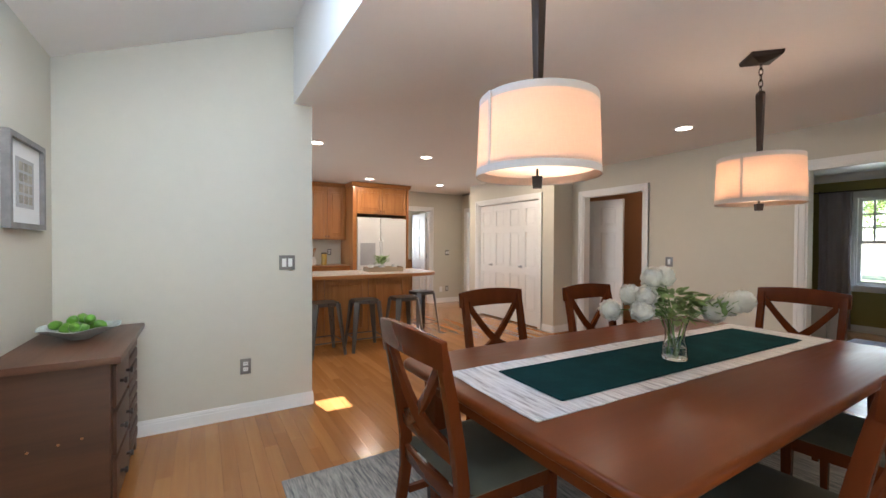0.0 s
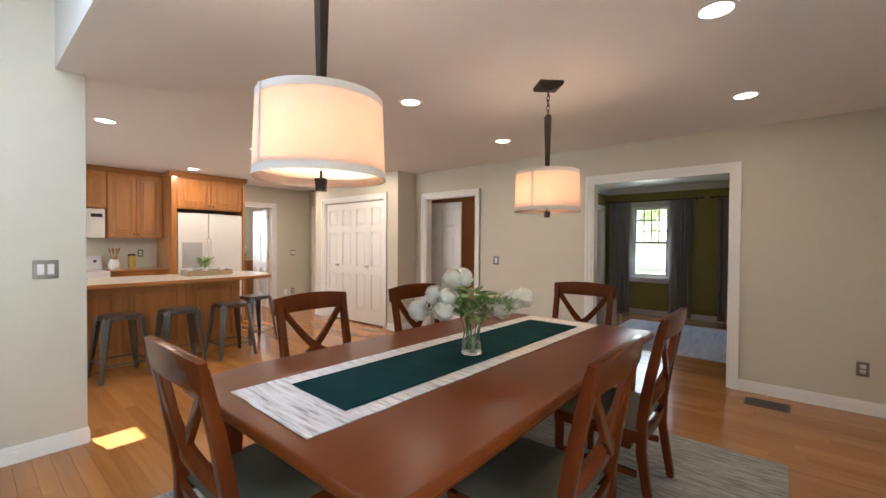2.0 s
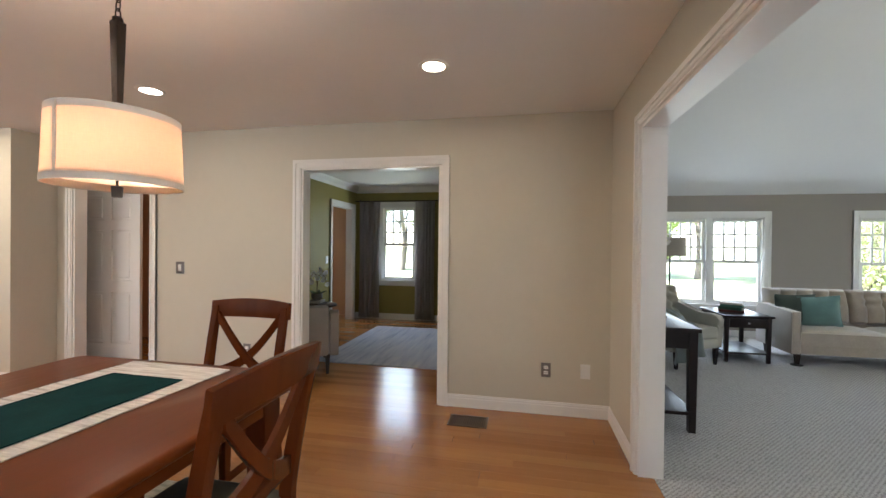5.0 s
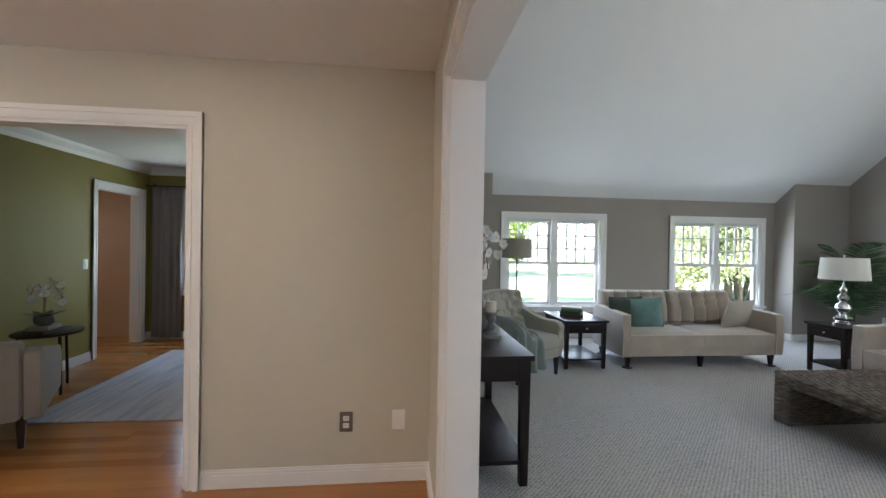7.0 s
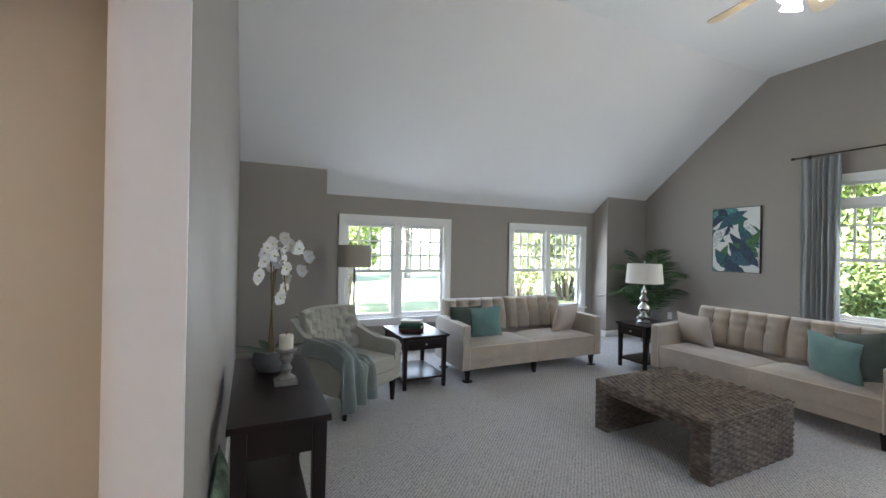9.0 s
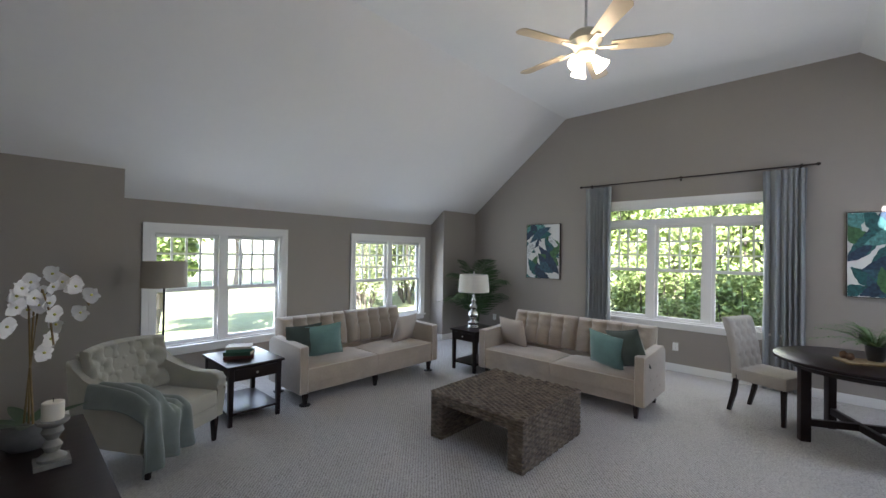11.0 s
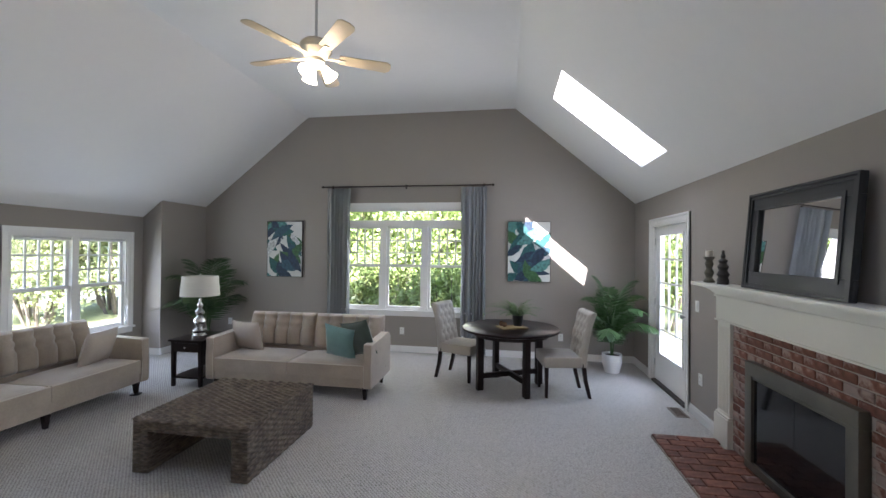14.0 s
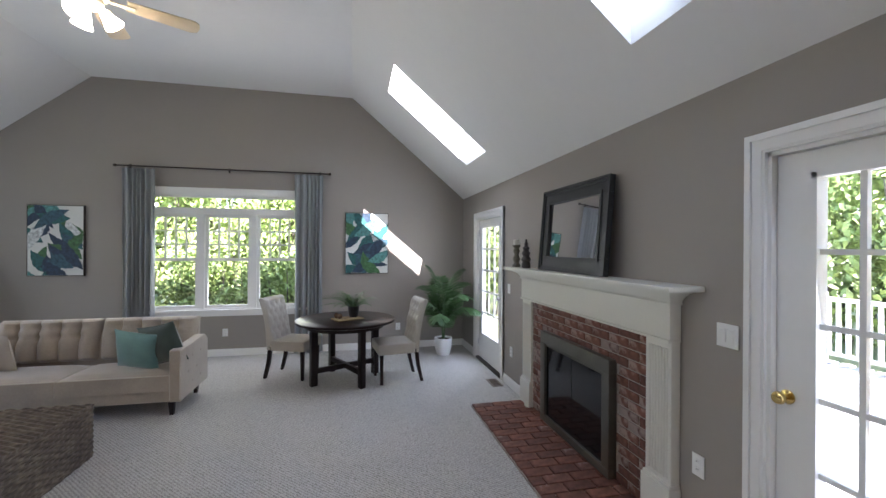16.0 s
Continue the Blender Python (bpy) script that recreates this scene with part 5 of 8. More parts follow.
box(bm, 2.42, 3.12, 7.60, 8.189, 0.0, 0.88)
part("body", bm, MAPLE, bc, smooth=False)
bm = B()
box(bm, 2.41, 3.12, 7.56, 8.189, 0.881, 0.92)
part("worktop", bm, MAPLEX, bc, bevel=0.004)
st = thing("stove", "white electric stove with a raised back panel", "stove")
bm = B()
box(bm, 1.64, 2.40, 7.56, 8.12, 0.0, 0.915)
part("body", bm, FRIDGE, st, bevel=0.006)
bm = B()
box(bm, 1.64, 2.40, 8.10, 8.188, 0.916, 1.12)
bp = part("back_panel", bm, FRIDGE, st, bevel=0.006)
for k in range(4):
    bm = B()
    lathe(bm, [(0.022, 0), (0.018, 0.02)], 14)
    bmesh.ops.transform(bm, matrix=pose(1.72 + k * 0.2, 8.10, 1.04, 90, 0, 0), verts=bm.verts)
    part("dial", bm, BLACKM, bp)
plate("outlet", pose(2.90, 8.19, 1.15, 0, 0, 0), "pewter outlet above the kitchen worktop", PLATEG, PLATEW)
ck = thing("utensil_crock", "white crock holding wooden spoons on the worktop", "crock", pose(2.50, 7.85, 0.9205))
bm = B()
lathe(bm, [(0.055, 0), (0.07, 0.03), (0.072, 0.09), (0.052, 0.13), (0.056, 0.15), (0.048, 0.15)], 20)
part("crock", bm, PLATEW, ck)
for k in range(4):
    bm = B()
    a = k * 1.7
    tube(bm, [(0, 0, 0.10), (0.04 * math.cos(a), 0.04 * math.sin(a), 0.22), (0.06 * math.cos(a), 0.05 * math.sin(a), 0.29), (0.065 * math.cos(a), 0.05 * math.sin(a), 0.32)], [0.006, 0.006, 0.022, 0.012], 8, 0.4)
    part("spoon", bm, MAPLEX, ck)
jar = thing("storage_jar", "glass jar of yellow pasta with a dark lid", "jar", pose(2.72, 7.88, 0.9205))
bm = B()
lathe(bm, [(0.05, 0), (0.052, 0.02), (0.052, 0.19), (0.045, 0.20)], 20)
part("jar", bm, plain("pasta_yellow", (0.45, 0.30, 0.06), 0.3, vary=0.3, scale=30), jar)
bm = B()
lathe(bm, [(0.05, 0.2005), (0.05, 0.225), (0.03, 0.23)], 20)
part("lid", bm, BRONZE, jar)

# island
isl = thing("kitchen_island", "honey wood island with panelled front", "kitchen island")
bm = B()
box(bm, -0.3, 3.37, 5.66, 6.25, 0.0, 0.875)
part("body", bm, MAPLE, isl, smooth=False)
for k in range(6):
    x1 = 3.33 - k * 0.60
    bm = B()
    f = 0.07
    for a, b, c, d in ((x1 - 0.58, x1 - 0.58 + f, 0.11, 0.86), (x1 - f, x1, 0.11, 0.86), (x1 - 0.58 + f, x1 - f, 0.11, 0.11 + f), (x1 - 0.58 + f, x1 - f, 0.86 - f, 0.86)):
        box(bm, a, b, 5.642, 5.6595, c, d)
    pn = part("front_frame", bm, MAPLE, isl, smooth=False)
    bm = B()
    box(bm, x1 - 0.58 + f + 0.025, x1 - f - 0.025, 5.646, 5.6595, 0.11 + f + 0.025, 0.86 - f - 0.025)
    part("panel", bm, MAPLE, pn, bevel=0.008, seg=1, smooth=False)
bm = B()
box(bm, -0.3, 3.37, 5.645, 5.6595, 0.0, 0.105)
part("plinth", bm, MAPLE, isl, smooth=False)
wt = thing("island_worktop", "pale worktop with a wooden edge and rounded end", "worktop")
outline = [(-0.4, 6.3), (-0.4, 5.36), (3.45, 5.36)] + [(3.45 + 0.32 * math.sin(a), 5.68 - 0.32 * math.cos(a)) for a in [radians(15 * i) for i in range(1, 7)]] + [(3.77, 6.3)]
bm = B()
prism(bm, outline, "z", 0.876, 0.917)
part("edge", bm, MAPLEX, wt, bevel=0.004)
bm = B()
cx_, cy_ = 1.6, 5.83
prism(bm, [(cx_ + (x - cx_) * 0.985, cy_ + (y - cy_) * 0.95) for x, y in outline], "z", 0.9172, 0.921)
part("surface", bm, STONE, wt, smooth=False)


def stool(m, first=[None]):
    if first[0] is not None:
        return copy_thing(first[0], m)
    ob = thing("bar_stool", "backless gunmetal steel stool at the kitchen island", "stool", m, "steel stools at the island")
    first[0] = ob
    bm = B()
    box(bm, -0.155, 0.155, -0.155, 0.155, 0.575, 0.62)
    vert = [e for e in bm.edges if abs(e.verts[0].co.z - e.verts[1].co.z) > 0.01]
    bmesh.ops.bevel(bm, geom=vert, offset=0.04, segments=4, affect="EDGES")
    part("seat", bm, GUN, ob, bevel=0.008)
    for sx in (-1, 1):
        for sy in (-1, 1):
            bm = B()
            a, b = Vector((sx * 0.135, sy * 0.135, 0.60)), Vector((sx * 0.20, sy * 0.20, 0.0))
            sweep(bm, [a, a.lerp(b, 0.5), b], [0.075, 0.058, 0.034], [0.03, 0.026, 0.022], (sy * -1.0, sx * 1.0, 0))
            part("leg", bm, GUN, ob, bevel=0.005)
    for s in (-1, 1):
        bm = B()
        tube(bm, [(-0.18, s * 0.182, 0.16), (0.18, s * 0.182, 0.16)], 0.007, 8)
        part("foot_bar", bm, GUN, ob)
        bm = B()
        tube(bm, [(s * 0.182, -0.18, 0.165), (s * 0.182, 0.18, 0.165)], 0.007, 8)
        part("foot_bar", bm, GUN, ob)
    return ob


for x, y, r in ((2.04, 5.27, 4), (2.56, 5.27, -3), (3.10, 5.27, 2), (3.60, 5.72, 8)):
    stool(pose(x, y, 0, 0, 0, r))
TRAYW = wood("grey_tray_wood", (0.20, 0.14, 0.09), (0.38, 0.28, 0.18), "x", 0.6, 1.0)
tr = thing("wooden_tray", "rustic wooden tray on the island worktop", "tray", pose(3.05, 5.85, 0.9215, 0, 0, 0))
bm = B()
box(bm, -0.26, 0.26, -0.12, 0.12, 0, 0.012)
for a, b, c, d in ((-0.26, 0.26, -0.12, -0.108), (-0.26, 0.26, 0.108, 0.12), (-0.26, -0.248, -0.108, 0.108), (0.248, 0.26, -0.108, 0.108)):
    box(bm, a, b, c, d, 0.012, 0.065)
part("tray", bm, TRAYW, tr, smooth=False)
pl = thing("herb_pot", "small green herb in a white pot on the tray", "potted plant", pose(3.02, 5.85, 0.934))
bm = B()
lathe(bm, [(0.035, 0), (0.045, 0.06), (0.048, 0.085), (0.04, 0.085)], 18)
part("pot", bm, PLATEW, pl)
vs, fs = [], []
for k in range(120):
    a, r = rng.uniform(0, 6.28), rng.uniform(0.0, 0.08)
    b = Vector((math.cos(a) * r, math.sin(a) * r, 0.085 + rng.uniform(0, 0.10)))
    leaf_quads(vs, fs, b, b + Vector((math.cos(a) * 0.06, math.sin(a) * 0.06, rng.uniform(-0.01, 0.07))), 0.012, (0, 0, 1))
raw("foliage", vs, fs, LEAF, pl)
for x in (2.86, 3.22):
    mug = thing("white_mug", "plain white mug on the tray", "mug", pose(x, 5.85, 0.934))
    bm = B()
    lathe(bm, [(0.035, 0), (0.038, 0.004), (0.04, 0.085), (0.036, 0.085), (0.034, 0.01)], 18)
    part("cup", bm, PLATEW, mug)
pc = thing("pantry_cabinet", "honey wood cabinet in the bright pantry room", "cabinet")
bm = B()
box(bm, 4.5, 5.7, 9.6, 10.2, 0.0, 0.88)
part("body", bm, MAPLE, pc, smooth=False)
bm = B()
box(bm, 4.48, 5.72, 9.57, 10.22, 0.881, 0.92)
part("worktop", bm, MAPLEX, pc, smooth=False)
bk = thing("flower_basket", "basket of white flowers on the pantry cabinet", "flower basket", pose(5.12, 9.75, 0.9205))
bm = B()
lathe(bm, [(0.12, 0), (0.17, 0.14), (0.16, 0.14)], 18)
part("basket", bm, TRAYW, bk)
for k in range(9):
    bloom((rng.uniform(-0.15, 0.15), rng.uniform(-0.1, 0.1), 0.18 + rng.uniform(0, 0.12)), 0.055, (0, -0.4, 1), bk, rng)

# ---- den things ----
CURT = plain("sheer_mauve_curtain", (0.38, 0.345, 0.345), 0.85, vary=0.1, scale=6, bump=0.2, bscale=200)
lets_light_through(CURT, (0.55, 0.50, 0.50), 0.35)


def curtain(name, m, w, h, material, label, folds=6, depth=0.035, seed=1, group=""):
    """A hanging panel in soft folds; local x across, y=0 the hanging line, z from 0 to h."""
    ob = thing(name, label, "curtain", m, group)
    bm = B()
    nx, nz = folds * 10, 24
    r = random.Random(seed)
    ph = [r.uniform(-0.6, 0.6) for _ in range(folds + 2)]
    grid = []
    for j in range(nz + 1):
        v = j / nz
        row = []
        for i in range(nx + 1):
            u = i / nx
            a = 2 * math.pi * folds * (u + 0.055 * math.sin(6.3 * u + seed) + 0.03 * noise.noise((u * 3, v * 1.6, seed + 9)))
            d = depth * (0.5 + 0.5 * (1 - v) + 0.35 * noise.noise((u * 4, v * 1.2, seed + 5))) * math.sin(a) + 0.010 * noise.noise((u * 6, v * 3, seed))
            row.append(bm.verts.new(((u - 0.5) * w * (1 - 0.05 * math.sin(math.pi * v)) + 0.006 * noise.noise((u * 9, v * 5, seed + 3)), d, v * h)))
        grid.append(row)
    for a, b in zip(grid, grid[1:]):
        for i in range(nx):
            bm.faces.new((a[i], a[i + 1], b[i + 1], b[i]))
    p = part("drape", bm, material, ob)
    sol = p.modifiers.new("thick", "SOLIDIFY")
    sol.thickness = 0.003
    return ob


def rod(m, length, label, material, rings=(), brackets=()):
    ob = thing("curtain_rod", label, "curtain rod", m)
    bm = B()
    tube(bm, [(-length / 2, 0, 0), (length / 2, 0, 0)], 0.010, 10)
    part("bar", bm, material, ob)
    for s in (-1, 1):
        bm = B()
        lathe(bm, [(0.010, 0), (0.018, 0.008), (0.02, 0.025), (0.012, 0.042)], 12)
        bmesh.ops.transform(bm, matrix=pose(s * length / 2, 0, 0, 0, s * 90, 0), verts=bm.verts)
        part("finial", bm, material, ob)
    for x in brackets:
        bm = B()
        box(bm, x - 0.008, x + 0.008, 0.0, 0.078, -0.008, 0.008)
        box(bm, x - 0.012, x + 0.012, 0.072, 0.0795, -0.035, 0.035)
        part("bracket", bm, material, ob, smooth=False)
    for x in rings:
        bm = B()
        pts = [(x, 0.016 * math.cos(a), 0.016 * math.sin(a) - 0.004) for a in [6.28318 * i / 12 for i in range(13)]]
        tube(bm, pts, 0.003, 6)
        part("ring", bm, material, ob)
    return ob


rod(pose(DX - 0.08, 2.15, 2.17, 0, 0, -90), 1.65, "dark metal curtain rod in the den", BRONZE, brackets=(-0.75, 0.75))
rod(pose(DX - 0.08, 0.37, 2.17, 0, 0, -90), 1.55, "dark metal curtain rod in the den", BRONZE, brackets=(-0.7, 0.7))
for y, w in ((2.68, 0.40), (1.64, 0.36), (0.92, 0.30), (-0.15, 0.30)):
    curtain("den_curtain", pose(DX - 0.08, y, 0.03, 0, 0, -90), w, 2.13, CURT, "greyish mauve grommet curtain in the den", 5, 0.03, int(y * 10) + 5, "den curtains")
DRUG = rug_mat("pale_blue_den_rug", [(0.28, 0.29, 0.36), (0.47, 0.47, 0.52), (0.58, 0.57, 0.57)], "x", 0.5, (0.30, 0.48, 0.66))
bm = B()
box(bm, 6.63, 8.75, 0.2, 2.28, 0.0005, 0.012)
tagged(part("den_rug", bm, DRUG, bevel=0.004), "pale blue-grey patterned rug in the den", "rug")
ORCHP = plain("orchid_petal", (0.82, 0.81, 0.80), 0.5, vary=0.05, scale=40)
DARKLEAF = plain("dark_green_leaf", (0.03, 0.07, 0.022), 0.35, vary=0.4, scale=12)
POTG = plain("grey_stone_pot", (0.16, 0.16, 0.16), 0.6, vary=0.2, scale=20)
CANE = plain("bamboo_cane", (0.22, 0.15, 0.06), 0.6, vary=0.3, scale=30)


def orchid(m, label, h, sides, n=14, pot_r=0.1, seed=2):
    """An orchid with strap leaves, arching canes and hanging moth-shaped flowers."""
    r = random.Random(seed)
    ob = thing("orchid_plant", label, "orchid", m)
    bm = B()
    lathe(bm, [(pot_r * 0.62, 0), (pot_r * 0.95, pot_r * 0.35), (pot_r, pot_r * 0.8), (pot_r * 0.9, pot_r * 1.15), (pot_r * 0.8, pot_r * 1.15), (pot_r * 0.7, pot_r)], 24)
    part("pot", bm, POTG, ob)
    z0 = pot_r * 1.1
    for k in range(7):
        a = k * 0.9 + 0.3
        vs, fs = [], []
        leaf_quads(vs, fs, (0, 0, z0 - 0.02), (math.cos(a) * pot_r * 1.9, math.sin(a) * pot_r * 1.9, z0 + 0.05), 0.028, (0, 0, 1), n=5)
        raw("leaf", vs, fs, DARKLEAF, ob, smooth=True)
    for k, way in enumerate(sides):
        bm = B()
        w = Vector(way)
        pts = [Vector((0.02 * (k - 1), 0.015 * (k - 1), z0 - 0.03)), Vector((0.012 * (k - 1), 0, h * 0.45)), Vector((0, 0, h * 0.78)) + w * 0.12, Vector((0, 0, h * (0.99 - 0.05 * k))) + w * 0.5, Vector((0, 0, h * (0.93 - 0.08 * k))) + w * 0.85, Vector((0, 0, h * (0.78 - 0.10 * k))) + w * 1.1]
        tube(bm, pts, 0.0042, 6)
        part("cane", bm, CANE, ob)
        m_ = n // 3
        for i in range(m_):
            u = 2.3 + 2.6 * i / max(1, m_ - 1)
            j = min(4, int(u))
            c = pts[j].lerp(pts[j + 1], u - j) + Vector((r.uniform(-0.035, 0.035), r.uniform(-0.03, 0.03), r.uniform(-0.045, 0.015)))
            d = Vector((r.uniform(-1, -0.3), r.uniform(-0.8, 0.5), r.uniform(-0.25, 0.25))).normalized()
            q = Vector((0, 0, 1)).rotation_difference(d).to_matrix()
            vs, fs = [], []
            for g in range(5):
                a = 6.28318 * g / 5 + 0.3
                p = q @ Vector((math.cos(a), math.sin(a), 0.22)) * (0.040 if g in (0, 2) else 0.034)
                leaf_quads(vs, fs, c, c + p, 0.025 if g in (0, 2) else 0.014, d, 0.25, 5)
            fl_ = raw("flower", vs, fs, ORCHP, ob, smooth=True)
            bm = B()
            bmesh.ops.create_icosphere(bm, subdivisions=1, radius=0.006, matrix=Matrix.Translation(c + d * 0.006))
            part("lip", bm, YOLK, fl_)
    return ob


dt = thing("side_table", "small dark round side table in the den", "side table", pose(7.35, 2.62, 0))
bm = B()
lathe(bm, [(0.24, 0.53), (0.25, 0.535), (0.25, 0.55), (0.24, 0.555)], 32)
part("tabletop", bm, BRONZE, dt)
for k in range(3):
    bm = B()
    a = k * 2.094
    tube(bm, [(0.2 * math.cos(a), 0.2 * math.sin(a), 0.53), (0.22 * math.cos(a), 0.22 * math.sin(a), 0.0)], 0.012, 8)
    part("leg", bm, BRONZE, dt)
for k, (w, c) in enumerate(((0.24, (0.10, 0.08, 0.07)), (0.2, (0.30, 0.28, 0.25)))):
    bm = B()
    box(bm, -w / 2, w / 2, -0.08, 0.08, 0, 0.032)
    ob_ = tagged(part("book", bm, plain("den_book_%d" % k, c, 0.6), bevel=0.003), "closed hardback book under the orchid", "book")
    ob_.matrix_basis = pose(7.28, 2.60, 0.5555 + k * 0.0325, 0, 0, 10 * k)
orchid(pose(7.28, 2.60, 0.622), "white orchid in a dark pot on books", 0.40, ((0.10, -0.07, 0), (-0.07, 0.05, 0), (0.05, -0.1, 0)), 12, 0.075, 5)
GREYUP = plain("grey_armchair_cloth", (0.30, 0.275, 0.245), 0.9, vary=0.08, scale=6, bump=0.4, bscale=300, sheen=0.2)
da = thing("den_armchair", "grey upholstered armchair with dark legs in the den", "armchair", pose(6.38, 2.35, 0, 0, 0, -60))
bm = B()
box(bm, -0.33, 0.33, -0.30, 0.33, 0.20, 0.43)
part("seat", bm, GREYUP, da, bevel=0.04, seg=3)
bm = B()
box(bm, -0.32, 0.32, -0.42, -0.27, 0.2, 0.72)
part("backrest", bm, GREYUP, da, bevel=0.06, seg=4)
for s in (-1, 1):
    bm = B()
    prism(bm, [(-0.43, 0.66), (-0.36, 0.68), (-0.2, 0.63), (0.0, 0.585), (0.18, 0.57), (0.31, 0.55), (0.375, 0.49), (0.36, 0.42), (0.35, 0.2), (-0.40, 0.2)], "x", s * 0.325, s * 0.42)
    part("arm", bm, GREYUP, da, bevel=0.03, seg=3)
    for y in (-0.33, 0.28):
        bm = B()
        bar(bm, s * 0.31 - 0.025, s * 0.31 + 0.025, y - 0.025, y + 0.025, 0, 0.21, 0.6)
        part("leg", bm, BRONZE, da)

# ---- living room things ----
VELVET = plain("beige_velvet", (0.41, 0.345, 0.275), 0.75, vary=0.16, scale=4, bump=0.25, bscale=220, sheen=0.6)
LINENC = plain("cream_chair_linen", (0.50, 0.46, 0.40), 0.9, vary=0.07, scale=6, bump=0.45, bscale=320, sheen=0.2)
CREAMUP = plain("pale_sage_armchair_cloth", (0.42, 0.405, 0.34), 0.9, vary=0.07, scale=6, bump=0.45, bscale=320, sheen=0.2)
PIPE = plain("cream_piping", (0.60, 0.55, 0.47), 0.8, vary=0.05)
ESPR = wood("espresso_wood", (0.008, 0.004, 0.0035), (0.020, 0.009, 0.007), "y", 0.34, 1.0, coat=0.12, contrast=(0.05, 0.95))
ESPZ = wood("espresso_leg_wood", (0.008, 0.004, 0.0035), (0.018, 0.008, 0.007), "z", 0.38, 1.0, coat=0.05, contrast=(0.05, 0.95))
for m_ in (ESPR, ESPZ):
    m_.node_tree.nodes["Principled BSDF"].inputs["Specular IOR Level"].default_value = 0.3
PILC = plain("beige_pillow_cloth", (0.50, 0.44, 0.38), 0.9, vary=0.06, bump=0.5, bscale=300)
PILT = plain("teal_pillow_velvet", (0.17, 0.32, 0.30), 0.7, vary=0.15, scale=7, bump=0.2, bscale=160, sheen=0.5)
PILD = plain("dark_green_pillow_velvet", (0.05, 0.075, 0.058), 0.75, vary=0.25, scale=7, bump=0.2, bscale=160, sheen=0.5)


def padded(bm, w, h, t, fn, nx=48, nz=24, base=0.0):
    """A cushion face w by h standing on local z=0, bulging towards +y by t * fn(u, v) from a flat back at y=base."""
    grid = []
    for j in range(nz + 1):
        row = []
        for i in range(nx + 1):
            u, v = i / nx, j / nz
            e = min(1.0, (min(u, 1 - u) * w / 0.035)) ** 0.5 * min(1.0, (min(v, 1 - v) * h / 0.035)) ** 0.5
            row.append(bm.verts.new(((u - 0.5) * w, base + t * (0.35 + 0.65 * e) * fn(u, v), v * h)))
        grid.append(row)
    back = [[bm.verts.new((v.co.x, base, v.co.z)) for v in (r[0], r[-1])] for r in (grid[0], grid[-1])]
    for a, b in zip(grid, grid[1:]):
        for i in range(nx):
            bm.faces.new((a[i], a[i + 1], b[i + 1], b[i]))
    bl, br, tl, tr_ = back[0][0], back[0][1], back[1][0], back[1][1]
    bm.faces.new((tl, tr_, br, bl))
    bm.faces.new([bl, br] + grid[0][::-1])
    bm.faces.new([tr_, tl] + grid[-1])
    bm.faces.new([tl, bl] + [r[0] for r in grid])
    bm.faces.new([br, tr_] + [r[-1] for r in grid][::-1])


def cushion_mesh(w, h, t, n=16, seed=0):
    """A knife-edge throw pillow standing on its lower edge, face to +y."""
    bm = B()
    for s in (1, -1):
        g = []
        for j in range(n + 1):
            row = []
            for i in range(n + 1):
                u, v = -1 + 2 * i / n, -1 + 2 * j / n
                pinch = 1 - 0.07 * (1 - abs(u) ** 2) * abs(v) ** 3
                pinch2 = 1 - 0.07 * (1 - abs(v) ** 2) * abs(u) ** 3
                d = t / 2 * ((1 - abs(u) ** 2.6) * (1 - abs(v) ** 2.6)) ** 0.55
                d += 0.006 * noise.noise((u * 2.2, v * 2.2, seed + s)) * (1 - abs(u * v))
                row.append(bm.verts.new((u * w / 2 * pinch2, s * d, h / 2 + v * h / 2 * pinch)))
            g.append(row)
        for a, b in zip(g, g[1:]):
            for i in range(n):
                f = (a[i], a[i + 1], b[i + 1], b[i])
                bm.faces.new(f if s < 0 else f[::-1])
    bmesh.ops.remove_doubles(bm, verts=bm.verts, dist=0.0015)
    return bm


def pillow(m, w, h, t, material, label, seed=0):
    ob = thing("throw_pillow", label, "pillow", m)
    part("cover", cushion_mesh(w, h, t, 16, seed), material, ob)
    bm = B()
    pts = []
    for k in range(41):
        a = k / 40 * 4
        q, f = int(a) % 4, a - int(a)
        x, z = [(-1 + 2 * f, -1), (1, -1 + 2 * f), (1 - 2 * f, 1), (-1, 1 - 2 * f)][q]
        px = 1 - 0.07 * (1 - z * z) * abs(x) ** 3
        pz = 1 - 0.07 * (1 - x * x) * abs(z) ** 3
        pts.append((x * w / 2 * px, 0, h / 2 + z * h / 2 * pz))
    tube(bm, pts, 0.004, 6)
    part("piping", bm, material, ob)
    return ob


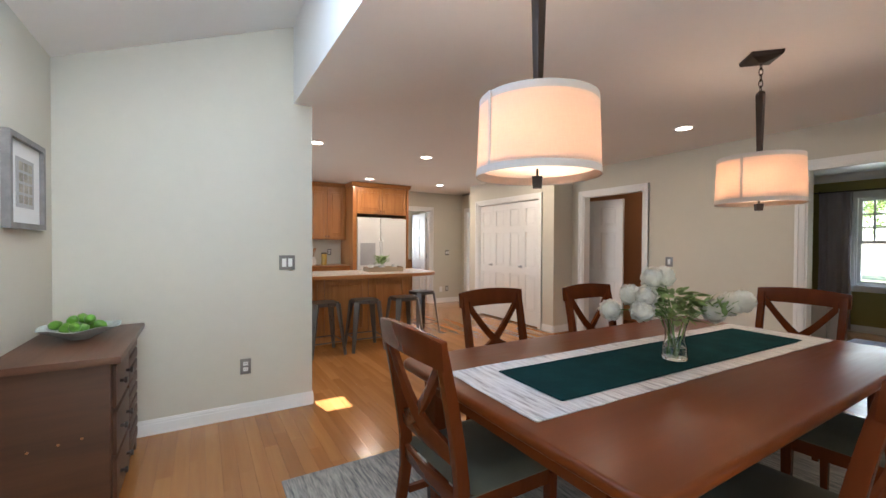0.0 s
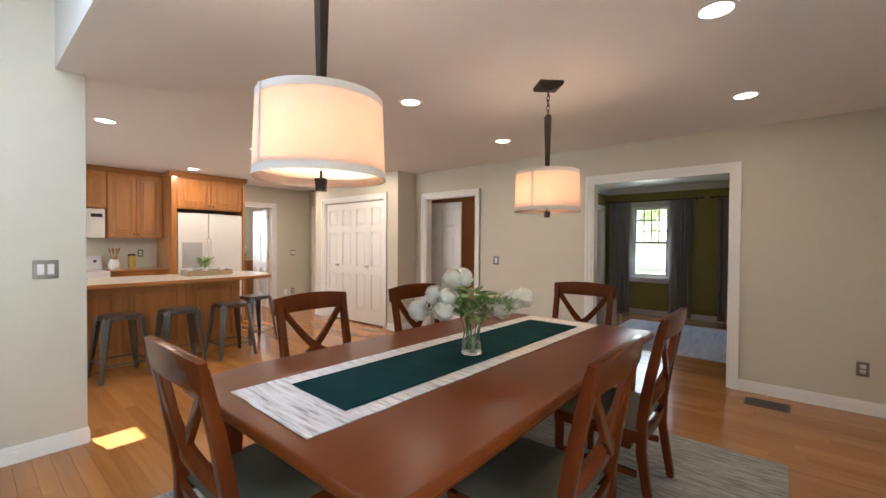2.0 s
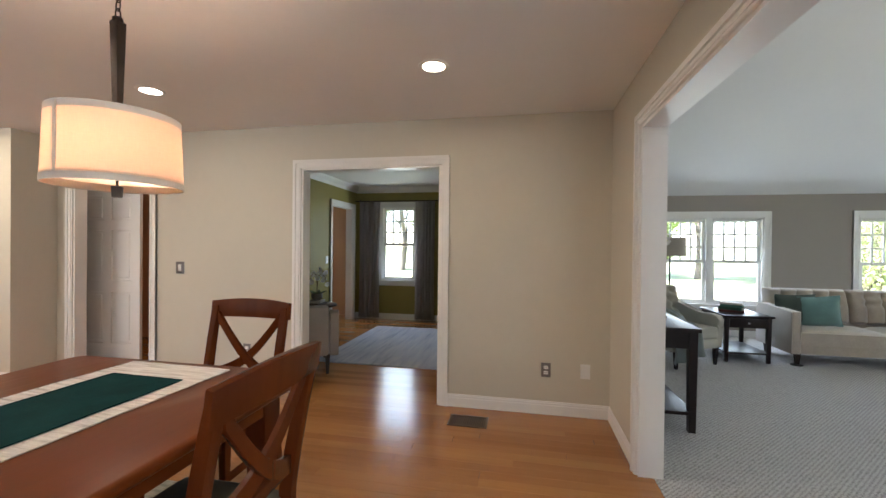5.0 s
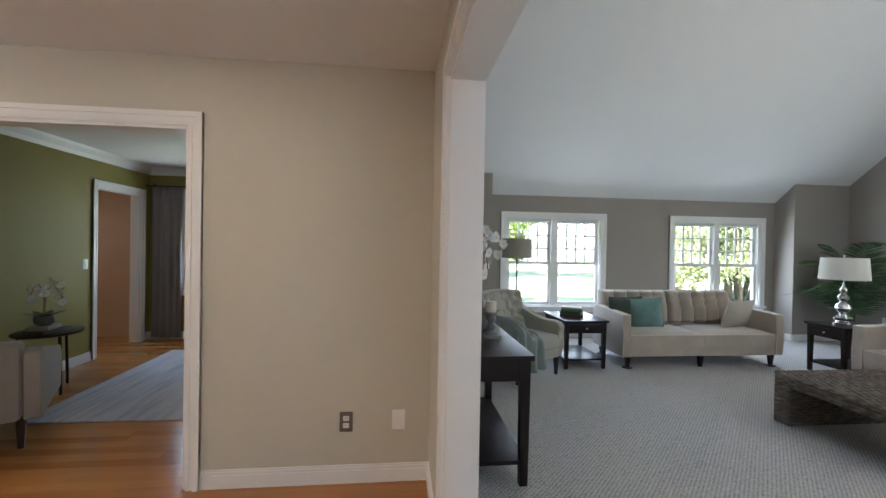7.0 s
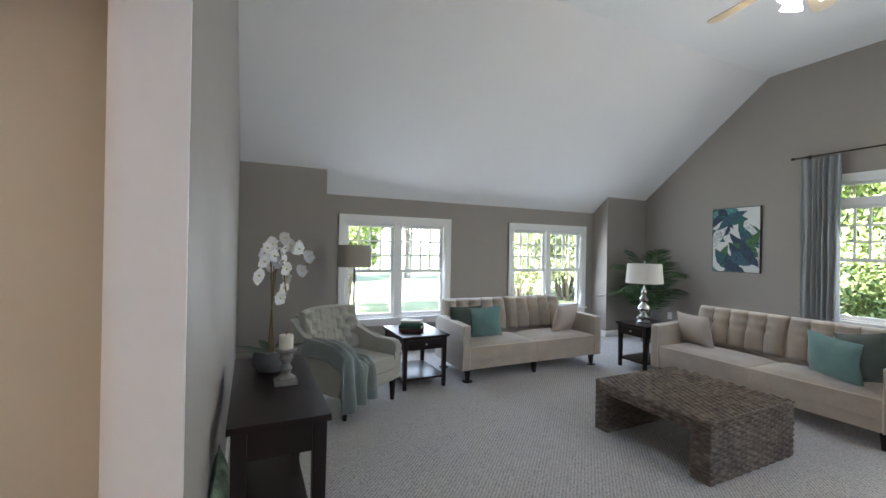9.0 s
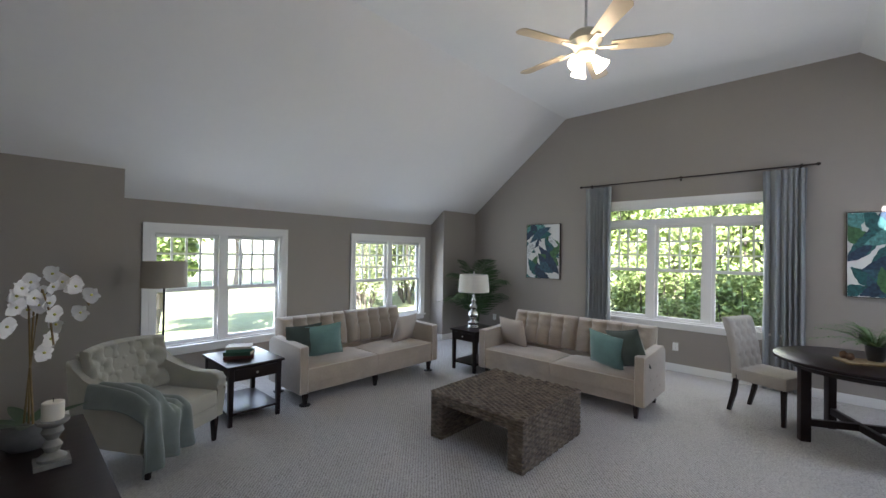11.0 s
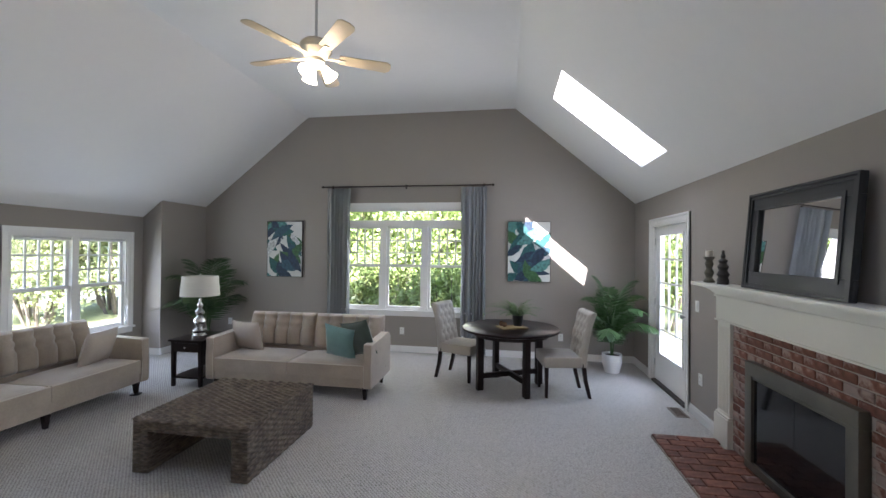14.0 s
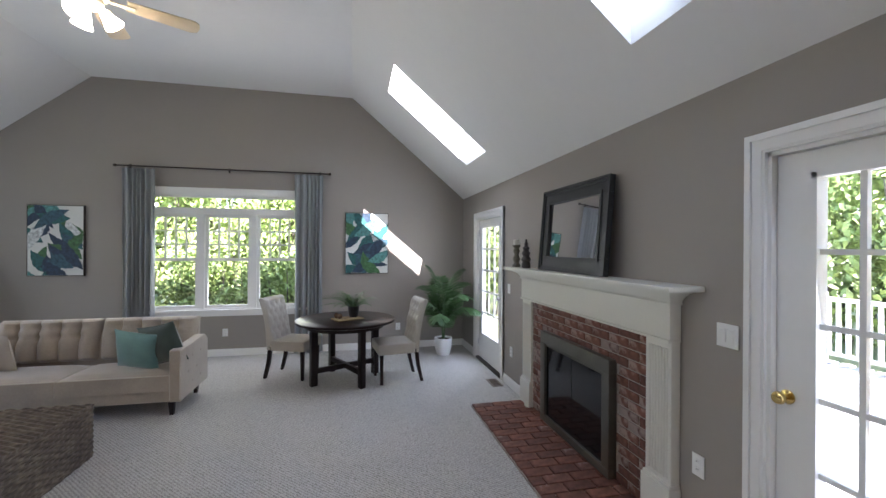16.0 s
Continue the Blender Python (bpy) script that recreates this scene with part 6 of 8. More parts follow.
def sofa(m, label, glides):
    """Tuxedo sofa 2.06 long, local x across, front towards +y, back at y=0."""
    ob = thing("sofa", label, "sofa", m, "beige velvet sofas")
    L, D = 2.06, 0.76
    aw = 0.10
    bm = B()
    box(bm, -L / 2 + aw, L / 2 - aw, 0.06, D - 0.02, 0.14, 0.245)
    part("base", bm, VELVET, ob, bevel=0.012)
    for s in (-1, 1):
        bm = B()
        x0, x1 = sorted((s * L / 2, s * (L / 2 - aw)))
        prof = [(0.02, 0.14), (D, 0.14), (D + 0.005, 0.40), (D, 0.635), (D * 0.5, 0.645), (0.10, 0.66), (0.02, 0.60)]
        prism(bm, prof, "x", x0, x1)
        arm = part("arm", bm, VELVET, ob, bevel=0.018, seg=3)
        for xx in (x0 + 0.006, x1 - 0.006):
            bm = B()
            tube(bm, [(xx, D + 0.001, 0.16), (xx, D + 0.006, 0.40), (xx, D - 0.004, 0.632), (xx, D * 0.5, 0.644), (xx, 0.12, 0.658)], 0.0045, 6)
            part("piping", bm, PIPE, arm)
        for yb, zb in ((0.24, 0.52), (0.46, 0.52), (0.35, 0.38), (0.57, 0.38), (0.24, 0.26), (0.46, 0.26)):
            bm = B()
            lathe(bm, [(0.011, 0), (0.009, 0.004), (0.002, 0.006)], 10)
            bmesh.ops.transform(bm, matrix=pose(s * L / 2, yb, zb, 0, s * 90, 0), verts=bm.verts)
            part("button", bm, VELVET, arm)
        cw = L / 2 - aw - 0.004
        bm = B()
        xa, xb = (0.003, cw) if s > 0 else (-cw, -0.003)
        box(bm, xa, xb, 0.20, D - 0.005, 0.247, 0.405)
        bmesh.ops.subdivide_edges(bm, edges=list(bm.edges), cuts=9, use_grid_fill=True)
        for v in bm.verts:
            u_, w_ = (v.co.x - (xa + xb) / 2) / ((xb - xa) / 2), (v.co.y - 0.4775) / 0.2775
            k_ = max(0.0, (1 - u_ ** 4) * (1 - w_ ** 4)) ** 0.5
            edge_ = max(0.0, 1 - (1 - abs(u_)) / 0.06) + max(0.0, 1 - (1 - abs(w_)) / 0.1)
            if v.co.z > 0.32:
                v.co.z += 0.022 * k_ - 0.016 * min(1, edge_) * (v.co.z > 0.40) + 0.005 * noise.noise((v.co.x * 4, v.co.y * 4, s))
        cu = part("seat_cushion", bm, VELVET, ob)
        bm = B()
        zz = 0.394
        tube(bm, [(xa + 0.008, 0.24, zz), (xa + 0.008, D - 0.012, zz), (xb - 0.008, D - 0.012, zz), (xb - 0.008, 0.24, zz)], 0.005, 6)
        part("piping", bm, PIPE, cu)

        def channels(u, v):
            k = 5
            f = abs(math.sin(math.pi * k * u))
            pleat = 0.58 + 0.42 * f ** 0.6
            row = 0.0
            for vb in (0.58, 0.80):
                for ub in range(1, k):
                    dd = ((u - ub / k) * k * 0.9) ** 2 + ((v - vb) * 5.0) ** 2
                    row += 0.20 * math.exp(-dd * 9)
            return max(0.45, pleat - row) * (0.82 + 0.18 * math.sin(math.pi * min(1, v * 1.1)))
        bm = B()
        padded(bm, cw - 0.006, 0.445, 0.15, channels, 80, 26)
        bmesh.ops.transform(bm, matrix=Matrix.Translation((s * (cw / 2 + 0.003), 0.02, 0.40)) @ Matrix.Rotation(radians(9), 4, "X"), verts=bm.verts)
        part("back_cushion", bm, VELVET, ob, "channel-tufted back")
    bm = B()
    prism(bm, [(0.0, 0.14), (0.10, 0.14), (0.05, 0.62), (-0.04, 0.822), (-0.06, 0.822), (-0.02, 0.5)], "x", -L / 2 + aw + 0.001, L / 2 - aw - 0.001)
    part("back_frame", bm, VELVET, ob, bevel=0.008)
    for x in (-L / 2 + 0.10, 0.0, L / 2 - 0.10):
        for y in (0.08, D - 0.07):
            bm = B()
            bar(bm, x - 0.027, x + 0.027, y - 0.027, y + 0.027, 0.012 if glides and x else 0.0, 0.139, 0.6)
            lg = part("leg", bm, ESPZ, ob)
            if glides and x:
                bm = B()
                lathe(bm, [(0.06, 0.0), (0.062, 0.006), (0.05, 0.0125)], 20, (x, y, 0))
                part("floor_glide", bm, BLACKM, lg)
    return ob


sofa(pose(8.46, -4.20, 0, 0, 0, 90), "beige velvet tufted sofa below the windows on black glides", True)
sofa(pose(6.045, -6.14, 0, 0, 0, 0), "beige velvet tufted sofa facing the wicker table", False)
pillow(pose(8.13, -3.43, 0.425, -16, 3, 76), 0.40, 0.40, 0.15, PILD, "dark green velvet pillow in the sofa corner", 1)
pillow(pose(8.02, -3.66, 0.425, -18, 7, 64), 0.40, 0.40, 0.16, PILT, "teal velvet pillow leaning on the sofa", 2)
pillow(pose(8.05, -4.87, 0.41, -16, 0, 104), 0.46, 0.38, 0.15, PILC, "plain beige pillow on the sofa", 3)
pillow(pose(6.78, -5.80, 0.41, -14, 0, -14), 0.46, 0.38, 0.15, PILC, "plain beige pillow on the sofa", 4)
pillow(pose(5.19, -5.60, 0.47, -14, 12, -22), 0.42, 0.41, 0.16, PILD, "dark green velvet pillow in the sofa corner", 5)
pillow(pose(5.48, -5.62, 0.425, -17, -8, -10), 0.40, 0.40, 0.16, PILT, "teal velvet pillow leaning on the sofa", 6)

# wicker coffee table
def wicker_mat(name, grain):
    """Rattan strands: tone changes from strand to strand and along each one."""
    m, nt, p = nodes(name)
    a, b = _noise(nt, _coords(nt, grain), 1.0, 3), _noise(nt, _coords(nt), 5, 4)
    f = _math(nt, "ADD", _math(nt, "MULTIPLY", a, 0.7), _math(nt, "MULTIPLY", b, 0.3))
    nt.links.new(_ramp(nt, f, [(0.34, (0.045, 0.032, 0.022)), (0.5, (0.11, 0.082, 0.058)), (0.68, (0.23, 0.18, 0.13))]), p.inputs["Base Color"])
    p.inputs["Roughness"].default_value = 0.6
    _bump(nt, p, a, 0.2, 0.002)
    return m


WICK = wicker_mat("grey_brown_wicker", (16, 16, 48))
WICKTOP = wicker_mat("grey_brown_wicker_top", (16, 42, 16))


def weave(w, h, pw=0.05, ph=0.021, amp=0.014):
    """A woven sheet in local x (w) and z (h), bulging to -y: strands over and under upright stakes."""
    ni, nj = max(2, int(w / 0.010)), max(2, int(h / ph)) * 5
    vs, fs = [], []
    for j in range(nj + 1):
        z = h * j / nj
        row = j // 5
        round_ = (0.0, 0.75, 1.0, 1.0, 0.75)[j % 5]
        for i in range(ni + 1):
            x = w * i / ni
            s = math.sin(math.pi * x / pw + math.pi * row)
            d = amp * (0.10 + 0.90 * (0.5 + 0.5 * s) ** 0.8) * round_
            d += 0.0016 * noise.noise((x * 14, row * 3.1, w)) * round_
            if i in (0, ni) or j in (0, nj):
                d = 0.0
            vs.append((x, -d, z))
    for j in range(nj):
        for i in range(ni):
            a = j * (ni + 1) + i
            fs.append((a, a + 1, a + ni + 2, a + ni + 1))
    return vs, fs


def coffee_table(m, W, D, H):
    """Tunnel-shaped wicker table: top and two solid ends; local x across, origin at the floor's centre."""
    ob = thing("coffee_table", "low woven grey-brown wicker coffee table", "coffee table", m)
    leg, top = 0.13, 0.09

    def face(name, w, h, mm, ph=0.021, mat=None):
        vs, fs = weave(w, h, 0.05, ph)
        vs = [mm @ Vector(v) for v in vs]
        raw(name, vs, fs, mat or WICK, ob, smooth=True)
    T, R = Matrix.Translation, Matrix.Rotation
    rz = lambda a: R(radians(a), 4, "Z")
    face("woven_top", W, D, Matrix(((1, 0, 0, -W / 2), (0, 0, 1, -D / 2), (0, -1, 0, H), (0, 0, 0, 1))), 0.025, WICKTOP)
    for s in (-1, 1):
        face("woven_end", D, H, T((s * W / 2, s * -D / 2, 0)) @ rz(90 * s))
        face("woven_end_inside", D, H - top, T((s * (W / 2 - leg), s * D / 2, 0)) @ rz(-90 * s))
    for y, r in ((-D / 2, 0), (D / 2, 180)):
        k = -1 if r == 0 else 1
        face("woven_apron", W, top, T((k * W / 2, y, H - top)) @ rz(r))
        for s in (-1, 1):
            x = (-W / 2 if s < 0 else W / 2 - leg) if r == 0 else (-W / 2 + leg if s < 0 else W / 2)
            face("woven_leg", leg, H - top, T((x, y, 0)) @ rz(r))
    bm = B()
    e = 0.004
    box(bm, -W / 2 + leg + e, W / 2 - leg - e, -D / 2 + e, D / 2 - e, H - top + e, H - e)
    for s in (-1, 1):
        x0, x1 = sorted((s * (W / 2 - e), s * (W / 2 - leg + e)))
        box(bm, x0, x1, -D / 2 + e, D / 2 - e, 0.0, H - e)
    part("core", bm, plain("dark_wicker_core", (0.05, 0.04, 0.03), 0.8), ob, smooth=False)
    for s in (-1, 1):
        bm = B()
        pts = [(s * W / 2, -D / 2 + 0.01, H), (s * W / 2, D / 2 - 0.01, H)]
        n = 60
        for st_ in (0, 1):
            tube(bm, [(s * (W / 2 - 0.002) + 0.006 * math.cos(i * 1.1 + st_ * math.pi), -D / 2 + D * i / n, H - 0.001 + 0.006 * math.sin(i * 1.1 + st_ * math.pi)) for i in range(n + 1)], 0.007, 5)
        part("braided_edge", bm, WICK, ob)


coffee_table(pose(5.845, -4.205, 0), 0.95, 0.99, 0.40)

# side tables
def side_table(m, w, d, h, label):
    ob = thing("end_table", label, "end table", m, "espresso end tables")
    bm = B()
    box(bm, -w / 2, w / 2, -d / 2, d / 2, h - 0.025, h)
    part("tabletop", bm, ESPR, ob, bevel=0.005)
    bm = B()
    box(bm, -w / 2 + 0.03, w / 2 - 0.03, -d / 2 + 0.03, d / 2 - 0.03, h - 0.15, h - 0.0255)
    part("apron", bm, ESPR, ob, smooth=False)
    bm = B()
    box(bm, -w / 2 + 0.07, w / 2 - 0.07, -d / 2 + 0.018, -d / 2 + 0.0295, h - 0.14, h - 0.04)
    dr = part("drawer", bm, ESPR, ob, bevel=0.003)
    bm = B()
    lathe(bm, [(0.005, 0), (0.005, 0.012), (0.012, 0.017), (0.009, 0.024)], 12)
    bmesh.ops.transform(bm, matrix=pose(0, -d / 2 + 0.018, h - 0.09, 90, 0, 0), verts=bm.verts)
    part("drawer_knob", bm, STEEL, dr)
    for sx in (-1, 1):
        for sy in (-1, 1):
            bm = B()
            x, y = sx * (w / 2 - 0.045), sy * (d / 2 - 0.045)
            bar(bm, x - 0.024, x + 0.024, y - 0.024, y + 0.024, 0, h - 0.0255, 0.75)
            part("leg", bm, ESPZ, ob, bevel=0.003)
    bm = B()
    box(bm, -w / 2 + 0.03, w / 2 - 0.03, -d / 2 + 0.03, d / 2 - 0.03, 0.10, 0.122)
    part("shelf", bm, ESPR, ob, bevel=0.003)
    return ob


side_table(pose(8.06, -2.74, 0, 0, 0, -90), 0.54, 0.70, 0.565, "dark espresso end table with drawer and lower shelf")
side_table(pose(7.40, -5.72, 0, 0, 0, 180), 0.46, 0.60, 0.575, "dark espresso end table between the two sofas")
for k, (w, d, h, c, r) in enumerate(((0.27, 0.20, 0.030, (0.10, 0.03, 0.025), 4), (0.25, 0.185, 0.034, (0.03, 0.09, 0.055), -6), (0.24, 0.17, 0.028, (0.06, 0.16, 0.11), 8), (0.23, 0.165, 0.022, (0.50, 0.44, 0.36), -2))):
    z = 0.566 + sum((0.0305, 0.0345, 0.0285, 0.0225)[:k])
    bk_ = thing("book", "worn hardback book in a stack on the end table", "book", pose(8.05, -2.70, z, 0, 0, 60 + r), "stack of books on the end table")
    bm = B()
    box(bm, -w / 2 + 0.004, w / 2 - 0.004, -d / 2 + 0.004, d / 2 - 0.001, 0.003, h - 0.003)
    part("pages", bm, plain("book_pages_%d" % k, (0.55, 0.50, 0.40), 0.9), bk_, smooth=False)
    bm = B()
    box(bm, -w / 2, w / 2, -d / 2, d / 2, 0, 0.0028)
    box(bm, -w / 2, w / 2, -d / 2, d / 2, h - 0.0028, h)
    box(bm, -w / 2, w / 2, d / 2 - 0.001, d / 2 + 0.003, 0, h)
    part("cover", bm, plain("book_cover_%d" % k, c, 0.6, vary=0.2, scale=20), bk_, smooth=False)

# table lamp
MERC = plain("mercury_glass", (0.62, 0.62, 0.60), 0.16, metal=0.9, vary=0.25, scale=12, bump=0.05)
WSHADE = plain("white_lampshade_linen", (0.66, 0.64, 0.58), 0.9, vary=0.03, bump=0.3, bscale=300)
tl_ = thing("table_lamp", "silver turned table lamp with a white drum shade", "table lamp", pose(7.43, -5.70, 0.5755))
bm = B()
lathe(bm, [(0.085, 0), (0.088, 0.012), (0.06, 0.03), (0.085, 0.055), (0.088, 0.075), (0.05, 0.10), (0.03, 0.115), (0.05, 0.145), (0.072, 0.18), (0.066, 0.215), (0.035, 0.25), (0.028, 0.262), (0.05, 0.285), (0.055, 0.31), (0.032, 0.345), (0.022, 0.36), (0.034, 0.385), (0.03, 0.41), (0.014, 0.43), (0.012, 0.47)], 28)
part("base", bm, MERC, tl_)
bm = B()
shell(bm, 0.225, 0.205, 0.515, 0.765)
part("shade", bm, WSHADE, tl_)
bm = B()
tube(bm, [(0, 0, 0.46), (0, 0, 0.78)], 0.005, 8)
tube(bm, [(-0.205, 0, 0.745), (0.205, 0, 0.745)], 0.003, 6)
part("harp", bm, STEEL, tl_)
bm = B()
lathe(bm, [(0.01, 0.775), (0.012, 0.785), (0.004, 0.80)], 10)
part("finial", bm, STEEL, tl_)

# floor lamp
fl = thing("floor_lamp", "thin black floor lamp with a taupe drum shade", "floor lamp", pose(8.72, -2.195, 0))
bm = B()
lathe(bm, [(0.14, 0), (0.14, 0.012), (0.10, 0.022), (0.016, 0.03)], 28)
part("base", bm, BLACKM, fl)
bm = B()
tube(bm, [(0, 0, 0.028), (0, 0, 1.45)], 0.011, 10)
part("pole", bm, BLACKM, fl)
bm = B()
shell(bm, 0.205, 0.20, 1.25, 1.515)
part("shade", bm, plain("taupe_lampshade", (0.36, 0.33, 0.28), 0.9, vary=0.04, bump=0.3, bscale=300), fl)
bm = B()
tube(bm, [(-0.2, 0, 1.46), (0.2, 0, 1.46)], 0.003, 6)
tube(bm, [(0, -0.2, 1.46), (0, 0.2, 1.46)], 0.003, 6)
part("spider", bm, BLACKM, fl)

# tufted armchair with throw


def diamonds(nu, nv, a=0.45, k=9.0):
    def fn(u, v):
        f = 1.0
        for r in range(nv):
            vb = (r + 0.75) / (nv + 0.5)
            off = 0.5 if r % 2 else 0.0
            for c in range(nu + 1):
                ub = (c + off) / nu
                if 0.03 < ub < 0.97:
                    dd = ((u - ub) * nu) ** 2 + ((v - vb) * nv * 1.05) ** 2
                    f -= a * math.exp(-dd * k)
        g1 = abs(((u * nu + (v * (nv + 0.5) - 0.75) * 0.5) % 1.0) - 0.0)
        g2 = abs(((u * nu - (v * (nv + 0.5) - 0.75) * 0.5) % 1.0) - 0.0)
        for g in (g1, g2):
            g = min(g, 1 - g)
            f -= 0.10 * math.exp(-(g * 9) ** 2)
        return max(0.35, f)
    return fn


ac = thing("armchair", "pale tufted armchair with sloping arms and dark legs", "armchair", pose(7.67, -1.91, 0, 0, 0, 121))
bm = B()
box(bm, -0.30, 0.30, -0.28, 0.33, 0.20, 0.31)
part("base", bm, CREAMUP, ac, bevel=0.02)
bm = B()
box(bm, -0.285, 0.285, -0.25, 0.345, 0.312, 0.45)
part("seat_cushion", bm, CREAMUP, ac, bevel=0.04, seg=4)
bm = B()
padded(bm, 0.66, 0.46, 0.11, diamonds(5, 4), 60, 44)
for v in bm.verts:
    v.co.z += 0.035 * (1 - (v.co.x / 0.33) ** 2) * (v.co.z / 0.46)
    v.co.y += 0.10 * (v.co.x / 0.33) ** 2
bmesh.ops.transform(bm, matrix=Matrix.Translation((0, -0.32, 0.40)) @ Matrix.Rotation(radians(13), 4, "X"), verts=bm.verts)
part("backrest", bm, CREAMUP, ac, "diamond-tufted backrest")
bm = B()
prism(bm, [(-0.34, 0.20), (-0.27, 0.20), (-0.31, 0.5), (-0.39, 0.83), (-0.43, 0.83), (-0.385, 0.5)], "x", -0.29, 0.29)
part("back_shell", bm, CREAMUP, ac, bevel=0.012)
for s in (-1, 1):
    bm = B()
    tops = [(-0.40, 0.81), (-0.33, 0.76), (-0.22, 0.68), (-0.08, 0.61), (0.10, 0.585), (0.24, 0.59), (0.31, 0.575), (0.345, 0.53), (0.34, 0.48), (0.315, 0.44), (0.32, 0.20), (-0.32, 0.20)]
    prism(bm, tops, "x", s * 0.285, s * 0.375)
    for v in bm.verts:
        v.co.x += s * 0.03 * max(0, v.co.y)
    part("arm", bm, CREAMUP, ac, bevel=0.022, seg=3)
    for y in (-0.29, 0.29):
        bm = B()
        bar(bm, s * 0.31 - 0.024, s * 0.31 + 0.024, y - 0.024, y + 0.024, 0, 0.205, 0.55)
        part("leg", bm, ESPZ, ac)
THROW = plain("grey_green_throw_knit", (0.215, 0.245, 0.222), 0.95, vary=0.12, scale=9, bump=0.7, bscale=140, sheen=0.4)
th = thing("throw_blanket", "grey-green knitted throw draped over the armchair arm", "blanket", pose(7.67, -1.91, 0, 0, 0, 121))
bm = B()
grid = []
for k in range(33):
    v = k / 32
    row = []
    for i in range(45):
        u = i / 44
        x = 0.05 + 0.385 * u
        over = min(1.0, max(0.0, (x - 0.19) / 0.09))
        top = 0.468 + 0.145 * over * over * (3 - 2 * over)
        if x > 0.395:
            top -= (x - 0.395) * 3.2
        wave = math.sin(u * 19 + 2.2 * noise.noise((u * 2, v * 2, 4)))
        if v < 0.5:
            y = -0.14 + 0.05 * noise.noise((u * 3, 0, 2)) + v * 2 * 0.50
            z = top + 0.012 + 0.028 * abs(wave) + 0.018 * noise.noise((u * 5, v * 6, 1)) - 0.035 * max(0.0, y - 0.24) / 0.1 * over
        else:
            f = (v - 0.5) * 2
            y = 0.385 + 0.034 * wave * (0.4 + f) + 0.03 * f
            z = (top - 0.02 - 0.035 * over) * (1 - f) + (0.09 + 0.05 * noise.noise((u * 2.5, 3, 7)) + 0.10 * (1 - u)) * f
            x += 0.05 * f * (u - 0.3)
        row.append(bm.verts.new((x, y, z)))
    grid.append(row)
for a, b in zip(grid, grid[1:]):
    for i in range(44):
        bm.faces.new((a[i], a[i + 1], b[i + 1], b[i]))
o_ = part("cloth", bm, THROW, th)
sd = o_.modifiers.new("thick", "SOLIDIFY")
sd.thickness, sd.offset = 0.008, 1.0
sb2 = o_.modifiers.new("soft", "SUBSURF")
sb2.levels = sb2.render_levels = 1

# console table, orchid, candle
co = thing("console_table", "long dark espresso console table by the wall", "console table", pose(6.06, -1.17, 0))
bm = B()
box(bm, -0.53, 0.53, -0.20, 0.20, 0.745, 0.775)
part("tabletop", bm, ESPR, co, bevel=0.005)
bm = B()
box(bm, -0.50, 0.50, -0.18, 0.18, 0.62, 0.7445)
part("apron", bm, ESPR, co, smooth=False)
for sx in (-1, 1):
    for sy in (-1, 1):
        bm = B()
        x, y = sx * 0.475, sy * 0.155
        bar(bm, x - 0.03, x + 0.03, y - 0.03, y + 0.03, 0, 0.7445, 0.8)
        part("leg", bm, ESPZ, co, bevel=0.003)
bm = B()
box(bm, -0.50, 0.50, -0.17, 0.17, 0.13, 0.155)
part("shelf", bm, ESPR, co, bevel=0.003)
orchid(pose(6.28, -1.16, 0.7755), "tall white orchid in a grey pot on the console", 0.77, ((-0.03, -0.17, 0), (-0.12, 0.07, 0), (-0.10, -0.06, 0)), 27, 0.10, 11)
cs = thing("candle_stand", "weathered grey turned candle stand with a cream candle", "candle stand", pose(6.02, -1.22, 0.7755))
GREYW = wood("weathered_grey_wood", (0.13, 0.125, 0.11), (0.34, 0.33, 0.30), "z", 0.7, 1.0)
bm = B()
box(bm, -0.055, 0.055, -0.055, 0.055, 0, 0.018)
lathe(bm, [(0.045, 0.018), (0.046, 0.03), (0.02, 0.05), (0.032, 0.075), (0.018, 0.10), (0.036, 0.13), (0.028, 0.15), (0.052, 0.168), (0.052, 0.178)], 20)
part("stand", bm, GREYW, cs)
bm = B()
lathe(bm, [(0.034, 0.1785), (0.035, 0.185), (0.035, 0.245), (0.031, 0.249), (0.004, 0.246)], 20)
cd = part("candle", bm, plain("cream_wax", (0.74, 0.70, 0.60), 0.45, vary=0.03), cs)
bm = B()
tube(bm, [(0, 0, 0.246), (0.001, 0, 0.262)], 0.0015, 5)
part("wick", bm, BLACKM, cd)
LEAFPR = plain("leaf_print_cloth", (0.22, 0.29, 0.19), 0.9, vary=0.9, scale=14, bump=0.3)
pillow(pose(5.70, -0.985, 0.16, 8, 0, 180), 0.42, 0.40, 0.10, LEAFPR, "green leaf print cushion under the console", 9)

# palms
PALM = plain("palm_frond_green", (0.062, 0.125, 0.045), 0.45, vary=0.4, scale=10, bump=0.1)
PALMD = plain("dark_palm_green", (0.042, 0.085, 0.028), 0.45, vary=0.4, scale=10, bump=0.1)


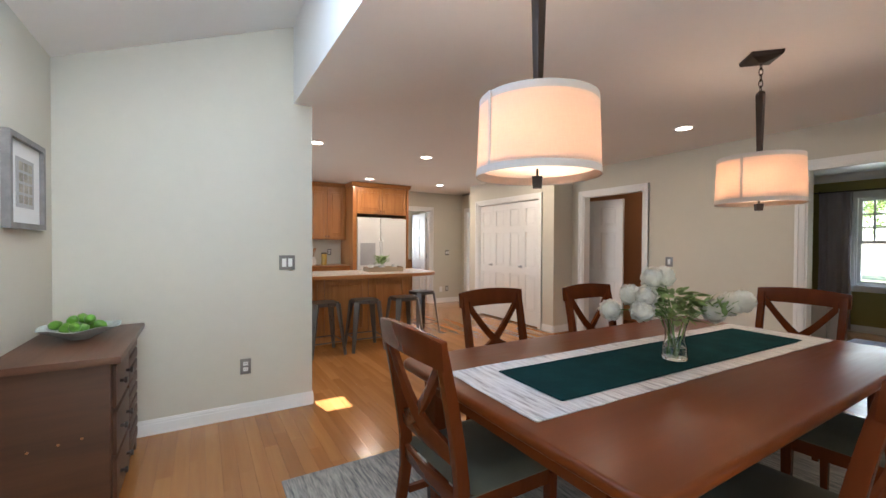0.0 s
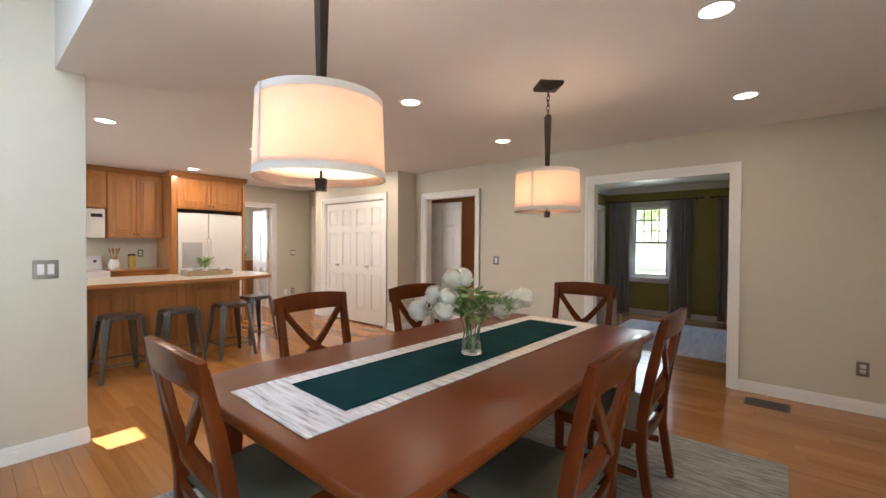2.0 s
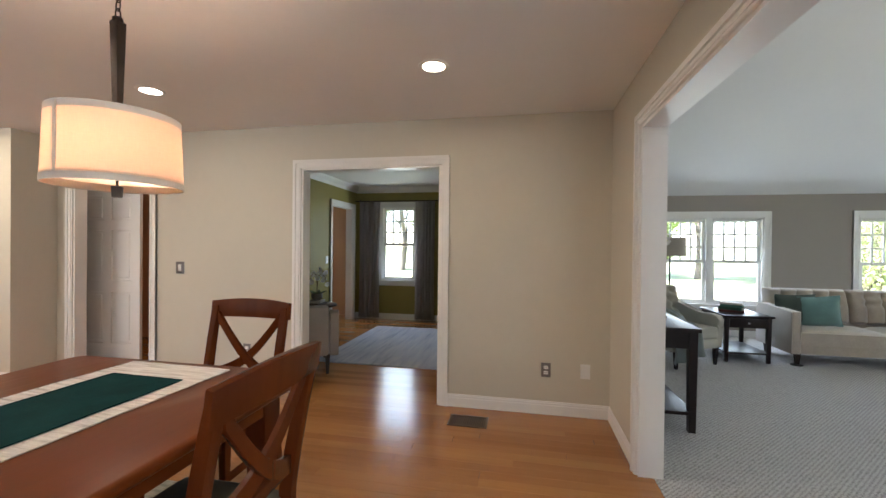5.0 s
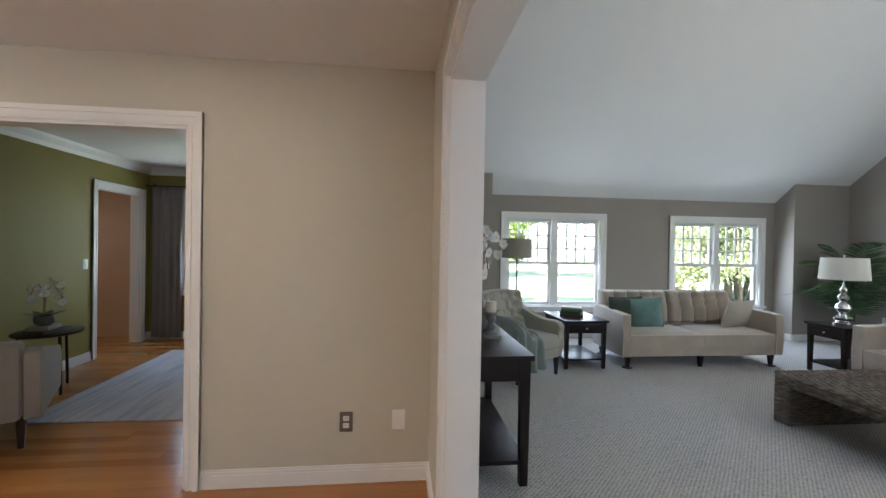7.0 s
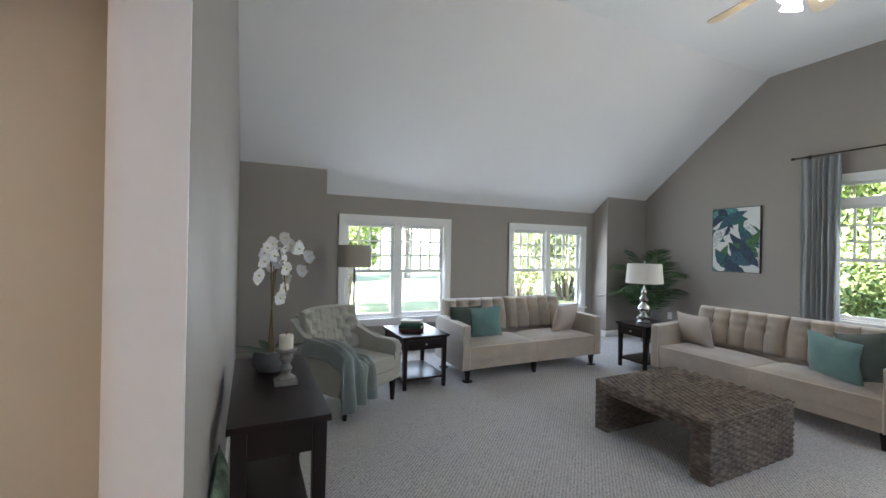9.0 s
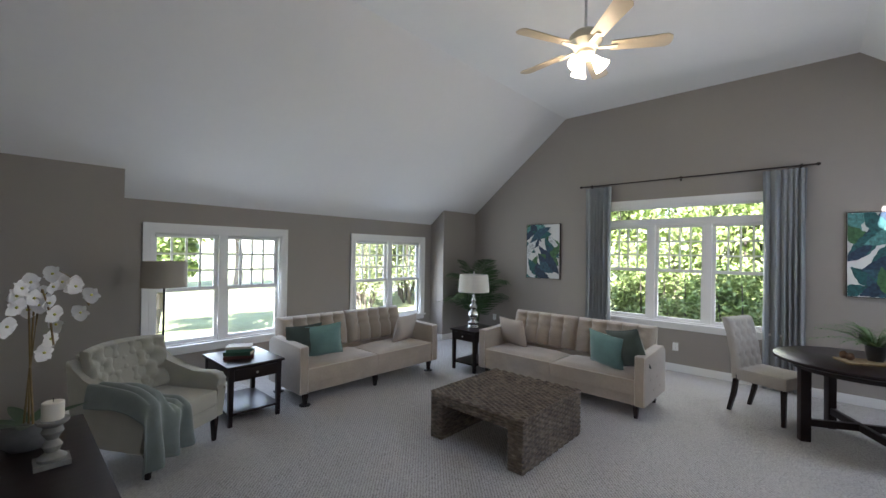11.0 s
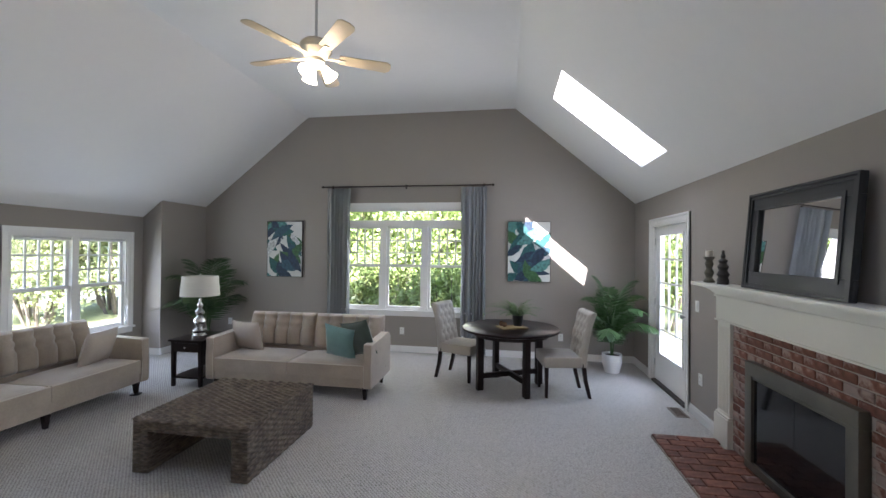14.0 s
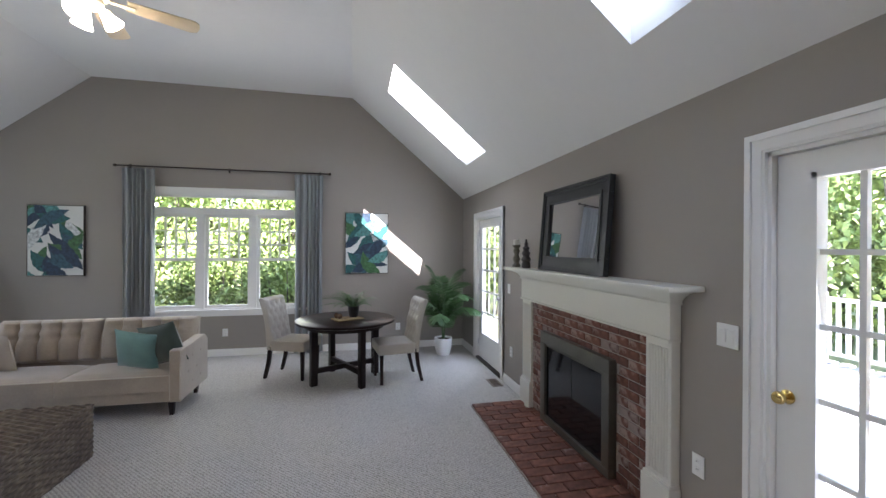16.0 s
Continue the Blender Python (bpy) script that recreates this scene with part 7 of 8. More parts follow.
def palm(m, label, h, n, spread, material, pot, seed, pot_r=0.13, pot_h=0.26):
    r = random.Random(seed)
    ob = thing("potted_palm", label, "potted palm", m)
    bm = B()
    lathe(bm, [(pot_r * 0.72, 0), (pot_r * 0.95, pot_h * 0.45), (pot_r, pot_h), (pot_r * 0.9, pot_h), (pot_r * 0.86, pot_h * 0.88)], 28)
    part("pot", bm, pot, ob)
    bm = B()
    lathe(bm, [(0.01, pot_h * 0.86), (pot_r * 0.85, pot_h * 0.86), (pot_r * 0.85, pot_h * 0.9), (0.01, pot_h * 0.92)], 20)
    part("soil", bm, plain("potting_soil_%d" % seed, (0.05, 0.035, 0.025), 0.95, vary=0.4, scale=40), ob)
    for k in range(n):
        a = 2.39996 * k + r.uniform(-0.3, 0.3)
        f = (k + 0.5) / n
        reach = spread * (0.25 + 0.75 * f) * r.uniform(0.85, 1.1)
        rise = (h - pot_h) * (1.02 - 0.50 * f ** 1.3) * r.uniform(0.92, 1.04)
        d = Vector((math.cos(a), math.sin(a), 0))
        sw = Vector((-d.y, d.x, 0)) * r.uniform(-0.08, 0.08)
        pts = []
        for i in range(15):
            u = i / 14
            pts.append(d * (0.015 + 0.03 * u + reach * max(0.0, u - 0.12) ** 1.9 / 0.784) + sw * u * u + Vector((0, 0, pot_h * 0.88 + rise * (1.28 * u - 0.28 * u ** 2 - (0.10 + 0.30 * f) * u ** 4) / (0.90 - 0.25 * f) * (0.90 - 0.25 * f))))
        bm = B()
        tube(bm, pts, [0.007 - 0.005 * i / 14 for i in range(15)], 5)
        st_ = part("stalk", bm, material, ob)
        vs, fs = [], []
        for i in range(60):
            u = 0.24 + 0.76 * i / 59
            q = u * 14
            j = min(13, int(q))
            c = pts[j].lerp(pts[j + 1], q - j)
            t = (pts[j + 1] - pts[j]).normalized()
            side = Vector((-d.y, d.x, 0.0))
            up = side.cross(t).normalized()
            if up.z < 0:
                up = -up
            w = i / 59
            ln = (0.25 * math.sin(math.pi * (0.22 + 0.70 * w)) + 0.03) * h / 1.35
            for s in (-1, 1):
                e = c + (side * s * (0.85 - 0.3 * w) + t * (0.42 + 0.5 * w) - Vector((0, 0, 0.22 + r.uniform(0, 0.2)))) * ln * r.uniform(0.88, 1.08)
                leaf_quads(vs, fs, c, e, 0.0062 + 0.002 * r.random(), up, 0.3, 3)
        raw("frond", vs, fs, material, st_, smooth=True)
    return ob


POTW = plain("white_ceramic_pot", (0.72, 0.72, 0.70), 0.35, vary=0.03, bump=0.05)
palm(pose(2.05, -7.12, 0), "bushy green palm in a white pot by the gable wall", 1.5, 12, 0.60, PALM, POTW, 21, 0.135, 0.26)
palm(pose(8.42, -7.08, 0), "dark green palm in the corner behind the sofas", 1.80, 9, 0.85, PALMD, POTG, 22, 0.16, 0.30)

# leaf paintings
LEAFC = [plain("paint_" + n_, c, 0.6, vary=0.75, scale=26, bump=0.1) for n_, c in (("navy", (0.018, 0.04, 0.075)), ("teal", (0.02, 0.105, 0.105)), ("sea", (0.085, 0.25, 0.235)), ("green", (0.045, 0.125, 0.045)), ("slate", (0.03, 0.085, 0.12)), ("mist", (0.55, 0.60, 0.57)))]
CANV = plain("white_canvas", (0.70, 0.71, 0.68), 0.8, vary=0.05, bump=0.3, bscale=300)


def painting(m, w, h, seed, label):
    r = random.Random(seed)
    ob = thing("leaf_painting", label, "painting", m, "banana leaf paintings")
    bm = B()
    box(bm, -w / 2, w / 2, -0.034, -0.0005, -h / 2, h / 2)
    part("canvas", bm, CANV, ob, smooth=False)
    bm = B()
    for a, b, c, d in ((-w / 2 - 0.008, -w / 2 - 0.0002, -h / 2 - 0.008, h / 2 + 0.008), (w / 2 + 0.0002, w / 2 + 0.008, -h / 2 - 0.008, h / 2 + 0.008), (-w / 2, w / 2, -h / 2 - 0.008, -h / 2 - 0.0002), (-w / 2, w / 2, h / 2 + 0.0002, h / 2 + 0.008)):
        box(bm, a, b, -0.037, -0.0005, c, d)
    part("frame", bm, BRONZE, ob, smooth=False)
    y = -0.0345
    for k in range(30):
        y -= 0.0003
        cx, cz = (-0.5 + (k % 4 + r.uniform(0.1, 0.9)) / 4) * w, (-0.5 + (k * 7 % 30 + r.uniform(0, 1)) / 30) * h
        a = r.choice((0.6, 0.9, 2.2, 2.6, 3.9)) + r.uniform(-0.4, 0.4)
        L, W = r.uniform(0.30, 0.50), r.uniform(0.055, 0.095)
        vs, fs = [], []
        n = 14
        for i in range(n + 1):
            u = i / n
            s = math.sin(math.pi * min(0.98, u * 0.92 + 0.05)) ** 1.15 * W
            for q in (-1, 0, 1):
                notch = 1 - 0.13 * (i % 3 == 1) * abs(q)
                lx, lz = (u - 0.5) * L, q * s * notch + 0.05 * math.sin(u * 2.5)
                px, pz = cx + lx * math.cos(a) - lz * math.sin(a), cz + lx * math.sin(a) + lz * math.cos(a)
                px, pz = max(-w / 2 + 0.002, min(w / 2 - 0.002, px)), max(-h / 2 + 0.002, min(h / 2 - 0.002, pz))
                vs.append((px, y - 0.00015 * (q == 0), pz))
        for i in range(n):
            b = 3 * i
            fs += [(b, b + 1, b + 4, b + 3), (b + 1, b + 2, b + 5, b + 4)]
        raw("painted_leaf", vs, fs, r.choice(LEAFC + LEAFC[:3] + LEAFC[:2]), ob)


painting(pose(7.395, GY, 1.705, 0, 0, 180), 0.65, 0.96, 31, "teal and green banana leaf canvas by the gable window")
painting(pose(3.195, GY, 1.70, 0, 0, 180), 0.66, 0.95, 45, "blue and green banana leaf canvas in a sun patch")

# gable curtains
BLUEC = plain("grey_blue_curtain_cloth", (0.35, 0.37, 0.37), 0.85, vary=0.08, scale=5, bump=0.35, bscale=260, sheen=0.15)
lets_light_through(BLUEC, (0.40, 0.42, 0.42), 0.2)
rod(pose(5.22, GY + 0.08, 2.77, 0, 0, 180), 2.86, "thin bronze curtain rod over the gable window", BRONZE, brackets=(-1.3, 0.0, 1.3))
curtain("window_curtain", pose(6.38, GY + 0.08, 0.02, 0, 0, 180), 0.42, 2.72, BLUEC, "grey-blue curtain panel hanging beside the gable window", 6, 0.045, 3, "gable curtains")
curtain("window_curtain", pose(4.08, GY + 0.08, 0.02, 0, 0, 180), 0.42, 2.72, BLUEC, "grey-blue curtain panel hanging beside the gable window", 6, 0.045, 8, "gable curtains")

# round table with plant and tray
rt = thing("round_table", "round dark wood dining table with crossed stretchers", "dining table", pose(3.49, -6.21, 0, 0, 0, 27))
bm = B()
lathe(bm, [(0.58, 0.715), (0.60, 0.722), (0.60, 0.745), (0.59, 0.752)], 64)
part("tabletop", bm, ESPR, rt)
bm = B()
lathe(bm, [(0.47, 0.655), (0.47, 0.7145)], 48)
part("apron", bm, ESPR, rt)
for k in range(4):
    bm = B()
    box(bm, 0.37, 0.45, -0.032, 0.032, 0, 0.66)
    bmesh.ops.rotate(bm, verts=bm.verts, cent=(0, 0, 0), matrix=Matrix.Rotation(radians(90 * k), 3, "Z"))
    part("leg", bm, ESPZ, rt, bevel=0.004)
for k in range(2):
    bm = B()
    box(bm, -0.37, 0.37, -0.022, 0.022, 0.14 + 0.001 * k, 0.20 + 0.001 * k)
    bmesh.ops.rotate(bm, verts=bm.verts, cent=(0, 0, 0), matrix=Matrix.Rotation(radians(90 * k), 3, "Z"))
    part("stretcher", bm, ESPZ, rt, bevel=0.003)
ty = thing("bamboo_tray", "small bamboo tray on the round table", "tray", pose(3.47, -6.13, 0.7525, 0, 0, 25))
bm = B()
box(bm, -0.17, 0.17, -0.11, 0.11, 0, 0.012)
part("board", bm, CANE, ty, bevel=0.004)
for k in range(8):
    bm = B()
    box(bm, -0.168, 0.168, -0.106 + k * 0.0275, -0.083 + k * 0.0275, 0.012, 0.018)
    part("slat", bm, plain("bamboo_slat_%d" % k, (0.42, 0.32, 0.18), 0.6, vary=0.2, scale=30), ty, bevel=0.002)
dp_ = thing("potted_fern", "small arching green fern in a black pot", "potted plant", pose(3.40, -6.20, 0.771))
bm = B()
lathe(bm, [(0.05, 0), (0.062, 0.05), (0.068, 0.13), (0.06, 0.13), (0.055, 0.11)], 24)
part("pot", bm, plain("black_glazed_pot", (0.025, 0.025, 0.025), 0.4), dp_)
r_ = random.Random(5)
vs, fs = [], []
for k in range(34):
    a = r_.uniform(0, 6.28)
    ln, e = r_.uniform(0.24, 0.36), r_.uniform(0.5, 1.4)
    b = Vector((0.02 * math.cos(a), 0.02 * math.sin(a), 0.11))
    d_ = Vector((math.cos(a), math.sin(a), 0))
    pt = [b + d_ * ln * (u * math.cos(e) + 0.35 * u * u) + Vector((0, 0, ln * (u * math.sin(e) * 1.1 - 0.42 * u ** 2.4))) for u in (0, 0.25, 0.5, 0.75, 1.0)]
    sd_ = Vector((-d_.y, d_.x, 0))
    for i in range(4):
        leaf_quads(vs, fs, pt[i], pt[i + 1] + (pt[i + 1] - pt[i]) * 0.3, 0.004, (0, 0, 1), 0.2, 2)
        for f_ in (0.15, 0.5, 0.85):
            c = pt[i].lerp(pt[i + 1], f_)
            for s_ in (-1, 1):
                leaf_quads(vs, fs, c, c + (sd_ * s_ + (pt[i + 1] - pt[i]).normalized() * 0.8) * 0.042 * (1.15 - 0.18 * i), 0.0075, (0, 0, 1), 0.2, 2)
raw("foliage", vs, fs, plain("fern_green", (0.11, 0.19, 0.06), 0.45, vary=0.4, scale=14, bump=0.1), dp_, smooth=True)
for k, (x, y) in enumerate(((3.56, -6.08), (3.60, -6.14))):
    bm = B()
    bmesh.ops.create_icosphere(bm, subdivisions=2, radius=0.03)
    for v in bm.verts:
        v.co *= 1 + 0.16 * math.sin(v.co.z * 260) * math.sin(math.atan2(v.co.y, v.co.x) * 7)
        v.co.z *= 1.15
    c_ = tagged(part("pine_cone", bm, plain("pine_cone_%d" % k, (0.16, 0.09, 0.05), 0.8, vary=0.3, scale=40)), "brown pine cone on the bamboo tray", "pine cone", "pine cones on the tray")
    c_.matrix_basis = pose(x, y, 0.80)


def parsons(m, first=[None]):
    if first[0] is not None:
        return copy_thing(first[0], m)
    ob = thing("tufted_chair", "cream tufted dining chair with dark wooden legs", "chair", m, "tufted chairs at the round table")
    first[0] = ob
    bm = B()
    box(bm, -0.23, 0.23, -0.20, 0.25, 0.355, 0.48)
    part("seat", bm, LINENC, ob, bevel=0.03, seg=4)
    bm = B()
    padded(bm, 0.45, 0.58, 0.055, diamonds(4, 5, 0.35), 48, 50)
    for v in bm.verts:
        v.co.y += -0.06 * (v.co.z / 0.58) ** 2
    bmesh.ops.transform(bm, matrix=Matrix.Translation((0, -0.215, 0.42)) @ Matrix.Rotation(radians(5), 4, "X"), verts=bm.verts)
    part("backrest", bm, LINENC, ob, "tufted backrest")
    bm = B()
    prism(bm, [(-0.245, 0.36), (-0.212, 0.36), (-0.214, 0.6), (-0.265, 0.85), (-0.327, 1.0), (-0.36, 0.99), (-0.30, 0.82), (-0.25, 0.6)], "x", -0.228, 0.228)
    part("back_shell", bm, LINENC, ob, bevel=0.010)
    for sx in (-1, 1):
        bm = B()
        bar(bm, sx * 0.19 - 0.021, sx * 0.19 + 0.021, 0.19, 0.232, 0, 0.356, 0.75)
        part("leg", bm, ESPZ, ob, bevel=0.003)
        bm = B()
        sweep(bm, [(sx * 0.19, -0.29, 0.0), (sx * 0.19, -0.24, 0.2), (sx * 0.19, -0.215, 0.40)], 0.04, [0.034, 0.042, 0.045], (1, 0, 0))
        part("leg", bm, ESPZ, ob, bevel=0.003)
    return ob


parsons(pose(4.13, -6.50, 0, 0, 0, 68))
parsons(pose(2.89, -6.11, 0, 0, 0, -82))

# ceiling fan
CREAM = plain("cream_fan_enamel", (0.66, 0.60, 0.47), 0.4, vary=0.05)
BLADE = wood("pale_fan_blade", (0.44, 0.36, 0.24), (0.58, 0.50, 0.36), "x", 0.45, 1.0)
fan = thing("ceiling_fan", "cream ceiling fan with five blades and three lit shades", "ceiling fan", pose(5.21, -4.36, 0))
bm = B()
lathe(bm, [(0.07, TOPZ - 0.0005), (0.065, TOPZ - 0.05), (0.02, TOPZ - 0.075)], 24)
part("canopy", bm, CREAM, fan)
bm = B()
tube(bm, [(0, 0, TOPZ - 0.06), (0, 0, 3.510)], 0.012, 10)
part("downrod", bm, STEEL, fan)
bm = B()
lathe(bm, [(0.03, 3.530), (0.10, 3.515), (0.135, 3.480), (0.135, 3.430), (0.11, 3.400), (0.10, 3.380), (0.07, 3.360), (0.075, 3.330), (0.055, 3.300), (0.03, 3.285)], 32)
part("motor", bm, CREAM, fan)
for k in range(5):
    a = radians(65 + 72 * k)
    bm = B()
    box(bm, 0.10, 0.25, -0.022, 0.022, 3.375, 3.382)
    bmesh.ops.rotate(bm, verts=bm.verts, cent=(0, 0, 0), matrix=Matrix.Rotation(a, 3, "Z"))
    part("blade_iron", bm, CREAM, fan, bevel=0.002)
    bm = B()
    prism(bm, [(0.20, -0.055), (0.62, -0.074), (0.655, -0.05), (0.665, 0.0), (0.655, 0.05), (0.62, 0.074), (0.20, 0.055)], "z", 0.0, 0.007)
    bmesh.ops.transform(bm, matrix=Matrix.Rotation(a, 4, "Z") @ Matrix.Translation((0, 0, 3.386)) @ Matrix.Rotation(radians(-12), 4, "X"), verts=bm.verts)
    part("blade", bm, BLADE, fan, bevel=0.002)
BELL = glow("lit_frosted_glass", (1.0, 0.88, 0.64), 3.0)
for k in range(3):
    a = radians(80 + 120 * k)
    bm = B()
    lathe(bm, [(0.02, 0.0), (0.03, -0.02), (0.045, -0.07), (0.066, -0.12), (0.063, -0.12), (0.042, -0.07), (0.02, -0.02)], 24)
    bmesh.ops.transform(bm, matrix=Matrix.Rotation(a, 4, "Z") @ Matrix.Translation((0.06, 0, 3.300)) @ Matrix.Rotation(radians(-38), 4, "Y"), verts=bm.verts)
    part("glass_shade", bm, BELL, fan, "glowing frosted glass shade")
point_lamp("fan_bulbs", (5.21, -4.36, 3.08), 1.6, (1.0, 0.78, 0.5), 0.09)

# ---- fireplace ----
MANT = plain("cream_mantel_paint", (0.70, 0.69, 0.62), 0.4, vary=0.025, scale=3, bump=0.05)
FY0, FY1, FX = -5.05, -2.995, LX0
fp = thing("fireplace", "cream painted fireplace mantel with fluted pilasters around brick", "fireplace")
def mantel_box(nm, x1, y0, y1, z0, z1, bev=0.004, x0=FX + 0.0005):
    b_ = B()
    box(b_, x0, x1, y0, y1, z0, z1)
    return part(nm, b_, MANT, fp, bevel=bev)


mantel_box("shelf", FX + 0.225, -5.22, -2.835, 1.400, 1.43, 0.006)
for k in range(9):
    u = (k + 0.5) / 9
    dx = 0.082 + 0.085 * (u ** 1.6 if u < 0.75 else u ** 1.1)
    z0 = 1.325 + 0.0748 * k / 9
    mantel_box("crown_step", FX + dx, FY0 - dx + 0.075, FY1 + dx - 0.075, z0 + 0.0002, 1.325 + 0.0748 * (k + 1) / 9, 0.003)
mantel_box("crown_bead", FX + 0.088, FY0 - 0.012, FY1 + 0.012, 1.312, 1.3248, 0.003)
mantel_box("frieze", FX + 0.075, FY0, FY1, 1.115, 1.3115)
mantel_box("frieze_bead", FX + 0.087, FY0 - 0.005, FY1 + 0.005, 1.10, 1.1145, 0.004)
for y0, y1 in ((FY0, FY0 + 0.21), (FY1 - 0.21, FY1)):
    mantel_box("pilaster", FX + 0.06, y0 + 0.004, y1 - 0.004, 0.29, 1.0995, 0.003)
    mantel_box("plinth_block", FX + 0.082, y0 - 0.012, y1 + 0.008, 0.0, 0.27, 0.004)
    mantel_box("plinth_cap", FX + 0.074, y0 - 0.005, y1 + 0.003, 0.2705, 0.2895, 0.006)
    n = 7
    for k in range(n):
        w_ = (y1 - y0 - 0.05) / n
        b_ = B()
        tube(b_, [(FX + 0.060, y0 + 0.025 + w_ * (k + 0.5), 0.32), (FX + 0.060, y0 + 0.025 + w_ * (k + 0.5), 1.06)], w_ * 0.36, 8)
        part("flute", b_, MANT, fp)
# firebox
BK0, BK1, BKZ = FY0 + 0.21, FY1 - 0.21, 1.095
INSM = plain("pewter_insert_frame", (0.15, 0.143, 0.12), 0.42, metal=0.8, vary=0.12, scale=8)
SMOKE, nt_, p_ = nodes("smoked_fire_glass")
p_.inputs["Base Color"].default_value = (0.008, 0.008, 0.009, 1)
p_.inputs["Roughness"].default_value = 0.06
ins = thing("fireplace_insert", "pewter framed fireplace insert with smoked glass doors", "fireplace insert")
IY0, IY1, IZ0, IZ1 = -4.56, -3.52, 0.04, 0.86
X1 = FX + 0.095
for nm, a, b, c, d in (("frame_top", IY0, IY1, IZ1 - 0.10, IZ1), ("frame_bottom", IY0, IY1, IZ0, IZ0 + 0.06), ("frame_side", IY0, IY0 + 0.085, IZ0 + 0.06, IZ1 - 0.10), ("frame_side", IY1 - 0.085, IY1, IZ0 + 0.06, IZ1 - 0.10)):
    bm = B()
    box(bm, FX + 0.03, X1, a, b, c, d)
    part(nm, bm, INSM, ins, bevel=0.006)
for a, b in ((IY0 + 0.086, -4.042), (-4.038, IY1 - 0.086)):
    bm = B()
    box(bm, X1 - 0.03, X1 - 0.022, a, b, IZ0 + 0.062, IZ1 - 0.102)
    g_ = part("glass_door", bm, SMOKE, ins, smooth=False)
    bm = B()
    box(bm, X1 - 0.0215, X1 - 0.012, a, b, IZ1 - 0.125, IZ1 - 0.108)
    part("door_rail", bm, INSM, g_, smooth=False)
# mirror
BLKF = plain("black_mirror_frame", (0.012, 0.014, 0.016), 0.5, vary=0.3, scale=8, coat=0.1, bump=0.05)
MIRR, nt_, p_ = nodes("mirror_silver")
p_.inputs["Metallic"].default_value, p_.inputs["Roughness"].default_value = 1.0, 0.015
p_.inputs["Base Color"].default_value = (0.88, 0.88, 0.88, 1)
mi = thing("framed_mirror", "large mirror in a wide black frame leaning on the mantel", "mirror", pose(FX + 0.10, -4.02, 1.4315, -4.5, 0, 90))
MW, MH, MF = 1.0, 0.715, 0.125
for a, b, c, d, nm in ((-MW / 2, MW / 2, 0, MF, "frame_bottom"), (-MW / 2, MW / 2, MH - MF, MH, "frame_top"), (-MW / 2, -MW / 2 + MF, MF, MH - MF, "frame_side"), (MW / 2 - MF, MW / 2, MF, MH - MF, "frame_side")):
    bm = B()
    box(bm, a, b, -0.03, 0.0, c, d)
    part(nm, bm, BLKF, mi, bevel=0.008)
bm = B()
for k, (i0, dy) in enumerate(((0.0, 0.045), (0.022, 0.04), (MF - 0.03, 0.036))):
    i1 = i0 + (0.018 if k < 2 else 0.028)
    for a, b, c, d in ((-MW / 2 + i0, MW / 2 - i0, i0, i1), (-MW / 2 + i0, MW / 2 - i0, MH - i1, MH - i0), (-MW / 2 + i0, -MW / 2 + i1, i1, MH - i1), (MW / 2 - i1, MW / 2 - i0, i1, MH - i1)):
        box(bm, a, b, -dy, -0.0305, c, d)
part("moulding", bm, BLKF, mi, smooth=False)
bm = B()
box(bm, -MW / 2 + MF - 0.002, MW / 2 - MF + 0.002, -0.016, -0.012, MF - 0.002, MH - MF + 0.002)
part("glass", bm, MIRR, mi, smooth=False)
DKW = plain("dark_turned_wood", (0.05, 0.045, 0.04), 0.5, vary=0.3, scale=20)
c1 = thing("candle_holder", "dark turned candle holder with a cream candle", "candle holder", pose(FX + 0.12, -5.08, 1.4305))
bm = B()
lathe(bm, [(0.045, 0), (0.045, 0.02), (0.025, 0.045), (0.04, 0.09), (0.022, 0.13), (0.036, 0.17), (0.024, 0.20), (0.045, 0.225), (0.045, 0.235)], 20)
part("stand", bm, plain("olive_bronze_wood", (0.10, 0.09, 0.06), 0.5, vary=0.3, scale=20), c1)
bm = B()
lathe(bm, [(0.03, 0.2355), (0.03, 0.29), (0.006, 0.292)], 18)
part("candle", bm, plain("ivory_wax", (0.74, 0.71, 0.63), 0.5, vary=0.03), c1)
c2 = thing("carved_finial", "dark carved wooden finial on the mantel", "ornament", pose(FX + 0.11, -4.86, 1.4305))
bm = B()
lathe(bm, [(0.045, 0), (0.045, 0.04), (0.035, 0.06), (0.05, 0.085), (0.03, 0.12), (0.044, 0.15), (0.026, 0.18), (0.036, 0.205), (0.014, 0.225), (0.02, 0.245), (0.01, 0.265), (0.012, 0.28), (0.003, 0.295)], 20)
part("turning", bm, DKW, c2)

# ---- outside: deck, rail, trees, hedge ----
DECK = plain("pale_deck_paint", (0.55, 0.55, 0.54), 0.7, vary=0.08, scale=2)
first_b = None
deck = thing("deck", "pale painted timber deck outside the glass doors", "deck")
for k in range(34):
    bm = B()
    if first_b is None:
        box(bm, -3.6, 1.40, -0.068, 0.068, -0.05, -0.02)
        first_b = part("board", bm, DECK, deck, smooth=False)
        first_b.location.y = -8.0
    else:
        bm.free()
        o = first_b.copy()
        scene.collection.objects.link(o)
        o.location.y = -8.0 + 0.142 * k * 1.48
bm = B()
box(bm, -3.6, 1.40, -8.1, -0.95, -0.34, -0.052)
part("frame", bm, DECK, deck, smooth=False)
rl = thing("deck_railing", "white painted wooden deck railing with square balusters", "railing")
bm = B()
box(bm, -3.56, -3.44, -8.1, -0.95, 0.88, 0.93)
part("top_rail", bm, TRIM, rl, smooth=False)
bm = B()
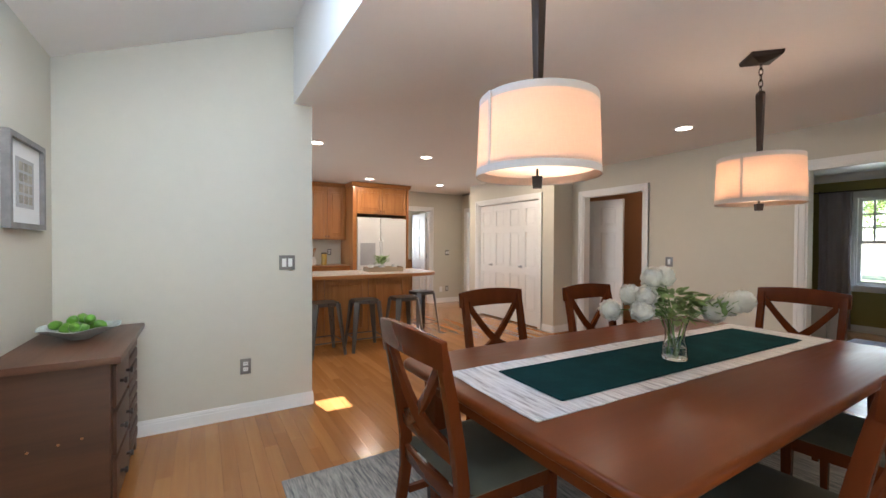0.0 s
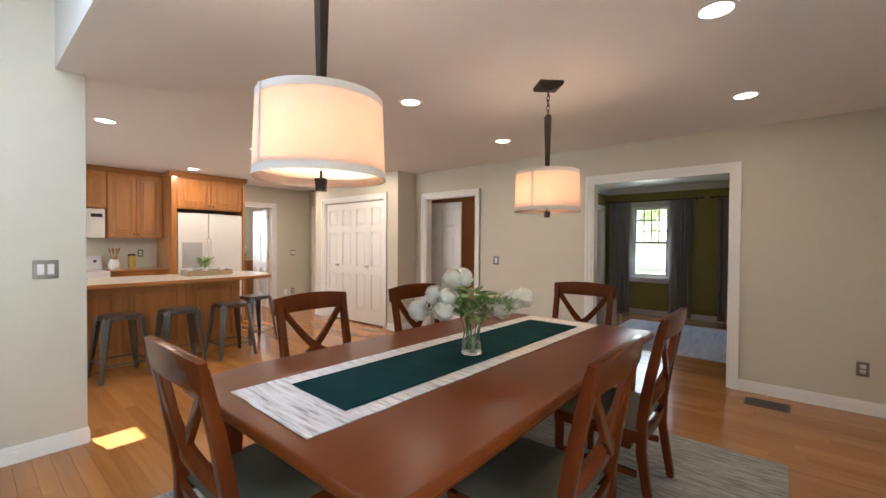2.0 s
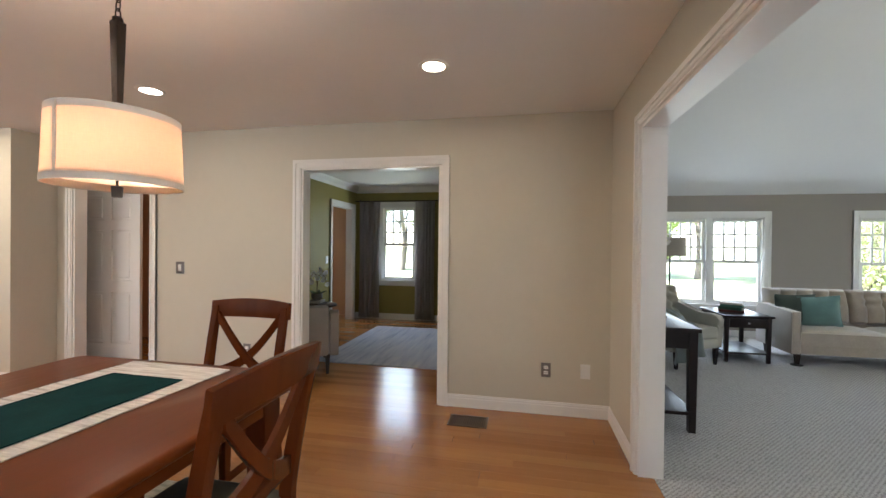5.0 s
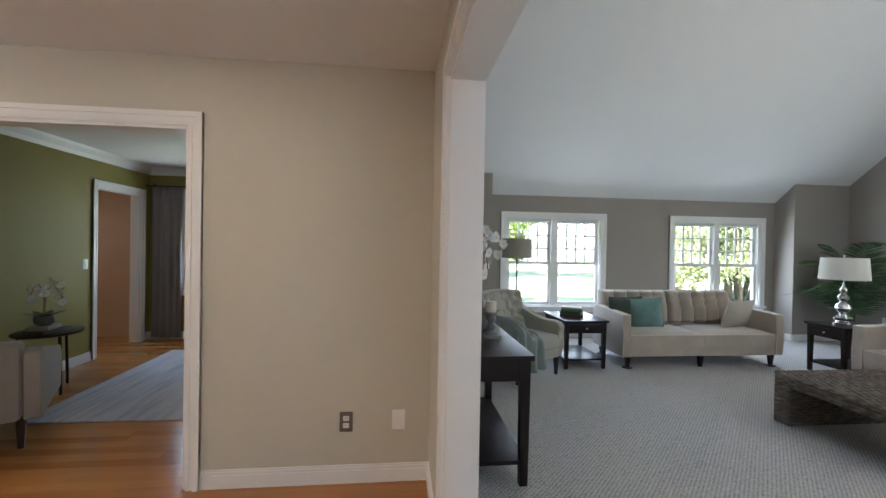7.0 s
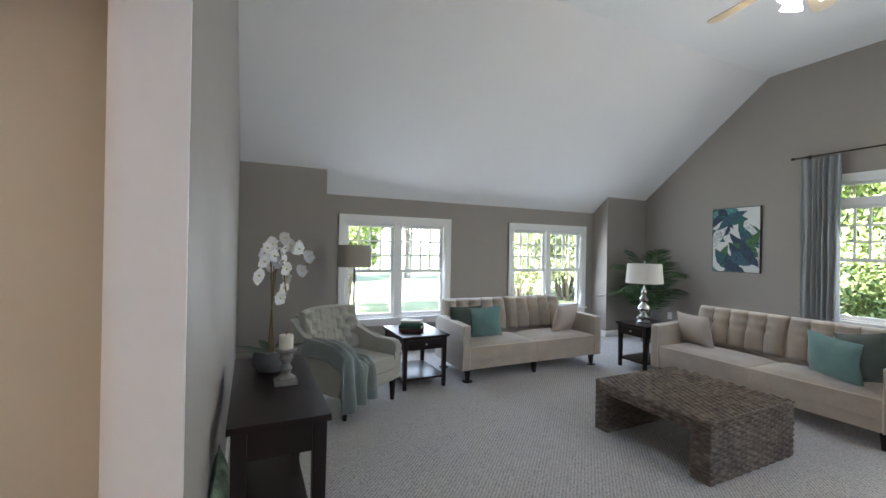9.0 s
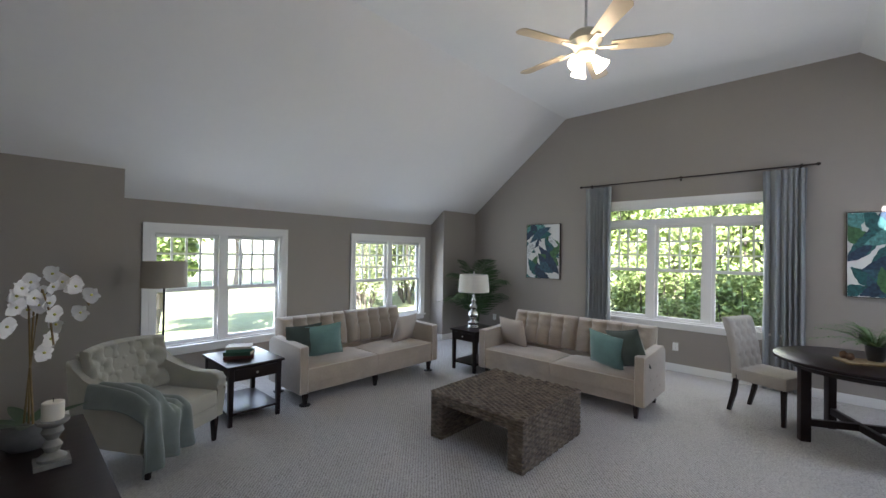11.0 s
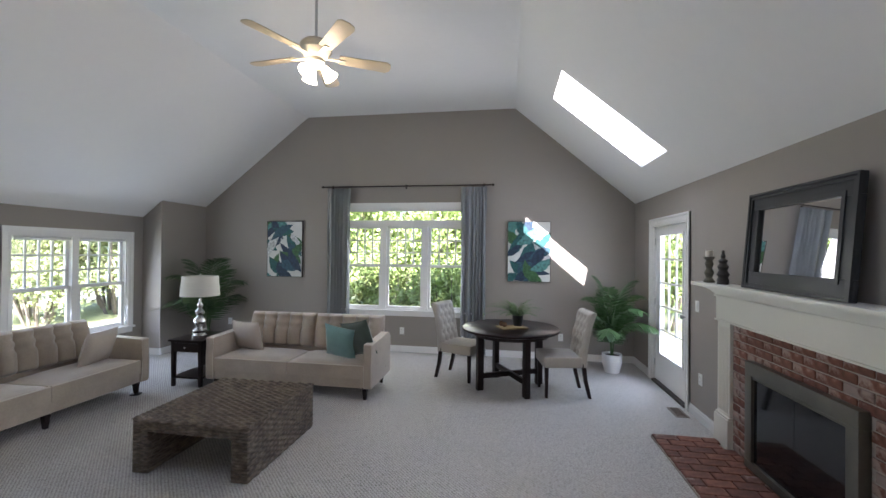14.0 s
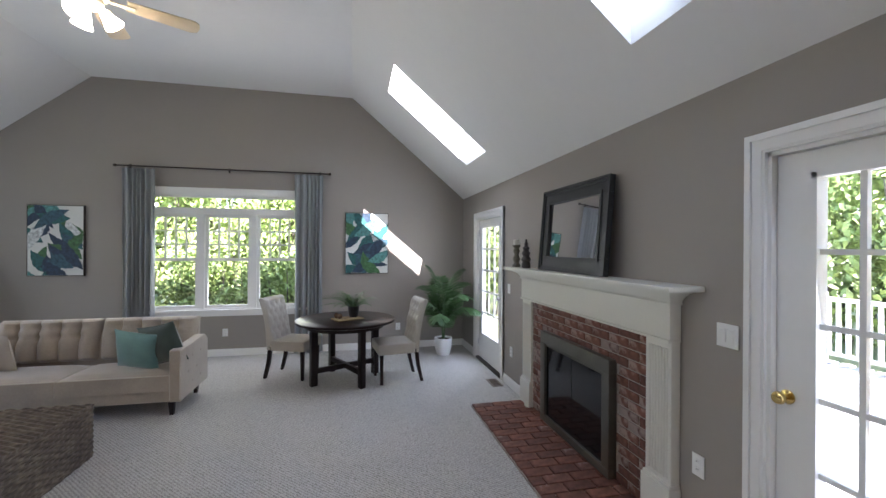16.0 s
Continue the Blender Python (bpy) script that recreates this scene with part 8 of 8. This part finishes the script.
box(bm, -3.53, -3.47, -8.1, -0.95, 0.08, 0.13)
part("bottom_rail", bm, TRIM, rl, smooth=False)
bal = None
for k in range(58):
    if bal is None:
        bm = B()
        box(bm, -3.52, -3.48, -0.02, 0.02, 0.13, 0.88)
        bal = part("baluster", bm, TRIM, rl, smooth=False)
        bal.location.y = -8.0
    else:
        o = bal.copy()
        scene.collection.objects.link(o)
        o.location.y = -8.0 + 0.122 * k
for k in range(4):
    bm = B()
    box(bm, -3.56, -3.44, -8.05 + 2.2 * k, -7.93 + 2.2 * k, -0.02, 1.0)
    part("post", bm, TRIM, rl, smooth=False)
CROWN = plain("sunlit_leaf_green", (0.32, 0.41, 0.14), 0.55, vary=0.5, scale=2.5, bump=0.1)
CROWN2 = plain("deep_leaf_green", (0.22, 0.31, 0.09), 0.55, vary=0.5, scale=2.5, bump=0.1)
CROWN3 = plain("pale_sunlit_leaf", (0.38, 0.43, 0.22), 0.55, vary=0.5, scale=2.5, bump=0.1)
BARK = plain("grey_bark", (0.17, 0.145, 0.12), 0.9, vary=0.35, scale=5, bump=0.8, bscale=25, dist=0.03)


def crown_mesh(ob, centres, leaf, per, seed, material, name="crown"):
    r = random.Random(seed)
    vs, fs = [], []
    for cx, cy, cz, rad in centres:
        for _ in range(per):
            d = Vector((r.gauss(0, 1), r.gauss(0, 1), r.gauss(0, 0.8)))
            d = d.normalized() * rad * r.uniform(0.25, 1.05)
            c = Vector((cx, cy, cz)) + d
            a = Vector((r.uniform(-1, 1), r.uniform(-1, 1), r.uniform(-0.8, 0.5))).normalized() * leaf * r.uniform(0.6, 1.3)
            b = a.cross(Vector((r.uniform(-1, 1), r.uniform(-1, 1), 1))).normalized() * leaf * 0.32
            o = len(vs)
            vs += [c - a * 0.5, c + b, c + a * 0.5 - Vector((0, 0, leaf * 0.15)), c - b]
            fs.append((o, o + 1, o + 2, o + 3))
    return raw(name, vs, fs, material, ob)


def tree(m, h, spread, seed, first={}):
    if seed in first:
        return copy_thing(first[seed], m)
    r = random.Random(seed)
    ob = thing("tree", "tall leafy green tree outside the house", "tree", m, "trees around the house")
    first[seed] = ob
    bm = B()
    pts = [Vector((0.1 * math.sin(i), 0.12 * math.cos(i * 1.3), h * 0.8 * i / 7 - 0.4)) for i in range(8)]
    tube(bm, pts, [h * 0.022 * (1.25 - i / 8) for i in range(8)], 10)
    part("trunk", bm, BARK, ob)
    cs_ = []
    for k in range(11):
        a, z = k * 2.4, h * (0.32 + 0.055 * k)
        e = Vector((math.cos(a), math.sin(a), 0.0)) * spread * r.uniform(0.5, 1.0) * (1.1 - 0.05 * k) + Vector((0, 0, z + 0.12 * h))
        bm = B()
        s = Vector((0, 0, z - 0.4))
        tube(bm, [s, s.lerp(e, 0.5) + Vector((0, 0, 0.1)), e], [h * 0.008, h * 0.005, h * 0.002], 6)
        part("limb", bm, BARK, ob)
        for q in range(4):
            cs_.append((e.x + r.gauss(0, spread * 0.25), e.y + r.gauss(0, spread * 0.25), e.z + r.gauss(0, h * 0.05), spread * r.uniform(0.22, 0.42)))
    crown_mesh(ob, cs_, 0.16, 220, seed, CROWN if seed % 2 else CROWN2)
    return ob


rt_ = random.Random(12)
for k in range(16):
    tree(pose(rt_.uniform(-3, 13), -14.0 - rt_.uniform(0, 5), -0.35, 0, 0, rt_.uniform(0, 360)), 9.0, 2.6, 51 + k % 2)
for k in range(9):
    tree(pose(-8.5 - rt_.uniform(0, 5), -13.0 + 1.7 * k, -0.35, 0, 0, rt_.uniform(0, 360)), 9.0, 2.6, 51 + k % 2)
for k in range(9):
    tree(pose(26 + rt_.uniform(0, 8), -17 + 3.6 * k, -0.35, 0, 0, rt_.uniform(0, 360)), 9.0, 2.8, 51 + k % 2)
tree(pose(15.2, -3.55, -0.35, 0, 0, 40), 4.2, 1.3, 53)


def shrub(m, seed, first={}):
    if seed in first:
        return copy_thing(first[seed], m)
    r = random.Random(seed)
    ob = thing("shrub", "dense sunlit green shrub at the edge of the lawn", "shrub", m, "shrubs around the lawn")
    first[seed] = ob
    bm = B()
    for k in range(5):
        a = k * 1.26
        tube(bm, [(0.05 * math.cos(a), 0.05 * math.sin(a), -0.3), (0.4 * math.cos(a), 0.4 * math.sin(a), 0.7), (0.5 * math.cos(a), 0.5 * math.sin(a), 1.5)], [0.03, 0.02, 0.008], 6)
    part("stems", bm, BARK, ob)
    leaf, per, leaves = (0.06, 260, CROWN3) if seed == 63 else (0.10, 150, CROWN)
    crown_mesh(ob, [(r.gauss(0, 0.42), r.gauss(0, 0.35), r.uniform(0.3, 1.75), r.uniform(0.3, 0.5)) for _ in range(26)], leaf, per, seed, leaves, "foliage")
    return ob


for k in range(8):
    shrub(pose(1.6 + k * 1.05, -10.6 - 0.5 * (k % 3), -0.35, 0, 0, 77 * k), 61 + k % 2)
for k in range(11):
    shrub(pose(-0.6 + k * 1.15, -12.7 - 0.5 * (k % 2), -0.35, 0, 0, 50 * k) @ Matrix.Diagonal((1.5, 1.4, 2.1 + 0.2 * (k % 3), 1)), 61 + k % 2)
for k in range(8):
    shrub(pose(-6.6 - 0.5 * (k % 2), -12.0 + 1.5 * k, -0.35, 0, 0, 60 * k) @ Matrix.Diagonal((1.5, 1.5, 2.0 + 0.2 * (k % 3), 1)), 61 + k % 2)
for k in range(10):
    shrub(pose(15.6 + 1.0 * (k % 3), -9.8 - 0.75 * k, -0.35, 0, 0, 65 * k) @ Matrix.Diagonal((1.4, 1.4, 1.5 + 0.5 * (k % 3), 1)), 63)
ROADM = plain("driveway_asphalt", (0.30, 0.295, 0.28), 0.9, vary=0.15, scale=3, bump=0.4, bscale=60)
bm = B()
box(bm, 19.5, 23.0, -60, 60, -0.36, -0.335)
setting("road", bm, ROADM, "sunlit grey asphalt road past the lawn", "road")

# ---- bricks of the hearth and the fire surround ----


def brick_mat(name, worn):
    m, nt, p = nodes(name)
    v = _coords(nt)
    rnd = nt.nodes.new("ShaderNodeObjectInfo").outputs["Random"]
    a, b = _noise(nt, v, 22, 5), _noise(nt, v, 5, 4)
    base = _ramp(nt, rnd, [(0.0, (0.13, 0.052, 0.037)), (0.3, (0.17, 0.066, 0.042)), (0.6, (0.22, 0.086, 0.054)), (0.85, (0.18, 0.080, 0.056)), (1.0, (0.14, 0.066, 0.050))])
    f = _ramp(nt, a, [(0.35, (0.62, 0.62, 0.62)), (0.7, (1.15, 1.15, 1.15))])
    col = _mix(nt, base, f, 1.0, "MULTIPLY")
    patch = _ramp(nt, _math(nt, "ADD", _math(nt, "MULTIPLY", a, 0.4), _math(nt, "ADD", _math(nt, "MULTIPLY", b, 0.5), _math(nt, "MULTIPLY", rnd, 0.22))), [(worn - 0.05, (0, 0, 0)), (worn + 0.05, (1, 1, 1))])
    nt.links.new(_mix(nt, col, (0.46, 0.41, 0.37), _math(nt, "MULTIPLY", patch, 0.45)), p.inputs["Base Color"])
    p.inputs["Roughness"].default_value = 0.85
    _bump(nt, p, a, 0.6, 0.006)
    return m


BRICK, PAVER = brick_mat("red_brick", 0.62), brick_mat("hearth_brick", 0.74)
MORT = plain("mortar", (0.33, 0.29, 0.25), 0.95, vary=0.2, scale=20, bump=0.5)
bm = B()
box(bm, FX + 0.0005, FX + 0.03, BK0 + 0.001, BK1 - 0.001, 0.0, BKZ + 0.004)
surround = tagged(part("brick_surround", bm, MORT, smooth=False), "red brick fire surround with whitish worn patches", "brickwork", kind="structure")
bm = B()
HX1, HY0, HY1 = 2.215, -5.04, -3.0
box(bm, FX + 0.0005, HX1, HY0, HY1, 0.0005, 0.018)
hearth = tagged(part("hearth", bm, MORT, smooth=False), "low red brick hearth set into the carpet", "hearth", kind="structure")
meshes = {}


def brick(parent, x0, x1, y0, y1, z0, z1):
    key = tuple(round(v, 3) for v in (x1 - x0, y1 - y0, z1 - z0)) + (parent.name,)
    if key not in meshes:
        b_ = B()
        hx, hy, hz = (v / 2 for v in key[:3])
        box(b_, -hx, hx, -hy, hy, -hz, hz)
        bmesh.ops.bevel(b_, geom=list(b_.edges), offset=0.003, segments=1, affect="EDGES")
        me = bpy.data.meshes.new("brick")
        b_.to_mesh(me)
        b_.free()
        me.materials.append(PAVER if parent is hearth else BRICK)
        meshes[key] = me
    o = new("brick", meshes[key])
    o.parent = parent
    o.location = ((x0 + x1) / 2, (y0 + y1) / 2, (z0 + z1) / 2)


bl_, bh_, j_ = 0.197, 0.057, 0.010
row = 0
z = 0.036
while z + bh_ < BKZ + 0.02:
    y = BK0 - (0.1 if row % 2 else 0.0)
    while y < BK1:
        y0, y1 = max(y, BK0 + 0.002), min(y + bl_, BK1 - 0.002)
        cuts = [(y0, y1)]
        if z < IZ1 - 0.03:
            cuts = [(a, b) for a, b in ((y0, min(y1, IY0 - 0.004)), (max(y0, IY1 + 0.004), y1))]
        for a, b in cuts:
            if b - a > 0.025:
                brick(surround, FX + 0.006, FX + 0.038, a, b, z, min(z + bh_, BKZ))
        y += bl_ + j_
    z += bh_ + j_
    row += 1
y, row = HY0 + 0.003, 0
while y < HY1 - 0.03:
    x = FX + 0.004 - (0.1 if row % 2 else 0.0)
    y1 = min(y + 0.095, HY1 - 0.003)
    while x < HX1 - 0.01:
        x0, x1 = max(x, FX + 0.004), min(x + bl_, HX1 - 0.003)
        if x1 - x0 > 0.02:
            if not (x1 < FX + 0.13 and (y < FY0 + 0.23 or y1 > FY1 - 0.23)):
                brick(hearth, max(x0, FX + 0.004), x1, y, y1, 0.006, 0.034)
        x += bl_ + j_
    y += 0.095 + j_
    row += 1

# ---- floor strips ----
PW, GAP = 0.082, 0.0007
rp = random.Random(17)
near, far_v, far_f = [], [], []
x = -0.1
plank_mesh = {}
count = 0
while x < 10.1:
    y = -0.93 - rp.uniform(0, 1.0)
    y_end = 11.3
    while y < y_end:
        ln = rp.choice((0.7, 0.9, 1.1, 1.3, 1.6, 2.0))
        a, b = max(y, (SY0 + SY1) / 2 - 0.018), min(y + ln, y_end)
        y += ln
        if b - a < 0.05 or x + PW < -0.05:
            continue
        inside = 1.0 < x < 5.6 and a < 5.0
        if inside and count < 300:
            key = round(b - a, 2)
            if key not in plank_mesh:
                me = bpy.data.meshes.new("plank")
                w, l = (PW - GAP) / 2, (key - GAP) / 2
                c = 0.0007
                vv = [(-w, -l, -0.012), (w, -l, -0.012), (w, l, -0.012), (-w, l, -0.012), (-w, -l, -c), (w, -l, -c), (w, l, -c), (-w, l, -c), (-w + c, -l + c, 0), (w - c, -l + c, 0), (w - c, l - c, 0), (-w + c, l - c, 0)]
                ff = [(0, 1, 5, 4), (1, 2, 6, 5), (2, 3, 7, 6), (3, 0, 4, 7), (4, 5, 9, 8), (5, 6, 10, 9), (6, 7, 11, 10), (7, 4, 8, 11), (8, 9, 10, 11)]
                me.from_pydata(vv, [], ff)
                me.materials.append(PLANK)
                plank_mesh[key] = me
            o = new("plank", plank_mesh[key])
            o.parent = wood_floor
            o.location = (x + PW / 2, (a + a + key) / 2, -0.0003 * rp.random())
            count += 1
        else:
            n0 = len(far_v)
            h = -0.0003 * rp.random()
            far_v += [(x, a, h), (x + PW - GAP, a, h), (x + PW - GAP, b - GAP, h), (x, b - GAP, h), (x, a, -0.011), (x + PW - GAP, a, -0.011), (x + PW - GAP, b - GAP, -0.011), (x, b - GAP, -0.011)]
            far_f += [(n0, n0 + 1, n0 + 2, n0 + 3), (n0, n0 + 4, n0 + 5, n0 + 1), (n0 + 1, n0 + 5, n0 + 6, n0 + 2), (n0 + 2, n0 + 6, n0 + 7, n0 + 3), (n0 + 3, n0 + 7, n0 + 4, n0)]
    x += PW
tagged(raw("far_planks", far_v, far_f, PLANK_I, wood_floor, "honey coloured oak strips"), kind="stuff")
